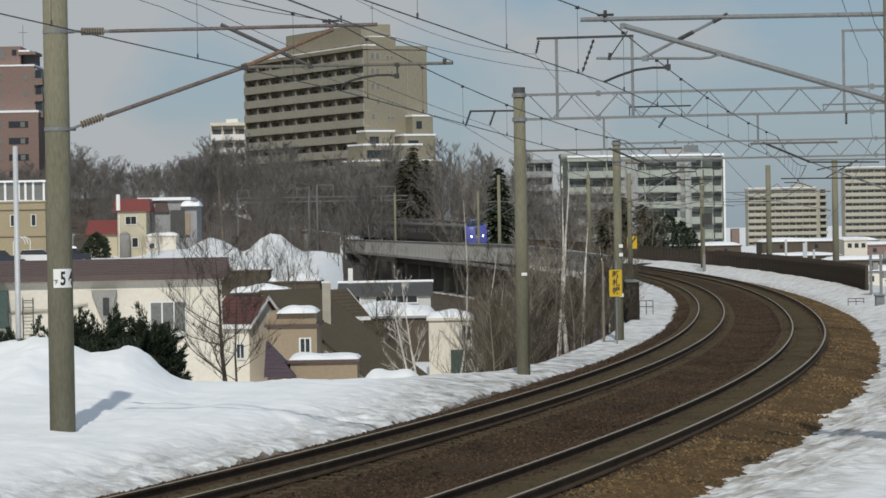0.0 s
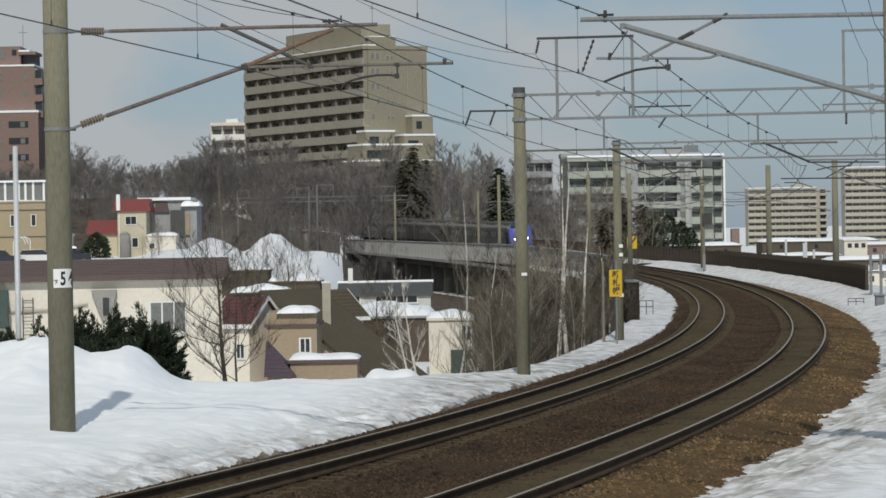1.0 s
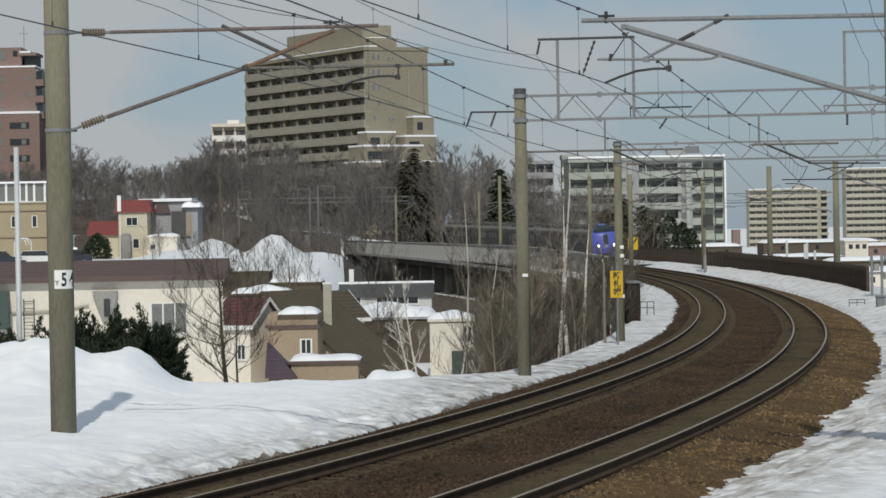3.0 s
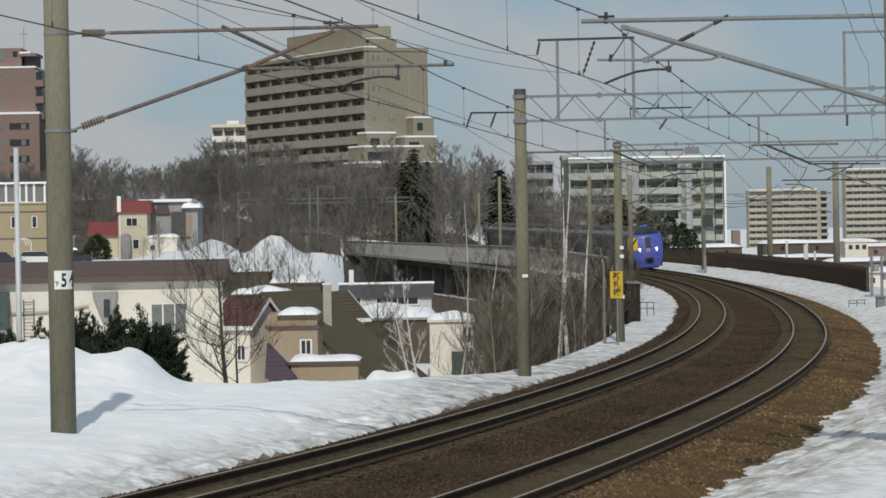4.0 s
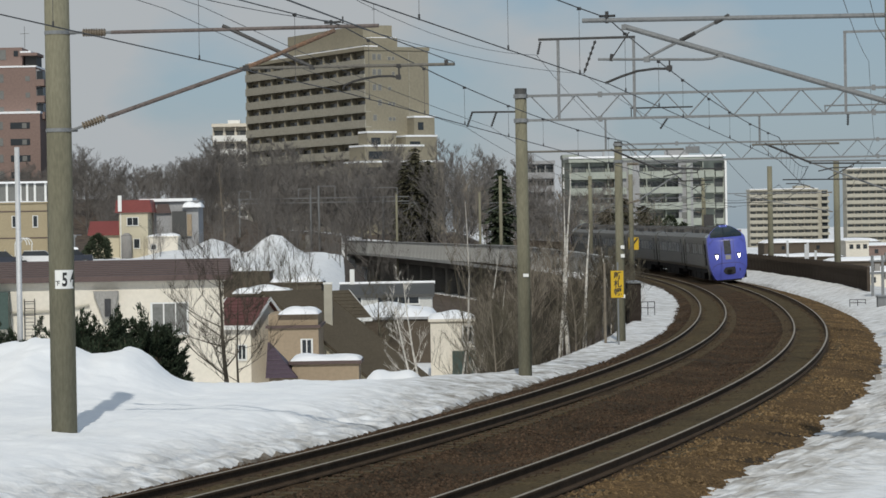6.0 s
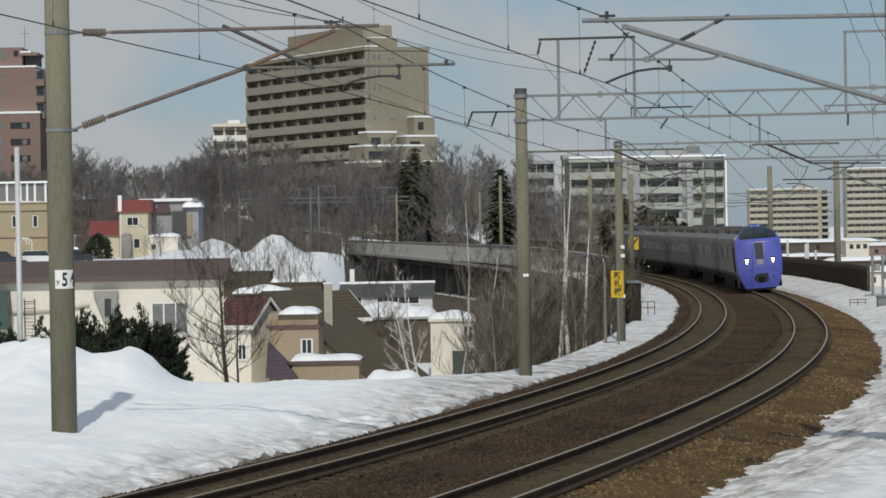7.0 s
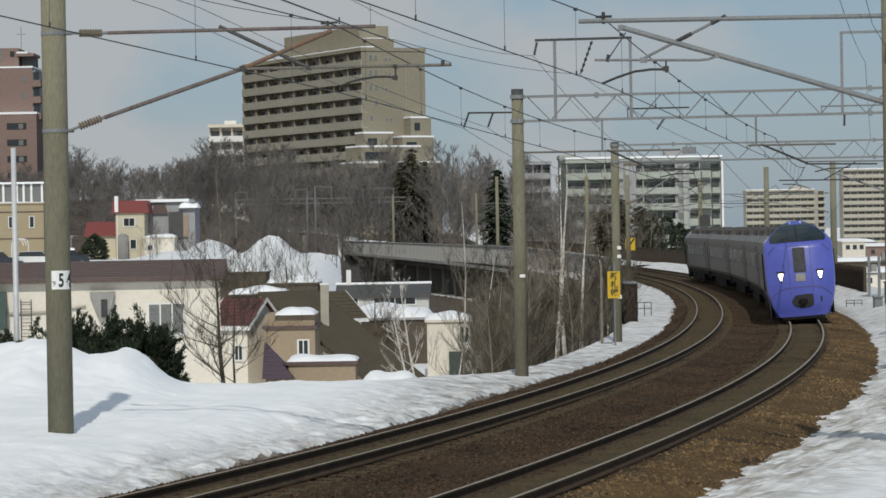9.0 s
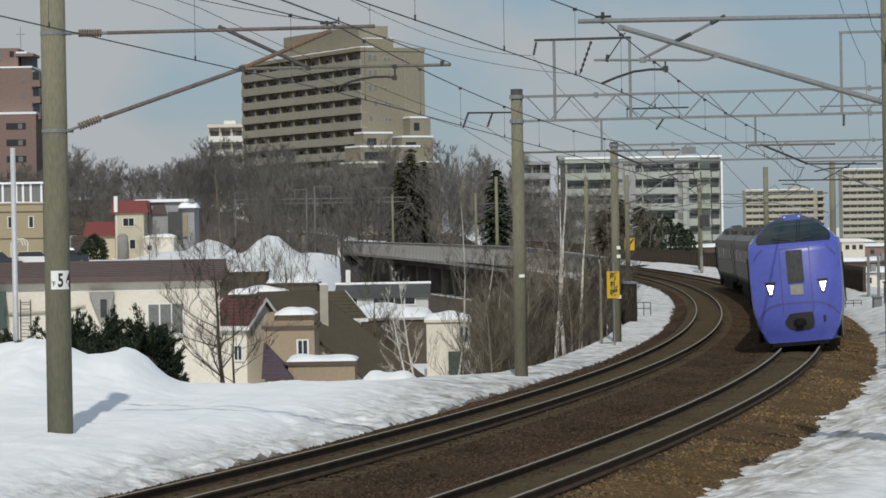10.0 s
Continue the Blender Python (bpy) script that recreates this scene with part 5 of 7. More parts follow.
def street_lamp_pole():
    z0 = ground_z(-9.9, 66)
    ob = thing("steel_pole", "slim galvanised steel pole rising from snow", "pole", Matrix.Translation((-9.68, 66, z0 - 0.3)))
    part("shaft", Shape().tube((0, 0, 0), (0, 0, 5.78 - z0), 0.075, 0.058, 14), M["galv_pale"], ob, "pale galvanised shaft", True)
    for z in (2.4, 3.4, 4.3):
        part("band", Shape().tube((0, 0, z), (0, 0, z + 0.035), 0.08, n=12), M["steel_dark"], ob)
    part("stay_wire", Shape().tube((0, 0, 5.3 - z0), (-1.0, 0, 4.9 - z0), 0.008, n=4), M["wire"], ob)


street_lamp_pole()


def marker_stone():
    """A small boundary stone in the snow beside the outer track."""
    z = ground_z(10.55, 71)
    sh = Shape().prism([(-0.08, -0.2), (0.08, -0.2), (0.075, 0.12), (0.05, 0.15), (-0.05, 0.15), (-0.075, 0.12)], -0.07, 0.07)
    solid("marker_stone", sh, M["concrete"], "small grey marker stone standing in snow", "marker stone", m=Matrix.Translation((10.55, 71, z)))


marker_stone()


# ---- buildings ----
def slab_block(name, label, category, corner, turn, length, width, base, floor_h, floors, wall, parapet, fins, group="", par_h=1.05, glass="glass_far"):
    """An apartment block; its balcony side runs from corner along -x of its own axes, its end wall along +y."""
    ob = thing(name, label, category, Matrix.Translation((corner[0], corner[1], base + fall(corner[0]))) @ Matrix.Rotation(radians(turn), 4, "Z"), group=group)
    h = floors * floor_h
    part("wall", Shape().box(-length, 0, 1.3, width, 0, h), wall, ob)
    part("roof", Shape().box(-length - 0.2, 0.2, -0.1, width + 0.2, h, h + 0.7), wall, ob)
    step = length / fins
    rnd = random.Random(int(length * 10 + floors))
    pane = Shape().box(-step * 0.38, step * 0.38, 1.22, 1.34, 0.1, 2.1).mesh("window", M[glass])
    fin = Shape().box(-0.08, 0.08, 0.1, 1.3, 0, floor_h - 0.2).mesh("partition", wall)
    cloth = Shape().box(-step * 0.09, step * 0.09, 1.17, 1.21, 0.5, 2.0).mesh("curtain", M["glass_grey"])
    for i in range(floors):
        z = i * floor_h
        part("balcony", Shape().box(-length - 0.15, 0.1, -0.12, 0.12, z - 0.25, z + par_h).box(-length, 0, 0.12, 1.32, z - 0.2, z), parapet, ob, "solid balcony parapet")
        for k in range(fins):
            x0 = -length + k * step
            part("window", pane, M["glass"], ob, m=Matrix.Translation((x0 + step / 2, 0, z)))
        for k in range(fins + 1):
            x0 = -length + k * step
            part("partition", fin, wall, ob, m=Matrix.Translation((min(max(x0, -length + 0.08), -0.08), 0, z)))
        for k in range(fins):
            if rnd.random() < 0.55:
                x0 = -length + (k + rnd.uniform(0.2, 0.7)) * step
                part("curtain", cloth, M["white"], ob, m=Matrix.Translation((x0, 0, z)))
    return ob, h


M["tower_wall"] = mat("tan_tower_render", (0.285, 0.258, 0.192), 0.9, 0.08, 0.08, 2.0, 0.1, second=(0.25, 0.226, 0.172))
M["tower_par"] = mat("grey_balcony_concrete", (0.35, 0.33, 0.275), 0.9, 0.1, 0.1, 2.0, 0.1)
M["green_wall"] = mat("pale_green_render", (0.37, 0.395, 0.35), 0.9, 0.08, 0.1, 2.0, 0.1)
M["cream_wall"] = mat("cream_render", (0.42, 0.395, 0.33), 0.9, 0.08, 0.1, 2.0, 0.1)
M["brick_wall"] = mat("brick_red_cladding", (0.25, 0.18, 0.157), 0.9, 0.1, 0.1, 3.0, 0.1)
M["grey_wall"] = mat("grey_render", (0.34, 0.34, 0.345), 0.9, 0.1, 0.2, 4.0, 0.1)
M["white_wall"] = mat("white_siding", (0.72, 0.67, 0.58), 0.85, 0.05, 0.3, 6.0, 0.1)
M["pale_wall"] = mat("pale_grey_siding", (0.52, 0.52, 0.50), 0.85, 0.06, 0.3, 6.0, 0.1)
M["yellow_wall"] = mat("pale_yellow_siding", (0.54, 0.49, 0.37), 0.85, 0.06, 0.3, 6.0, 0.1)
M["beige_wall"] = mat("beige_siding", (0.34, 0.268, 0.19), 0.85, 0.08, 0.3, 6.0, 0.1)
M["tan_wall"] = mat("tan_siding", (0.37, 0.31, 0.205), 0.85, 0.08, 0.3, 6.0, 0.1)
M["brown_wall"] = mat("brown_boards", (0.11, 0.09, 0.07), 0.9, 0.15, 0.5, 8.0, 0.2)
M["green_dark"] = mat("dark_green_metal", (0.045, 0.075, 0.065), 0.6, 0.12, 0.5, 8.0, 0.1)
M["brown_roof"] = mat("brown_metal_roof", (0.10, 0.066, 0.06), 0.6, 0.12, 0.5, 8.0, 0.1)
M["red_roof"] = mat("red_metal_roof", (0.2, 0.045, 0.04), 0.6, 0.1, 0.5, 8.0, 0.1)
M["maroon_roof"] = mat("maroon_metal_roof", (0.105, 0.038, 0.036), 0.6, 0.1, 0.5, 8.0, 0.1)
M["dark_roof"] = mat("dark_brown_roof", (0.10, 0.083, 0.06), 0.85, 0.12, 0.5, 8.0, 0.1)
M["purple_roof"] = mat("purple_metal_roof", (0.075, 0.05, 0.07), 0.6, 0.12, 0.5, 8.0, 0.1)


def gable_house(name, label, x, y, turn, wide, deep, base, eave, ridge, wall, roof, over=0.35, snow=False, seams=0, trim=None):
    """Ridge along x; the front eave faces -y."""
    ob = thing(name, label, "house", Matrix.Translation((x, y, base + fall(x))) @ Matrix.Rotation(radians(turn), 4, "Z"), group="houses below the line")
    e, r = eave - base, ridge - base
    sh = Shape().box(-wide / 2, wide / 2, 0, deep, 0, e)
    part("wall", sh, wall, ob)
    for side in (-1, 1):
        part("gable", Shape().prism([(0, e), (deep, e), (deep / 2, r - 0.05)], side * wide / 2 - 0.1, side * wide / 2 + 0.0 if side < 0 else side * wide / 2, Matrix(((0, 1, 0, 0), (1, 0, 0, 0), (0, 0, 1, 0), (0, 0, 0, 1)))), wall, ob)
    slope = (r - e) / (deep / 2)
    for sg, a in ((1, 0), (-1, deep)):
        y0, z0 = a - sg * over, e - slope * over
        swap = Matrix(((0, 1, 0, 0), (1, 0, 0, 0), (0, 0, 1, 0), (0, 0, 0, 1)))
        rf = Shape().prism([(y0, z0), (deep / 2, r), (deep / 2, r - 0.14), (y0, z0 - 0.14)], -wide / 2 - over, wide / 2 + over, swap)
        rp = part("roof", rf, roof, ob, "snow-covered roof slope" if snow else "")
        part("eave_trim", Shape().box(-wide / 2 - over, wide / 2 + over, min(y0, y0 - sg * 0.05), max(y0, y0 - sg * 0.05), z0 - 0.20, z0 + 0.02), trim or roof, rp)
        if seams:
            run = Vector((0, deep / 2 - y0, r - z0))
            k = max(2, int(abs(run.length) / seams))
            for i in range(1, k):
                c = Vector((0, y0, z0)) + run * (i / k)
                part("seam", Shape().tube((-wide / 2 - over, c.y, c.z + 0.012), (wide / 2 + over, c.y, c.z + 0.012), 0.022, n=5), roof, rp)
        if trim:
            for xx in (-wide / 2 - over - 0.03, wide / 2 + over):
                part("barge_board", Shape().prism([(y0, z0 + 0.03), (deep / 2, r + 0.03), (deep / 2, r - 0.17), (y0, z0 - 0.17)], xx, xx + 0.03, swap), trim, rp)
    return ob


def window_on(ob, x0, x1, z0, z1, panes=2, glass=None, y=0.0):
    """A framed window; its panes lie just before the frame's plate."""
    t = 0.06
    w = part("window", Shape().box(x0 - t, x1 + t, y - 0.05, y - 0.004, z0 - t, z1 + t), M["frame_white"], ob, "white-framed window")
    part("sill", Shape().box(x0 - t - 0.03, x1 + t + 0.03, y - 0.10, y - 0.05, z0 - t - 0.03, z0 - t), M["frame_white"], w)
    for i in range(panes):
        a, b = x0 + (x1 - x0) * i / panes + 0.028, x0 + (x1 - x0) * (i + 1) / panes - 0.028
        part("pane", Shape().box(a, b, y - 0.056, y - 0.051, z0 + 0.002, z1 - 0.002), glass or M["glass_grey"], w)



def snow_cap(ob, x0, x1, y0, y1, z, thick, seed=1, name="snow_cap"):
    """A rounded cushion of snow."""
    rnd = random.Random(seed)
    rows = []
    n = 14
    ph = [rnd.uniform(0, 6.28) for _ in range(4)]
    for j in range(n + 1):
        v = 2 * j / n - 1
        row = []
        for i in range(2 * n + 1):
            u = i / n - 1
            h = max(0.0, 1 - abs(u) ** 5) ** 0.5 * max(0.0, 1 - abs(v) ** 4) ** 0.5
            h *= 1 + 0.18 * math.sin(3.1 * u + ph[0]) + 0.12 * math.sin(5.3 * u + 2 * v + ph[1])
            row.append((x0 + (x1 - x0) * (u + 1) / 2, y0 + (y1 - y0) * (v + 1) / 2 - 0.05 * h, z + thick * h))
        rows.append(row)
    part(name, Shape().sheet(rows), M["snow_clean"], ob, "rounded cushion of old snow", True)


def box_house(label, x0, x1, y, deep, base, top, wall, cap=True, seed=1, thick=0.3, band=None, name="house"):
    ob = thing(name, label, "house", Matrix.Translation(((x0 + x1) / 2, y, base + fall(x0))), group="houses below the line")
    w = (x1 - x0) / 2
    part("wall", Shape().box(-w, w, 0, deep, 0, top - base), wall, ob)
    part("roof", Shape().box(-w - 0.12, w + 0.12, -0.14, deep + 0.12, top - base, top - base + 0.14), band or wall, ob)
    if cap:
        snow_cap(ob, -w - 0.1, w + 0.1, -0.12, deep + 0.1, top - base + 0.13, thick, seed)
    return ob


def tower():
    ob, h = slab_block("tower_block", "tall tan apartment tower with long grey balconies", "apartment tower", (-14.85, 560), -63.4, 59, 13.75, -0.66, 2.93, 13, M["tower_wall"], M["tower_par"], 9, par_h=1.3)
    part("penthouse", Shape().box(-44, -7.3, 3.2, 9.5, h + 0.3, h + 5.4), M["tower_wall"], ob, "tan penthouse")
    part("penthouse", Shape().box(-7.25, -3.9, 3.2, 9.0, h + 0.3, h + 2.7), M["tower_wall"], ob)
    for k in range(5):
        part("vent_slot", Shape().box(-34 + k * 6.5, -31.5 + k * 6.5, 3.1, 3.25, h + 0.9, h + 1.5), M["black"], ob)
    part("roof_snow", Shape().box(-58, -0.2, 0.2, 3.0, h + 0.7, h + 0.95), M["snow_clean"], ob, "thin snow on the parapet")
    part("roof_snow", Shape().box(-7.2, -4.0, 3.3, 8.9, h + 2.7, h + 2.85), M["snow_clean"], ob)
    part("end_column", Shape().box(-59.9, -59, 0.4, 12, 0, h), M["tower_par"], ob)
    for i in range(4, 13):
        z = i * 2.93
        for y, w, hh in ((1.6, 0.9, 1.3), (2.7, 0.9, 1.3), (4.9, 0.8, 0.8), (5.8, 0.7, 0.8)):
            if (i + int(y)) % 5:
                fr = part("window", Shape().box(0.0, 0.06, y, y + w, z + 1.0, z + 1.0 + hh), M["tower_par"], ob)
                part("pane", Shape().box(0.05, 0.09, y + 0.1, y + w - 0.1, z + 1.1, z + 0.9 + hh), M["glass_grey"], fr)
        part("sun_blind", Shape().box(0.0, 0.12, 9.4, 9.55, z, z + 2.7), M["tower_par"], ob)
    # stepped terraces at the foot
    for x1, y0, y1, zt in ((4.0, -1.5, 4.6, 22.0), (7.0, -3.5, 9.0, 19.3), (5.5, 6.0, 12.6, 21.2), (9.0, -5.0, 12.2, 16.2), (3.0, 9.0, 13.4, 25.0)):
        part("terrace", Shape().box(0.02, x1, y0, y1, 0, zt), M["tower_wall"], ob, "stepped tan terrace block")
        part("terrace_snow", Shape().box(0.02, x1 + 0.1, y0 - 0.1, y1 + 0.1, zt, zt + 0.35), M["snow_clean"], ob, "snow on the terrace")
        part("terrace_window", Shape().box(x1 - 0.02, x1 + 0.05, y0 + 0.8, y0 + (y1 - y0) * 0.45, zt - 2.4, zt - 0.9), M["glass"], ob)
    for x, y, hh in ((-30, 6, 8.0), (-18, 6, 6.5), (-8, 6, 9.5)):
        part("aerial", Shape().tube((x, y, h + 5.3), (x, y, h + hh), 0.06, n=5).box(x - 0.9, x + 0.9, y - 0.04, y + 0.04, h + hh - 1.0, h + hh - 0.9), M["galv"], ob)


tower()


def green_block():
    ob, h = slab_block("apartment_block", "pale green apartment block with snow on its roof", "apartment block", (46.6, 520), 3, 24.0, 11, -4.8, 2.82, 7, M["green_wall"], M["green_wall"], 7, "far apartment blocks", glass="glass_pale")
    part("roof_snow", Shape().box(-24.2, 4.0, -0.3, 11, h + 0.7, h + 1.05), M["snow_clean"], ob, "snow on the roof")
    part("stair_wing", Shape().box(0.02, 3.9, 2.2, 11, 0, h + 0.7), M["green_wall"], ob)
    # white instead of the green render: sunlight put into the wall's colour
    part("end_wall", Shape().box(3.9, 4.25, 0.6, 11, 0, h + 0.4), M["white"], ob, "end wall whitened for the sun on it")
    for q in (-17.8, -12.0, -6.6):
        part("vent_pipe", Shape().box(q, q + 0.35, 3, 3.4, h + 0.7, h + 1.9), M["grey_wall"], ob)
    for i in range(7):
        z = i * 2.82
        for a, b in ((-20.5, -14.0), (-9.5, -4.0)):
            part("bay", Shape().box(a, b, -1.0, -0.1, z - 0.15, z + 1.05), M["green_wall"], ob, "projecting balcony")
        part("stair_balcony", Shape().box(0.4, 2.1, 0.8, 2.2, z - 0.1, z + 1.0), M["green_wall"], ob)
        part("stair_opening", Shape().box(2.2, 3.7, 2.1, 2.22, z + 0.6, z + 2.4), M["glass_far"], ob)
        part("stair_balcony", Shape().box(2.3, 3.8, 1.0, 2.1, z - 0.1, z + 0.95), M["green_wall"], ob)
        for a in (-13.6, -3.2):
            part("pier", Shape().box(a, a + 0.7, -0.9, 0.15, z, z + 2.7), M["green_wall"], ob)
    for a, b in ((-16.1, -11.6), (-4.6, -2.0)):
        bay = part("wall_bay", Shape().box(a, b, -0.3, 1.3, 0, h - 0.1), M["grey_wall"], ob, "plain wall between the balconies")
        for i in range(7):
            part("bay_window", Shape().box(a + 0.5, a + 1.5, -0.36, -0.28, i * 2.82 + 0.9, i * 2.82 + 2.1), M["glass_grey"], bay)
    part("tank", Shape().box(-6, -2.2, 3, 6, h + 0.7, h + 2.2), M["grey_wall"], ob)


green_block()
for args in (("cream apartment slab with long balconies", (163.6, 1270), 1, 29.9, 11, -7.05, 2.8, 9, 10), ("tall cream apartment slab with long balconies", (208, 1228), 1, 37.7, 11, -4.9, 2.8, 11, 12)):
    lb, c, turn, ln, wd, base, fh, fl, fin = args
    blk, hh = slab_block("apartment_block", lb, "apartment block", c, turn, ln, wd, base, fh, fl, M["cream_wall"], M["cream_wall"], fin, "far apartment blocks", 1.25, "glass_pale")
    part("roof_snow", Shape().box(-ln, 0, -0.2, wd, hh + 0.7, hh + 1.0), M["snow_clean"], blk)
    part("roof_house", Shape().box(-ln * 0.33, -ln * 0.1, 2, wd - 2, hh + 0.7, hh + 2.2), M["cream_wall"], blk)
    part("stair_column", Shape().box(0.02, 4.6, 1.5, wd, 0, hh + 0.2), M["cream_wall"], blk)
    for i in range(fl):
        part("stair_balcony", Shape().box(1.6, 5.0, 0.4, 1.5, i * fh, i * fh + 1.1), M["cream_wall"], blk)
        part("stair_opening", Shape().box(1.8, 4.2, 1.42, 1.52, i * fh + 1.1, i * fh + 2.6), M["glass"], blk)
slab_block("apartment_block", "grey apartment block behind the trees", "apartment block", (23.3, 610), 0, 5.6, 10, -6, 2.8, 8, M["grey_wall"], M["grey_wall"], 3, "far apartment blocks")
# white balconies stand in for the sunlit brightness of the end wall
blk, hh = slab_block("apartment_block", "pale apartment block with a lit end wall", "apartment block", (26.0, 560), 0, 2.8, 10, -6, 2.8, 8, M["green_wall"], M["white"], 2, "far apartment blocks")


def brick_tower():
    ob = thing("brick_tower", "red-brown brick apartment tower with snow on its ledges", "apartment tower", Matrix.Translation((-72.6, 520, fall(-72))))
    part("upper_wall", Shape().box(-16, 0.0, 0, 12, 20, 32.3), M["brick_wall"], ob)
    part("lower_wall", Shape().box(-18, 1.0, -3, 12, -2, 23.9), M["brick_wall"], ob)
    part("ledge_snow", Shape().box(-18, 1.1, -3.1, 0, 23.9, 24.3), M["snow_clean"], ob, "snow on the ledge")
    part("roof_snow", Shape().box(-16, 0.1, -0.1, 12, 32.3, 32.6), M["snow_clean"], ob, "snow on the roof")
    part("penthouse", Shape().box(-6.9, -2.7, 2, 10, 32.3, 36.0), M["brick_wall"], ob)
    part("penthouse_slab", Shape().box(-3.0, 0.1, 1.6, 10, 34.5, 35.0), M["brick_wall"], ob)
    part("slab_snow", Shape().box(-3.0, -1.0, 1.6, 10, 35.0, 35.3), M["snow_clean"], ob)
    part("lift_room", Shape().box(-2.4, -0.3, 3.5, 10, 32.3, 34.5), M["grey_dark"], ob)
    part("stair_side", Shape().box(-0.02, 0.5, 0.4, 11, 20, 31.9), M["grey_wall"], ob, "grey stair side")
    part("penthouse_opening", Shape().box(-6.9, -5.6, 1.9, 2.02, 33.8, 35.6), M["glass_grey"], ob)
    part("penthouse_window", Shape().box(-4.2, -3.4, 1.9, 2.02, 34.4, 35.4), M["glass"], ob)
    for i in range(9):
        z = 21.2 - 2.93 * i
        w = part("window", Shape().box(-4.3, -0.8, -3.06, -2.94, z, z + 1.15), M["glass"], ob)
        part("pane", Shape().box(-2.2, -1.4, -3.1, -3.05, z + 0.1, z + 1.0), M["glass_grey"], w)
        part("window", Shape().box(-7.2, -5.6, -3.06, -2.94, z - 0.1, z + 1.3), M["glass_grey"], ob)
    for i in range(3):
        z = 30.2 - 2.93 * i
        part("window", Shape().box(-1.9, -1.1, -0.06, 0.06, z - 0.4, z + 0.5), M["glass_grey"], ob)
        part("window", Shape().box(-7.8, -5.8, -0.06, 0.06, z - 0.6, z + 0.9), M["glass_grey"], ob)
        part("balcony", Shape().box(0.0, 1.5, -0.3, 5.0, z - 1.3, z - 0.1), M["brick_wall"], ob, "brick balcony")
        part("balcony_opening", Shape().box(0.1, 1.2, 0.35, 0.45, z - 0.1, z + 1.4), M["glass"], ob)
    part("aerial", Shape().tube((-2.6, 5, 36), (-2.6, 5, 40), 0.06, n=5).box(-3.4, -1.8, 4.95, 5.05, 38.6, 38.7), M["galv"], ob)


brick_tower()


def white_block():
    ob, h = slab_block("apartment_block", "white apartment block with a flat snowy roof", "apartment block", (-42.1, 625), 0, 7.4, 9, 1.9, 2.9, 8, M["white_wall"], M["white"], 3, "far apartment blocks")
    part("roof_unit", Shape().box(-4.2, -1.6, 2, 6, h, h + 1.5), M["white"], ob)


white_block()

# the white house under the bank
hs = gable_house("house", "white two-storey house with a brown ribbed metal roof", -14.3, 115, 5, 11.0, 8, -5, 1.62, 2.18, M["white_wall"], M["brown_roof"], seams=0.45)
window_on(hs, 2.65, 4.05, 4.3, 5.45, 3)
part("soffit", Shape().box(-5.6, 5.62, -0.12, 0.0, 6.3, 6.5), M["white_wall"], hs, "pale eave board")
part("vent_hood", Shape().prism([(0.35, 6.0), (1.35, 6.0), (1.1, 4.9), (0.75, 4.9)], -0.35, 0.0), M["concrete"], hs, "grey vent hood under the eave")
# dark slab imitates the shade inside the recess
part("vent_recess_shade", Shape().box(0.8, 1.05, -0.4, -0.35, 5.0, 5.7), M["glass_door"], hs)
part("downpipe", Shape().path([(-6, -0.08, 5.1), (-1.0, -0.08, 5.25), (0.2, -0.08, 5.45)], 0.05, 6), M["cream_wall"], hs)
part("annex", Shape().box(-6.2, -2.9, -1.5, -0.02, 4.6, 6.05), M["green_dark"], hs, "dark green metal annex")
lad = Shape()
for u in (-2.35, -1.95):
    lad.tube((u, -0.25, 3.6), (u, -0.1, 5.75), 0.02, n=5)
ladder = part("ladder", lad, M["steel_dark"], hs, "dark steel ladder")
for k in range(8):
    part("rung", Shape().tube((-2.35, -0.24 + 0.018 * k, 3.75 + 0.27 * k), (-1.95, -0.24 + 0.018 * k, 3.75 + 0.27 * k), 0.016, n=5), M["steel_dark"], ladder)

# the cluster of houses beyond it
hs = gable_house("house", "small cream house with a maroon roof", -11.0, 150, -24, 2.05, 3.55, -5.3, -1.41, -0.17, M["white_wall"], M["maroon_roof"], over=0.25, seams=0.3, trim=M["white"])
window_on(hs, 0.3, 0.75, 2.0, 2.7, 2, M["glass"])
hs = box_house("beige house with deep snow on its flat roof", -8.95, -6.42, 146, 6, -5, -1.6, M["beige_wall"], False, band=M["brown_roof"])
part("upper_wall", Shape().box(-1.25, 1.25, 0.2, 5.8, 3.53, 4.1), M["beige_wall"], hs)
snow_cap(hs, -0.75, 1.3, -0.15, 4, 4.09, 0.30, 3)
window_on(hs, 0.42, 0.92, 2.0, 2.8, 2, M["glass"])
hs = box_house("low beige lean-to under rounded snow", -6.55, -3.72, 123, 3, -5, -2.32, M["beige_wall"], True, 5, 0.22, band=M["brown_roof"], name="shed")


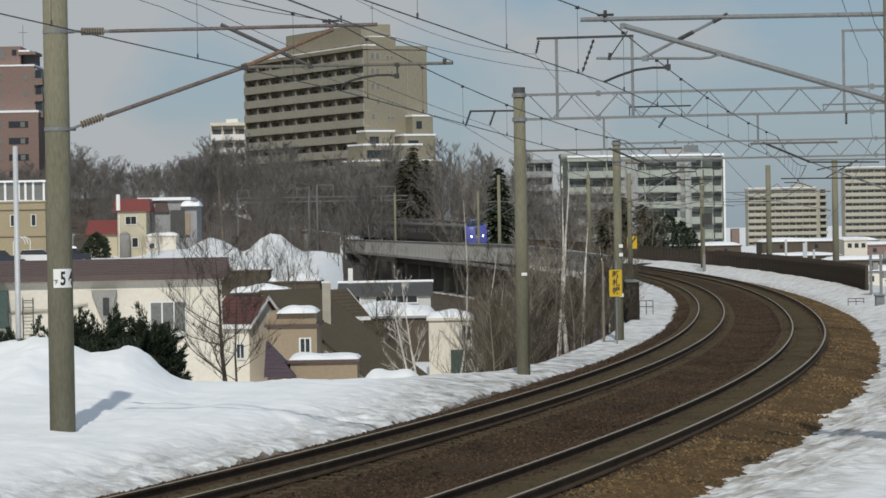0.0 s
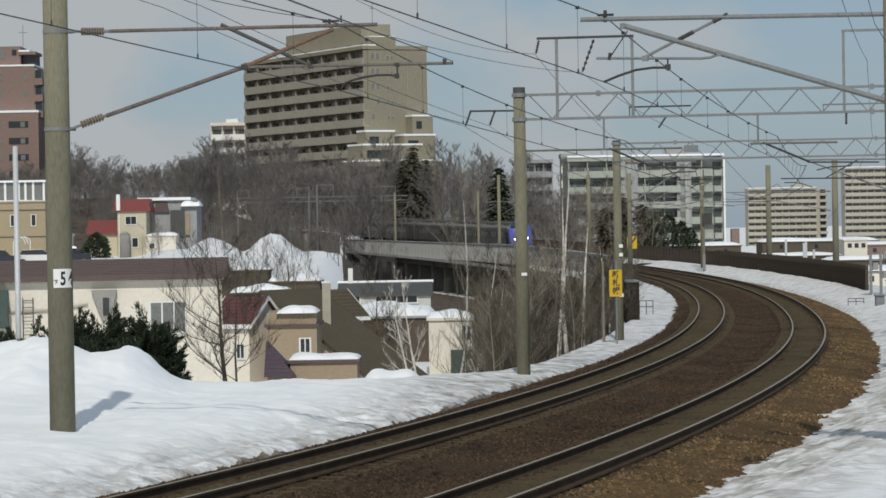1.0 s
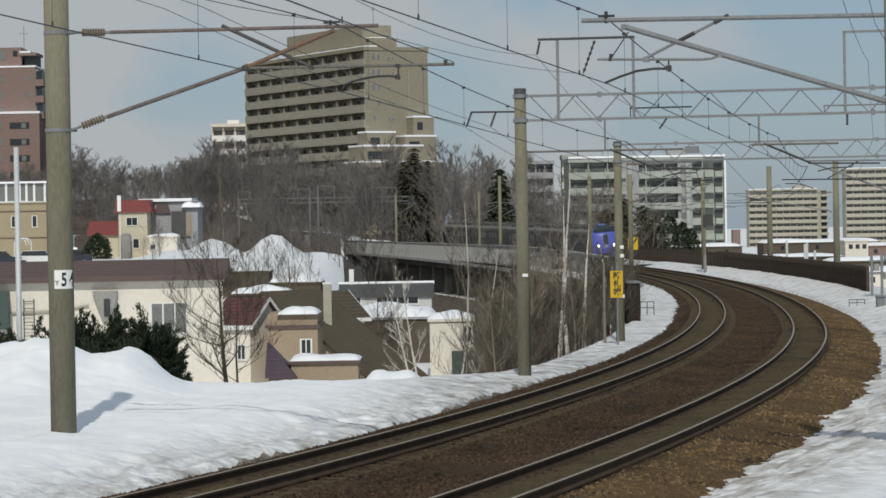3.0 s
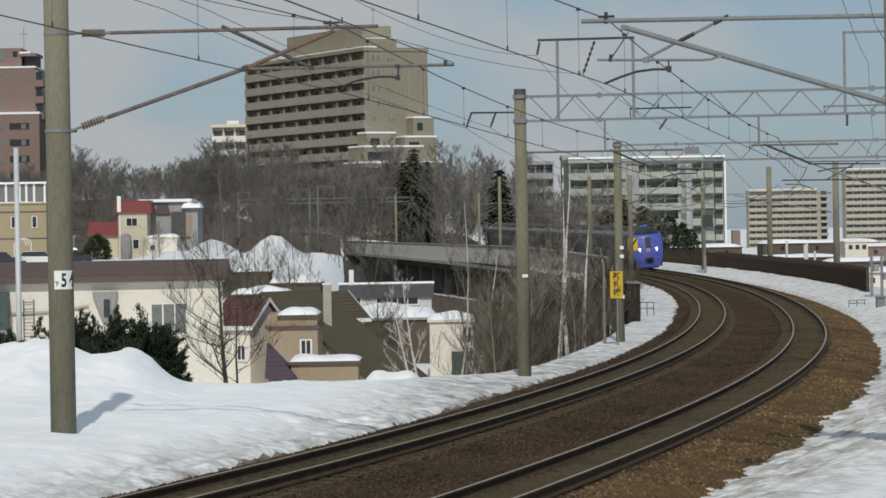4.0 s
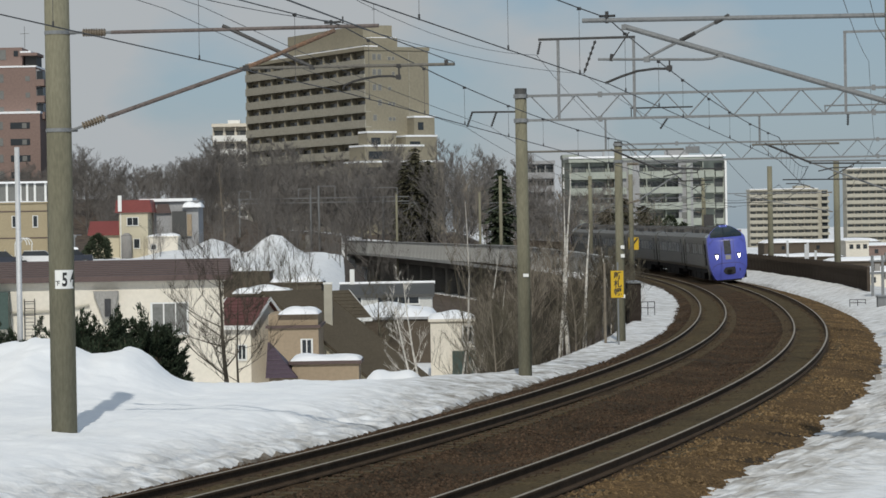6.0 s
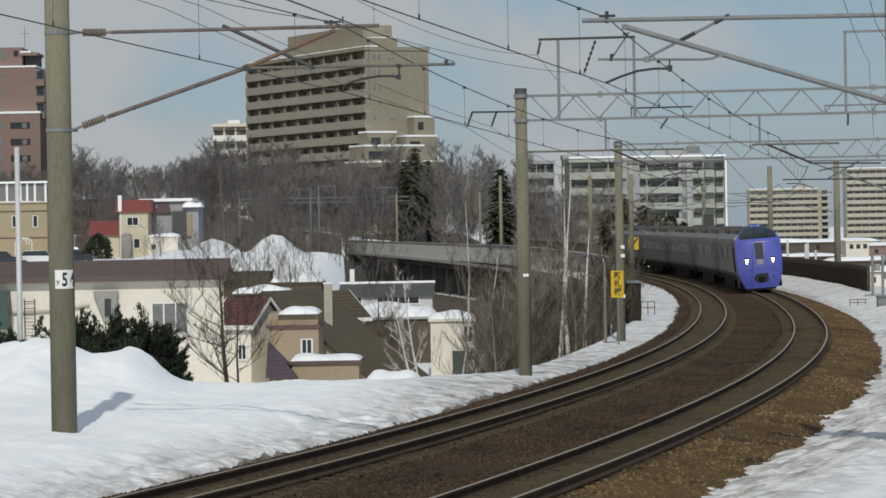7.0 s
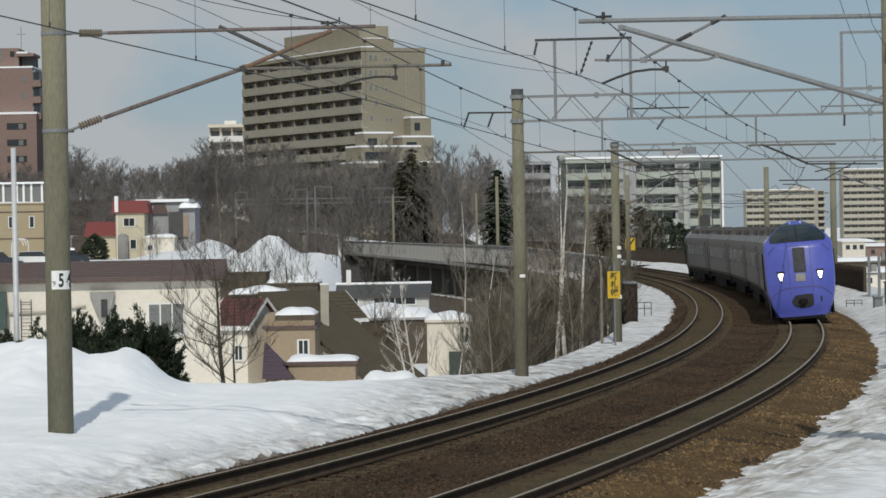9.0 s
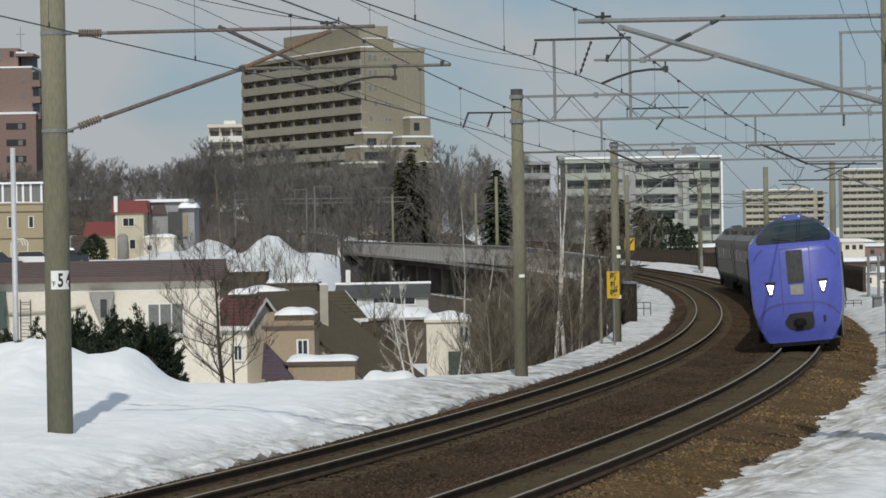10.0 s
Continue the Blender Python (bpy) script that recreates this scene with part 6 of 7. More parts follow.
def hipped_house(label, x0, x1, y, deep, base, eave, ridge, r0, r1, wall, roof):
    """A low house under a hipped roof with raised cross battens."""
    ob = thing("house", label, "house", Matrix.Translation((x0, y, base + fall(x0))), group="houses below the line")
    w, e, r = x1 - x0, eave - base, ridge - base
    part("wall", Shape().box(0.15, w - 0.15, 0.15, deep - 0.15, 0, e), wall, ob)
    sh = Shape()
    sh.v = [Vector(p) for p in ((0, 0, e), (w, 0, e), (w, deep, e), (0, deep, e), (r0 - x0, deep / 2, r), (r1 - x0, deep / 2, r))]
    sh.f = [(0, 1, 5, 4), (1, 2, 5), (2, 3, 4, 5), (3, 0, 4), (3, 2, 1, 0)]
    rp = part("roof", sh, roof, ob, "ribbed metal hipped roof")
    for k in range(1, 8):
        t = k / 8
        a, b = sh.v[0].lerp(sh.v[4], t), sh.v[1].lerp(sh.v[5], t)
        part("batten", Shape().tube(a + Vector((0, 0, 0.01)), b + Vector((0, 0, 0.01)), 0.02, n=5), roof, rp)
    return ob


hipped_house("house with a purple-brown ribbed metal roof", -7.62, -6.3, 122, 3.2, -5, -2.85, -1.40, -7.60, -7.5, M["beige_wall"], M["purple_roof"])
hs = gable_house("house", "house with a long dark brown roof", -2.4, 153, 50, 3.9, 15.6, -6, -4.5, 0.14, M["yellow_wall"], M["dark_roof"], over=0.3, trim=M["dark_roof"])
hs = gable_house("house", "dark-roofed house with white barge boards", -6.9, 169, 30, 5.0, 5, -5, -1.7, -0.28, M["white_wall"], M["dark_roof"], over=0.3, seams=0.4, trim=M["white"])
ob = thing("brick_chimney", "cream square chimney stack", "chimney", Matrix.Translation((-6.3, 156, -1.87)))
part("shaft", Shape().box(-0.22, 0.22, -0.22, 0.22, 0, 2.36), M["cream_wall"], ob)
part("cap", Shape().box(-0.25, 0.25, -0.25, 0.25, 2.36, 2.46), M["white"], ob)
hs = box_house("house with a wide snow-covered flat roof", -6.0, -0.7, 172, 10, -5, -2.05, M["brown_wall"], True, 7, 0.6, band=M["grey_wall"])
hs = box_house("cream house behind bare trees", -0.85, 1.5, 158, 6, -5, -1.7, M["white_wall"], True, 8, 0.3)
window_on(hs, 0.6, 1.1, 2.2, 3.0, 1, M["glass"])
part("green_base", Shape().box(0.0, 1.3, -0.3, -0.02, 0.0, 1.7), M["green_dark"], hs, "dark green lower wall")
hs = gable_house("house", "long low house with a dark roof and snow along its ridge", -4.0, 197, 0, 6.2, 6, -4, -1.1, -0.42, M["pale_wall"], M["grey_dark"], over=0.15)
part("ridge_snow", Shape().tube((-3.3, 3, 3.6), (3.3, 3, 3.6), 0.11, n=8), M["snow_clean"], hs, "snow along the ridge")
window_on(hs, -0.6, 2.2, 2.25, 2.72, 4, M["glass"])
window_on(hs, -2.4, -1.7, 2.3, 2.75, 1, M["glass"])
ob = thing("brick_chimney", "white chimney stack with a flared foot", "chimney", Matrix.Translation((-6.4, 200, -1.22)))
part("shaft", Shape().box(-0.16, 0.16, -0.16, 0.16, 0, 1.85), M["white"], ob)
for x0, x1, y, top, sd in ((-13.5, -9.6, 225, -0.95, 2), (-20, -14.2, 235, -0.25, 3), (-15.0, -11.0, 205, -1.35, 4)):
    box_house("low outbuilding half buried in snow", x0, x1, y, 5, -4, top, M["brown_wall"], True, sd, 0.45, name="shed")

# houses on the rise
hs = box_house("tan house with a flat roof and siding", -46.5, -41.0, 300, 7, -1, 6.0, M["tan_wall"], True, 9, 0.15, band=M["tan_wall"])
for u in (-1.9, 0.25):
    window_on(hs, u + 1.05, u + 1.5, 4.6, 5.7, 1, M["glass"])
part("dark_band", Shape().box(-2.8, 2.8, -0.06, 0.0, 6.15, 6.25), M["brown_roof"], hs)
part("lower_band", Shape().box(-2.8, 2.8, -0.06, 0.0, 3.4, 3.5), M["brown_roof"], hs)
part("roof_room", Shape().box(-2.7, 2.6, 1.0, 6, 7.2, 9.1), M["glass_grey"], hs, "glazed roof room")
for u in (-1.6, -0.2, 0.5, 1.3, 2.4):
    part("roof_room_post", Shape().box(u, u + 0.22, 0.85, 1.0, 7.15, 9.1), M["white"], hs)
part("roof_room_roof", Shape().box(-3.0, 2.8, 0.6, 6.2, 9.1, 9.3), M["snow_clean"], hs)
hs = box_house("narrow yellow house with a red mansard roof", -38.6, -35.2, 345, 6, -1, 5.3, M["yellow_wall"], False, band=M["red_roof"])
part("mansard", Shape().prism([(-2.15, 6.25), (2.3, 6.25), (2.0, 7.75), (-2.0, 7.75)], -0.3, 6.2), M["red_roof"], hs, "red metal mansard")
part("chimney", Shape().box(-1.75, -1.32, -0.55, -0.2, 6.4, 8.3), M["white"], hs, "white chimney")
window_on(hs, -0.75, 0.55, 4.75, 5.65, 2, M["glass"])
window_on(hs, 0.0, 0.7, 2.05, 3.1, 1, M["glass"])
part("tank", Shape().tube((-0.75, -0.9, 0.3), (-0.75, -0.9, 3.5), 0.65, n=16).tube((-0.75, -0.9, 3.5), (-0.75, -0.9, 3.85), 0.65, 0.25, 16), M["concrete"], hs, "grey upright tank", True)
part("pipe", Shape().tube((-1.5, -0.06, 0.4), (-1.5, -0.06, 6.2), 0.06, n=6), M["white"], hs)
hs = gable_house("house", "low house with a red metal roof", -40.9, 350, 0, 3.4, 5, -1, 2.95, 4.3, M["yellow_wall"], M["red_roof"])
hs = box_house("grey house with snow hanging over its flat roof", -34.9, -29.6, 350, 7, -1, 6.55, M["grey_wall"], False, band=M["grey_wall"])
part("roof_slab", Shape().box(-4.4, 2.0, -0.5, 6, 7.6, 7.95), M["snow_clean"], hs, "snow on the upper roof")
snow_cap(hs, 0.75, 3.1, -0.7, 4, 6.85, 0.75, 12)
part("gable", Shape().prism([(-2.5, 6.2), (-0.6, 6.2), (-0.9, 7.3), (-2.2, 7.3)], -0.4, 1), M["brown_roof"], hs, "brown dormer roof")
# projecting box; its dark grey stands in for the shade of a recess
part("dark_bay", Shape().box(-0.5, 1.2, -0.35, 0.0, 3.3, 6.4), M["grey_dark"], hs, "dark grey bay coloured as a shaded recess")
# beige strip stands in for the sunlit part of the wall
part("lit_wall", Shape().box(1.3, 1.85, -0.4, 0.0, 3.4, 6.0), M["beige_wall"], hs)
window_on(hs, 0.1, 0.6, 4.6, 5.6, 1, M["glass_grey"])
hs2 = box_house("low white annex with a small window", -35.0, -31.5, 343, 4, -1, 2.3, M["white_wall"], True, 14, 0.3)
window_on(hs2, -1.4, -0.8, 1.9, 2.45, 1, M["glass"])


# low roofs beyond the fence
for k, (x0, x1, y, top, wall, thick) in enumerate(((45.6, 48.2, 330, 1.45, "white_wall", 0.12), (34, 44, 320, -0.3, "brown_wall", 0.3), (40, 56, 300, -0.5, "brown_wall", 0.5), (30, 39, 380, 0.4, "brown_wall", 0.4),
                                                  (44, 60, 400, 0.75, "brown_wall", 0.5), (26, 34, 300, -0.5, "cream_wall", 0.3), (36, 50, 260, -1.0, "white_wall", 0.5), (50, 62, 350, 0.7, "brick_wall", 0.3))):
    hs = box_house("low building beyond the fence with a snowy roof", x0, x1, y, 8, -5, top, M[wall], True, 20 + k, thick)
    for q in range(3):
        u = -(x1 - x0) / 2 + (x1 - x0) * (0.15 + 0.3 * q)
        part("window", Shape().box(u, u + 0.45, -0.05, 0.02, top + 4.2, top + 4.7), M["glass"], hs)
ob = thing("brick_block", "small brick-red block on the skyline", "building", Matrix.Translation((60.5, 600, -6.74)))
part("wall", Shape().box(-0.8, 0.8, 0, 3, 0, 8.4), M["brick_wall"], ob)
for k, (x, y, h) in enumerate(((36.6, 310, 1.75), (37.9, 305, 1.4), (39.0, 312, 1.5), (40.6, 318, 0.6))):
    ob = thing("white_post", "stout white post beyond the fence", "post", Matrix.Translation((x, y, -4.5 + fall(x))), group="white posts")
    part("shaft", Shape().box(-0.11, 0.11, -0.12, 0.12, 0, 4.5 + h), M["galv_pale"], ob)


# ---- parked cars ----
def parked_car(x, y, turn, paint, label, rack=False, snow=False):
    z = ground_z(x, y)
    ob = thing("parked_car", label, "car", Matrix.Translation((x, y, z)) @ Matrix.Rotation(radians(turn), 4, "Z"), group="parked cars")
    prof = [(-2.1, 0.3), (-2.15, 0.75), (-1.9, 0.95), (-1.75, 1.05), (2.05, 1.0), (2.1, 0.7), (2.1, 0.3)]
    part("body", Shape().prism(prof, -0.83, 0.83), paint, ob)
    part("cabin", Shape().prism([(-1.7, 1.04), (-1.45, 1.5), (0.6, 1.52), (1.2, 1.02)], -0.72, 0.72), M["glass"], ob, "dark glazed cabin")
    part("roof", Shape().box(-1.45, 0.62, -0.7, 0.7, 1.5, 1.55), paint, ob)
    for sx in (-1.35, 1.35):
        for sy in (-0.84, 0.84):
            wh = part("wheel", Shape().tube((sx, sy - 0.09, 0.31), (sx, sy + 0.09, 0.31), 0.31, n=16), M["black"], ob)
            part("rim", Shape().tube((sx, sy - 0.1, 0.31), (sx, sy + 0.1, 0.31), 0.18, n=12), M["galv"], wh)
    for sy in (-0.6, 0.6):
        part("headlight", Shape().box(2.08, 2.13, sy - 0.16, sy + 0.16, 0.62, 0.8), M["frame_white"], ob)
        part("tail_light", Shape().box(-2.18, -2.12, sy - 0.14, sy + 0.14, 0.65, 0.9), M["red_roof"], ob)
    if rack:
        for sx in (-1.2, -0.4, 0.4):
            part("rack_bar", Shape().box(sx - 0.03, sx + 0.03, -0.75, 0.75, 1.62, 1.67), M["white"], ob)
    if snow:
        snow_cap(ob, -1.5, 0.7, -0.72, 0.72, 1.55, 0.25, 33)


M["car_white"] = mat("white_car_paint", (0.7, 0.7, 0.7), 0.3, 0.03, 1.0, 8.0, 0.0)
M["car_dark"] = mat("dark_car_paint", (0.03, 0.035, 0.05), 0.25, 0.05, 1.0, 8.0, 0.0)
parked_car(-6.3, 188, -70, M["car_white"], "white parked car beside the low house")
parked_car(-44.0, 288, 5, M["car_dark"], "dark parked estate car with roof bars", True)
parked_car(-40.5, 290, 3, M["car_white"], "pale parked car half behind the mast")
parked_car(-37.5, 292, 8, M["car_dark"], "dark parked car with snow on its roof", False, True)


def carport():
    z = ground_z(-38.6, 296)
    ob = thing("carport", "grey steel carport frame", "carport", Matrix.Translation((-38.8, 296, z)))
    for u in (-0.9, 1.1):
        part("post", Shape().box(u - 0.06, u + 0.06, -0.06, 0.06, 0, 2.7), M["galv"], ob)
    part("roof_beam", Shape().box(-1.4, 1.3, -0.08, 0.08, 2.6, 2.8), M["galv"], ob)
    part("roof_slope", Shape().tube((-1.6, 0, 3.9), (1.2, 0, 2.7), 0.08, n=6), M["galv"], ob)
    part("roof_sheet", Shape().box(-1.5, 1.3, 0, 4, 2.8, 2.86), M["grey_wall"], ob)


carport()


def hoops():
    ob = thing("hoop_frame", "white tubular hoop frame", "frame", Matrix.Translation((-42.3, 293.5, 0.72)))
    for k in range(3):
        pts = [(-0.5 + k * 0.25 + 0.6 * math.cos(a), 0.2 * k, 1.6 + 0.7 * math.sin(a)) for a in np.linspace(0, math.pi, 9)]
        part("hoop", Shape().path(pts, 0.05, 5), M["white"], ob)
    for u in (-1.1, 0.6):
        part("leg", Shape().tube((u, 0, -0.5), (u, 0, 1.7), 0.05, n=5), M["white"], ob)


hoops()


# ---- trees ----
def grow(seed, height, r0, limbs, twigs, spread_=0.45, bend=0.06, first=0.3, levels=2, rise=(0.5, 1.1), fine=0.006):
    """Trunk and limbs of one bare tree: two shapes."""
    rnd = random.Random(seed)
    trunk, crown = Shape(), Shape()
    pts = [Vector((0, 0, 0))]
    d = Vector((rnd.uniform(-0.05, 0.05), rnd.uniform(-0.05, 0.05), 1)).normalized()
    k = 9
    for i in range(k):
        d = (d + Vector((rnd.uniform(-bend, bend), rnd.uniform(-bend, bend), 0.05))).normalized()
        pts.append(pts[-1] + d * (height / k))
    rs = [r0 * (1 - i / (k + 0.3)) ** 0.8 for i in range(k + 1)]
    trunk.path(pts, rs, 7)

    def limb(p, dirn, ln, r, level):
        q = [p]
        dd = dirn.copy()
        if level == levels:
            tip = p + (dd + Vector((rnd.uniform(-0.2, 0.2), rnd.uniform(-0.2, 0.2), 0.1))).normalized() * ln
            u = dd.orthogonal().normalized() * max(r, fine)
            v = dd.cross(u)
            b = len(crown.v)
            crown.v += [p + u, p - u * 0.5 + v * 0.8, p - u * 0.5 - v * 0.8, tip]
            crown.f += [(b, b + 1, b + 3), (b + 1, b + 2, b + 3), (b + 2, b, b + 3)]
            return
        n = 2 if level else 4
        for i in range(n):
            dd = (dd + Vector((rnd.uniform(-0.22, 0.22), rnd.uniform(-0.22, 0.22), 0.12))).normalized()
            q.append(q[-1] + dd * (ln / n))
        crown.path(q, [max(r * (1 - i / (n + 0.2)), 0.004) for i in range(n + 1)], 3 if level else 4)
        if level < levels:
            for j in range(twigs if level == 0 else twigs + 3):
                t = rnd.uniform(0.25, 1.0)
                i = min(int(t * n), n - 1)
                b = q[i].lerp(q[i + 1], t * n - i)
                side = Vector((rnd.uniform(-1, 1), rnd.uniform(-1, 1), rnd.uniform(0.0, 0.9)))
                limb(b, (dd * 0.7 + side.normalized() * 0.8).normalized(), ln * rnd.uniform(0.35, 0.6), r * 0.45, level + 1)

    for i in range(limbs):
        t = first + (1 - first) * (i + rnd.random()) / limbs
        f = min(int(t * k), k - 1)
        p = pts[f].lerp(pts[f + 1], t * k - f)
        a = rnd.uniform(0, 6.28)
        up = rnd.uniform(*rise)
        dirn = Vector((math.cos(a), math.sin(a), up)).normalized()
        limb(p, dirn, height * spread_ * (1.05 - 0.75 * t) * rnd.uniform(0.7, 1.1), r0 * 0.42 * (1.1 - t), 0)
    return trunk, crown


def bare_tree(name, label, seed, height, r0, limbs, twigs, bark, m, group, twig_mat=None, **kw):
    ob = thing(name, label, "tree", m, group)
    trunk, crown = grow(seed, height, r0, limbs, twigs, **kw)
    part("trunk", trunk, bark, ob, "", True)
    part("bare_crown", crown, twig_mat or bark, ob, "bare twiggy branches")
    return ob


def conifer(seed, height, wide, m, label, mat_, group, tiers=26, per=9, full=0.85, leaf=0.10):
    rnd = random.Random(seed)
    ob = thing("conifer", label, "tree", m, group)
    part("trunk", Shape().tube((0, 0, -0.3), (0, 0, height * 0.97), 0.02 * height, 0.01, 7), M["bark"], ob)
    cr = Shape()
    for i in range(tiers):
        t = (i + rnd.uniform(-0.3, 0.3)) / tiers
        z = height * (0.06 + 0.92 * t)
        reach = wide * (1 - t) ** full * rnd.uniform(0.35, 1.25) + 0.04 * wide
        for j in range(per):
            a = rnd.uniform(0, 6.28)
            rr = reach * rnd.uniform(0.5, 1.05)
            dx, dy = math.cos(a), math.sin(a)
            n = 4
            for q in range(n):
                f0, f1 = q / n, (q + 1) / n
                droop = -0.34 * rr
                c0 = Vector((dx * rr * f0, dy * rr * f0, z + droop * f0 ** 1.5))
                c1 = Vector((dx * rr * f1 * 1.05, dy * rr * f1 * 1.05, z + droop * f1 ** 1.5 + rnd.uniform(-0.05, 0.05) * wide))
                w = wide * leaf * (1.1 - f0 * 0.7) * rnd.uniform(0.7, 1.3)
                side = Vector((-dy, dx, rnd.uniform(-0.5, 0.5))) * w
                b = len(cr.v)
                cr.v += [c0, c0.lerp(c1, 0.6) + side, c1, c0.lerp(c1, 0.6) - side]
                cr.f += [(b, b + 1, b + 2), (b, b + 2, b + 3)]
    part("crown", cr, mat_, ob, "layered needle branches")
    return ob



def bush(x, y, wide, top_z, seed, label):
    """A low spreading evergreen of many short leafy sprays."""
    rnd = random.Random(seed)
    top_z += fall(x)
    z = max(ground_z(x, y), top_z - 2.6)
    tall = top_z - z
    ob = thing("evergreen_shrub", label, "shrub", Matrix.Translation((x, y, z - 0.2)), group="evergreen shrubs")
    st, cr = Shape(), Shape()
    for i in range(76):
        a = rnd.uniform(0, 6.28)
        reach = wide * rnd.uniform(0.3, 1.12)
        top = Vector((math.cos(a) * reach, math.sin(a) * reach * 0.7, tall * rnd.uniform(0.3, 1.0) * (1.1 - 0.35 * reach / wide)))
        mid = Vector((top.x * 0.4, top.y * 0.4, top.z * 0.78))
        st.path([(0, 0, 0), mid, top], [0.03, 0.02, 0.006], 4)
        d = (top - mid).normalized()
        for j in range(210):
            t = rnd.uniform(0.0, 1.12)
            wd = 0.085 * (1.25 - t)
            c = mid.lerp(top, t) + Vector((rnd.gauss(0, wd), rnd.gauss(0, wd), rnd.gauss(0, 0.6 * wd) - 0.05 * t))
            e = (d * 1.3 + Vector((rnd.uniform(-1, 1), rnd.uniform(-1, 1), rnd.uniform(-0.5, 0.6)))).normalized() * rnd.uniform(0.06, 0.14)
            s = e.cross(Vector((rnd.uniform(-1, 1), rnd.uniform(-1, 1), rnd.uniform(-1, 1)))).normalized() * rnd.uniform(0.008, 0.017)
            b = len(cr.v)
            cr.v += [c, c + e * 0.55 + s, c + e, c + e * 0.55 - s]
            cr.f += [(b, b + 1, b + 2), (b, b + 2, b + 3)]
    part("stem", st, M["bark"], ob)
    part("foliage", cr, M["yew"], ob, "dark green sprays")


def round_conifer(seed, x, y, top, wide, label="rounded dark green conifer beyond the fence", group="conifers beyond the fence"):
    """A rounded dark evergreen of many needle tufts."""
    rnd = random.Random(seed)
    z = ground_z(x, y) - 0.3
    ob = thing("conifer", label, "tree", Matrix.Translation((x, y, z)), group)
    tall = top + fall(x) - z
    part("trunk", Shape().tube((0, 0, 0), (0, 0, tall * 0.9), 0.14, 0.03, 7), M["bark"], ob)
    cr = Shape()
    for i in range(900):
        f = rnd.uniform(0.12, 1.0)
        a = rnd.uniform(0, 6.28)
        lump = 1 + 0.22 * math.sin(3 * a + seed) * math.sin(9 * f + seed)
        rr = wide * lump * math.sin(math.pi * min(1, 0.2 + 0.8 * f)) ** 0.6 * rnd.uniform(0.55, 1.05)
        c = Vector((math.cos(a) * rr, math.sin(a) * rr, tall * f - 0.1 * rr))
        d = Vector((math.cos(a), math.sin(a), rnd.uniform(-0.3, 0.8))).normalized()
        for j in range(5):
            e = (d + Vector((rnd.uniform(-1, 1), rnd.uniform(-1, 1), rnd.uniform(-0.6, 0.8)))).normalized() * rnd.uniform(0.2, 0.5)
            s = e.cross(Vector((rnd.uniform(-1, 1), rnd.uniform(-1, 1), rnd.uniform(-1, 1)))).normalized() * rnd.uniform(0.03, 0.08)
            b = len(cr.v)
            cr.v += [c, c + e * 0.6 + s, c + e, c + e * 0.6 - s]
            cr.f += [(b, b + 1, b + 2), (b, b + 2, b + 3)]
    part("crown", cr, M["needles"], ob, "dense dark needle tufts")


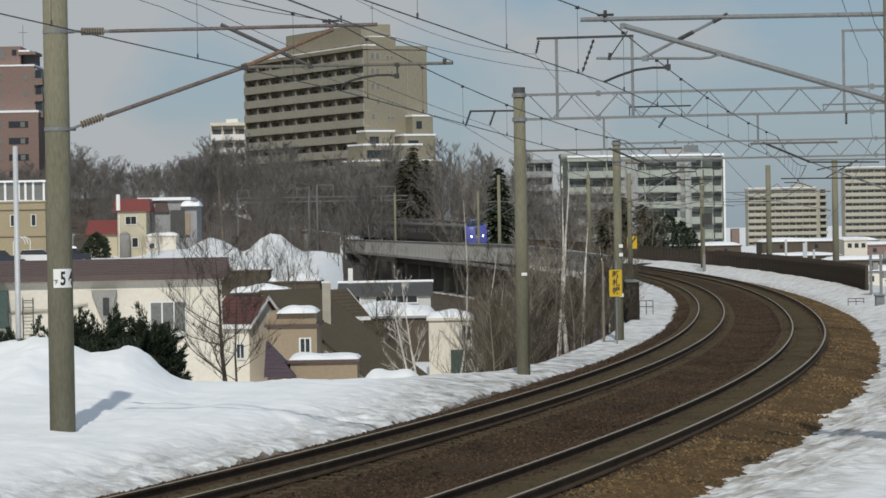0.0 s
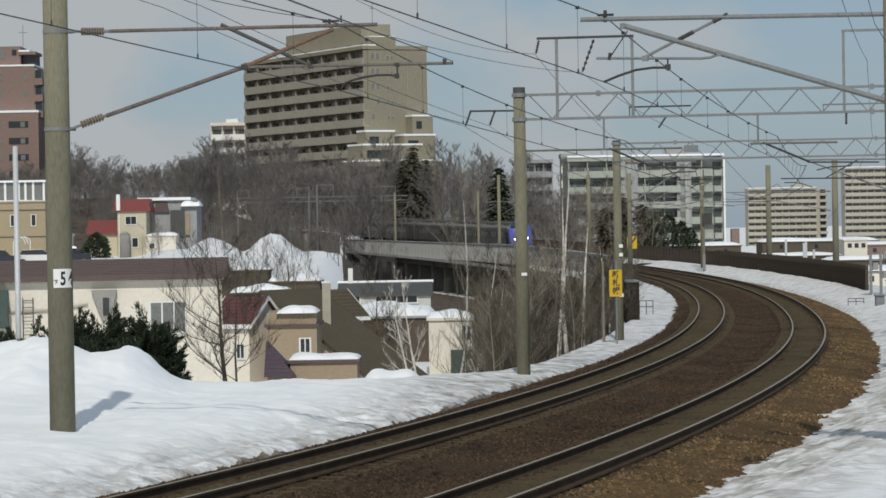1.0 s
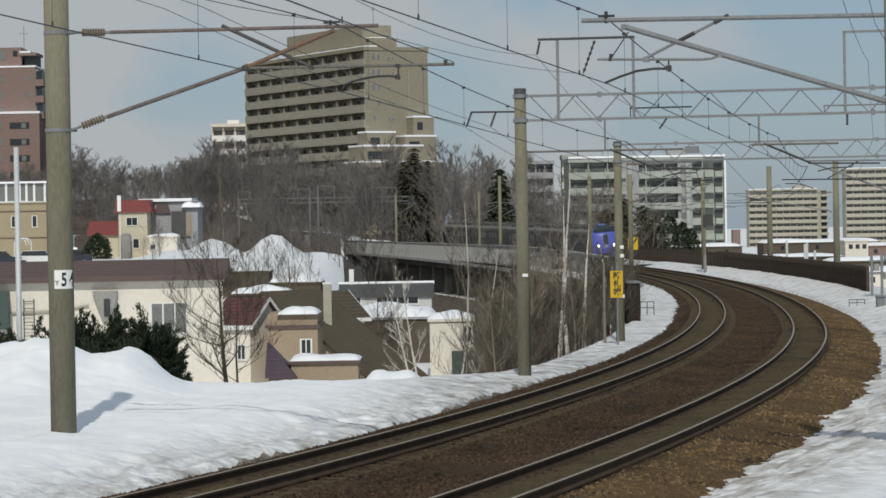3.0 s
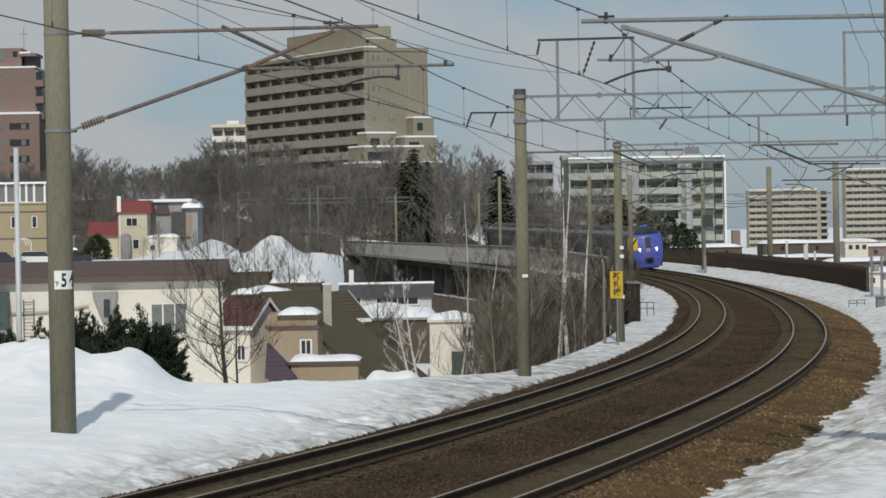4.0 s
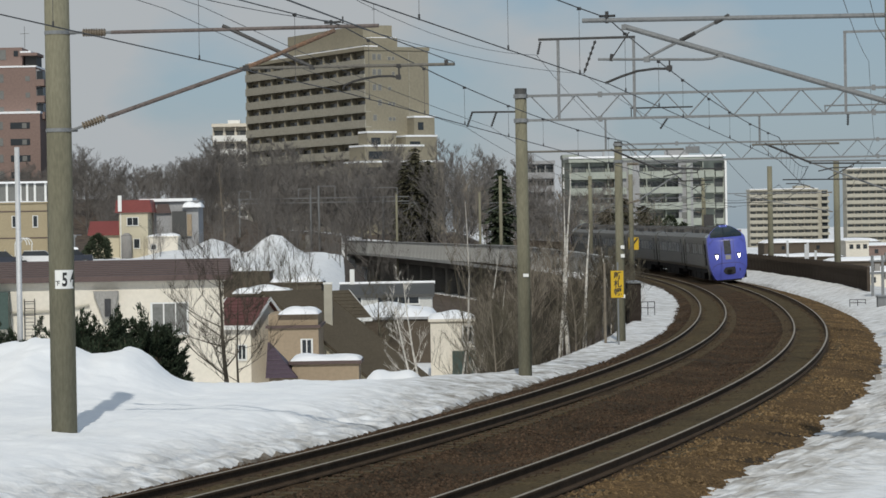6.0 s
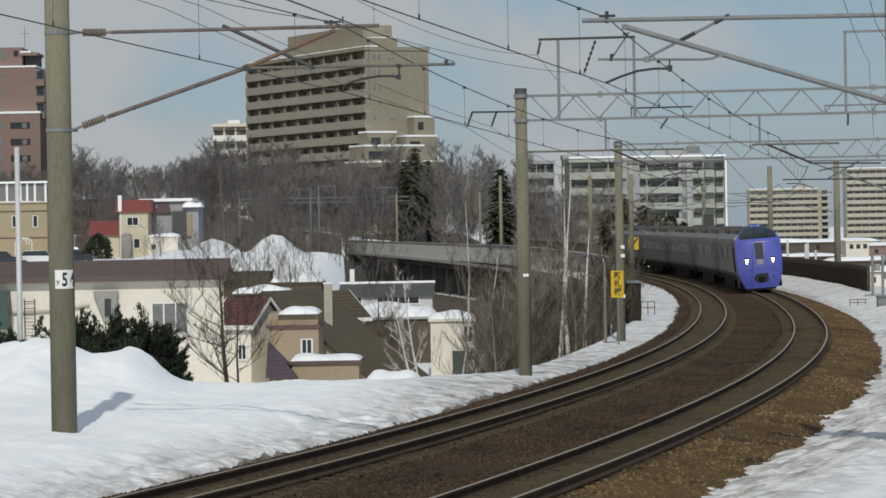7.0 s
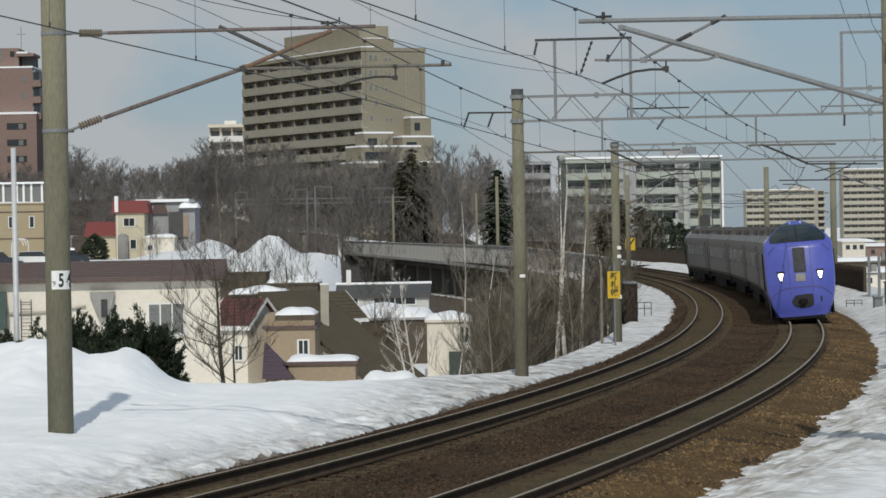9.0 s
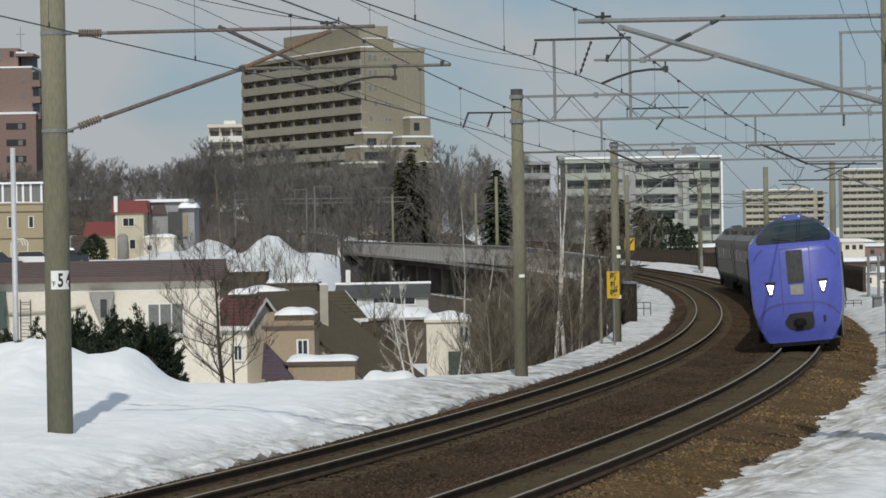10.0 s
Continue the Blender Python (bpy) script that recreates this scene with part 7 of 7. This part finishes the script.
def plant():
    rnd = random.Random(21)
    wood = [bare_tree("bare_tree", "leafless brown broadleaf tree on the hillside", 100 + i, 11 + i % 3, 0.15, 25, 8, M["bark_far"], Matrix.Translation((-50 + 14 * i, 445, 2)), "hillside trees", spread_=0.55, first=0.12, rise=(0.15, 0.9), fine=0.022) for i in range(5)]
    for k in range(170):
        x = -74 + 100 * (k + rnd.random()) / 170
        y = rnd.uniform(420, 525)
        if x > -7 and k % 5 > 1:
            continue
        src = wood[k % 5]
        z = ground_z(x, y) - 0.3
        top = 3.53 + fall(x) + y / 4800 * float(np.interp(784 + x / y * 5140, [0, 130, 160, 200, 260, 330, 380, 430, 540, 620, 700, 800, 880, 1000], [90, 112, 122, 92, 96, 114, 140, 138, 100, 90, 122, 122, 118, 70]))
        sc = (top - z) / 12.5 * rnd.uniform(0.72, 1.06)
        if sc < 0.3:
            continue
        copy_thing(src, Matrix.Translation((x, y, z)) @ Matrix.Rotation(rnd.uniform(0, 6.28), 4, "Z") @ Matrix.Scale(sc, 4))
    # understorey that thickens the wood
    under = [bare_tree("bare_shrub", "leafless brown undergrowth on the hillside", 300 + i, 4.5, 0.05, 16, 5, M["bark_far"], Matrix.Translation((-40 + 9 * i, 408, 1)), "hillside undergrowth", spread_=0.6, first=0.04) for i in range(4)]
    for k in range(170):
        x, y = -66 + 94 * (k + rnd.random()) / 170, rnd.uniform(376, 470)
        if -16 < x < 12 and y > on_line(372).y - 12 and y < 440 and abs(x - on_line(372).x) < 14:
            continue
        n = terrain(np.array([x]), np.array([y]))[2][0]
        if n > -9:
            continue
        copy_thing(under[k % 4], Matrix.Translation((x, y, ground_z(x, y) - 0.2)) @ Matrix.Rotation(rnd.uniform(0, 6.28), 4, "Z") @ Matrix.Scale(rnd.uniform(0.7, 1.7), 4))
    near = [bare_tree("bare_tree", "leafless grey-brown tree on the embankment slope", 200 + i, 7, 0.075, 15, 6, M[("bark", "bark_dark", "bark_pale", "bark_dark")[i]], Matrix.Translation((1.0 + i * 1.7, 128 + 9 * i, ground_z(1.0 + i * 1.7, 128 + 9 * i) - 0.2)), "slope trees", spread_=0.45, first=0.1) for i in range(4)]
    for k in range(112):
        y = rnd.uniform(84, 250)
        x = y * rnd.uniform(0.012, 0.066)
        n = terrain(np.array([x]), np.array([y]))[2][0]
        if n > -8.2 or (y < 118 and 0.0345 < x / y < 0.044):
            continue
        z = ground_z(x, y) - 0.2
        top = 3.53 - y / 5140 * rnd.uniform(45, 150)
        sc = (top - z) / 7.0
        copy_thing(near[k % 4], Matrix.Translation((x, y, z)) @ Matrix.Rotation(rnd.uniform(0, 6.28), 4, "Z") @ Matrix.Scale(max(0.25, min(sc, 1.15)), 4))
    brush = [bare_tree("bare_shrub", "leafless tangled scrub on the embankment slope", 400 + i, 2.6, 0.025, 18, 5, M["bark_dark" if i % 2 else "bark"], Matrix.Translation((2.0 + 1.2 * i, 100 + 6 * i, ground_z(2.0 + 1.2 * i, 100 + 6 * i) - 0.1)), "slope scrub", spread_=0.7, first=0.03) for i in range(4)]
    for k in range(112):
        y = rnd.uniform(80, 190)
        x = y * rnd.uniform(0.013, 0.066)
        n = terrain(np.array([x]), np.array([y]))[2][0]
        if n > -7.8 or (y < 118 and 0.0345 < x / y < 0.044):
            continue
        copy_thing(brush[k % 4], Matrix.Translation((x, y, ground_z(x, y) - 0.15)) @ Matrix.Rotation(rnd.uniform(0, 6.28), 4, "Z") @ Matrix.Scale(rnd.uniform(0.5, 1.3), 4))
    # white birches on the slope: x, y, height of the top, lean
    for k, (x, y, top, lean) in enumerate(((4.52, 116, 5.6, 1), (4.95, 117, 4.6, -2), (5.75, 121, 3.6, 2), (0.82, 128, 4.6, -1), (1.0, 129, 2.6, 12), (-0.95, 118, 0.9, -16), (-0.75, 119, 1.6, -9), (0.3, 112, 0.2, 4), (1.75, 113, -0.4, -22), (2.3, 125, 1.2, 3), (7.2, 126, 2.6, -1))):
        z = ground_z(x, y) - 0.2
        bare_tree("birch_tree", "slender white-barked birch without leaves", 500 + k, top + fall(x) - z, 0.10 if k < 3 else 0.07, 12, 4, M["birch"], Matrix.Translation((x, y, z)) @ Matrix.Rotation(radians(lean), 4, "Y") @ Matrix.Rotation(radians(50 * k), 4, "Z"), "birches", twig_mat=M["birch"] if k in (5, 6, 8) else M["bark_pale"], spread_=0.5 if k == 3 else 0.25, bend=0.05, first=0.5 if k == 3 else 0.35, rise=(1.2, 2.4) if k == 3 else (0.5, 1.1))
    # garden trees by the houses
    for k, (x, y, h, sp) in enumerate(((-11.5, 210, 5.2, 0.6), (-14.8, 215, 4.4, 0.6), (-10.2, 205, 4.0, 0.6), (-3.8, 170, 4.4, 0.5))):
        z = ground_z(x, y) - 0.2
        bare_tree("bare_tree", "leafless garden tree with spreading twigs", 600 + k, h, 0.12, 17, 6, M["bark"], Matrix.Translation((x, y, z)) @ Matrix.Rotation(1.3 * k, 4, "Z"), "garden trees", spread_=sp * 1.35, first=0.12, bend=0.12)
    z = ground_z(-6.65, 90) - 0.2
    bare_tree("bare_tree", "dark leafless garden tree with a rounded spreading crown", 616, 2.7 - z, 0.125, 20, 7, M["bark_dark"], Matrix.Translation((-6.65, 90, z)), "garden trees", spread_=0.50, first=0.5, bend=0.07, rise=(-0.05, 0.8))
    bare_tree("bare_tree", "leafless garden tree with spreading twigs", 618, 1.9 - z, 0.07, 13, 6, M["bark_dark"], Matrix.Translation((-6.25, 91, z)), "garden trees", spread_=0.42, first=0.48, bend=0.09, rise=(0.0, 0.8))
    bare_tree("poplar", "tall thin pale-barked bare tree on the hillside", 700, 12.5, 0.17, 22, 4, M["bark_pale"], Matrix.Translation((-30.9, 408, 0.5)), "hillside trees", spread_=0.2, first=0.15, bend=0.04)
    for k, (x, y, h, w) in enumerate(((-4.2, 432, 16.6, 3.0), (-5.9, 436, 14.6, 2.6), (-2.3, 435, 14.8, 2.6))):
        conifer(5 + k, h, w, Matrix.Translation((x, y, -1)), "tall ragged dark conifer on the hillside", M["needles_brown"], "conifers", 36, 52 - 8 * k, 0.32, 0.085)
    conifer(9, 14.0, 3.6, Matrix.Translation((8.2, 418, -2)), "dark conifer behind the viaduct", M["needles"], "conifers", 34, 56, 0.45)
    for k, (x, y, top, w, mt) in enumerate(((18.4, 330, 5.8, 2.0, "needles_brown"), (20.4, 328, 6.9, 2.6, "needles_brown"), (22.8, 332, 6.0, 2.3, "needles_brown"))):
        z = ground_z(x, y) - 0.3
        conifer(20 + k, top + fall(x) - z, w, Matrix.Translation((x, y, z)), "broad brownish conifer beyond the fence" if mt == "needles_brown" else "rounded dark conifer beyond the fence", M[mt], "conifers beyond the fence", 40, 90, 0.28, 0.075)
    for k, (x, y, top, w) in enumerate(((24.6, 335, 4.3, 1.7), (26.3, 338, 4.5, 1.9), (28.0, 340, 3.6, 1.5), (23.2, 331, 3.6, 1.6), (29.4, 345, 2.9, 1.3))):
        round_conifer(60 + k, x, y, top, w)
    round_conifer(70, -40.3, 338, 2.6, 1.5, "dark evergreen in front of a red-roofed house", "conifers")
    for k in range(26):
        x, y = -33 + 22 * (k + rnd.random()) / 26, rnd.uniform(292, 345)
        copy_thing(under[k % 4], Matrix.Translation((x, y, ground_z(x, y) - 0.2)) @ Matrix.Rotation(rnd.uniform(0, 6.28), 4, "Z") @ Matrix.Scale(rnd.uniform(0.45, 0.95), 4))
    twiggy = [(17.2, 326, 6.6), (19.2, 327, 8.0), (21.6, 326, 7.6), (23.6, 330, 6.2), (20.3, 331, 7.4)]
    for k, (x, y, top) in enumerate(twiggy):
        z = ground_z(x, y) - 0.3
        bare_tree("bare_tree", "brown leafless tree among conifers beyond the fence", 640 + k, top + fall(x) - z, 0.1, 20, 7, M["bark_pale"], Matrix.Translation((x, y, z)), "trees beyond the fence", spread_=0.34, first=0.3)
    for k, (x, y, w, h) in enumerate(((-8.3, 65.5, 0.8, 2.0), (-7.7, 66, 0.8, 2.07), (-6.75, 66.3, 0.75, 2.08), (-6.45, 66.5, 0.5, 1.6), (-6.35, 66.8, 0.42, 1.05), (-9.5, 66.5, 0.7, 1.75), (-10.4, 65.5, 0.8, 1.8), (-7.1, 65.0, 0.8, 1.4), (-7.9, 64.6, 0.8, 1.45))):
        bush(x, y, w, h, 40 + k, "dark green evergreen shrub behind a snow bank")


plant()


# ---- the moving train ----
NOSE_AT, SPEED, CAR, BODY_TILT = 321.8, 29.69, 21.3, 0.026     # the bodies lean into the curve


def car_pose(i, t):
    s = NOSE_AT - SPEED * t + 0.6 * max(0.0, t - 7.5) + CAR * i
    a, b = on_line(s + 3.6, 0, CANT / 2), on_line(s + 17.4, 0, CANT / 2)
    d = (b - a).normalized()
    right = d.cross(Vector((0, 0, 1))).normalized()
    right = (right + Vector((0, 0, CANT / GAUGE - FALL + BODY_TILT))).normalized()
    up = right.cross(d)
    m = Matrix((right, d, up)).transposed().to_4x4()
    return Matrix.Translation(a - d * 3.6) @ m


def motions():
    for i, car in enumerate(TRAIN):
        walk(car, [(t, car_pose(i, t)) for t in np.arange(0, 10.01, 0.25)])


motions()
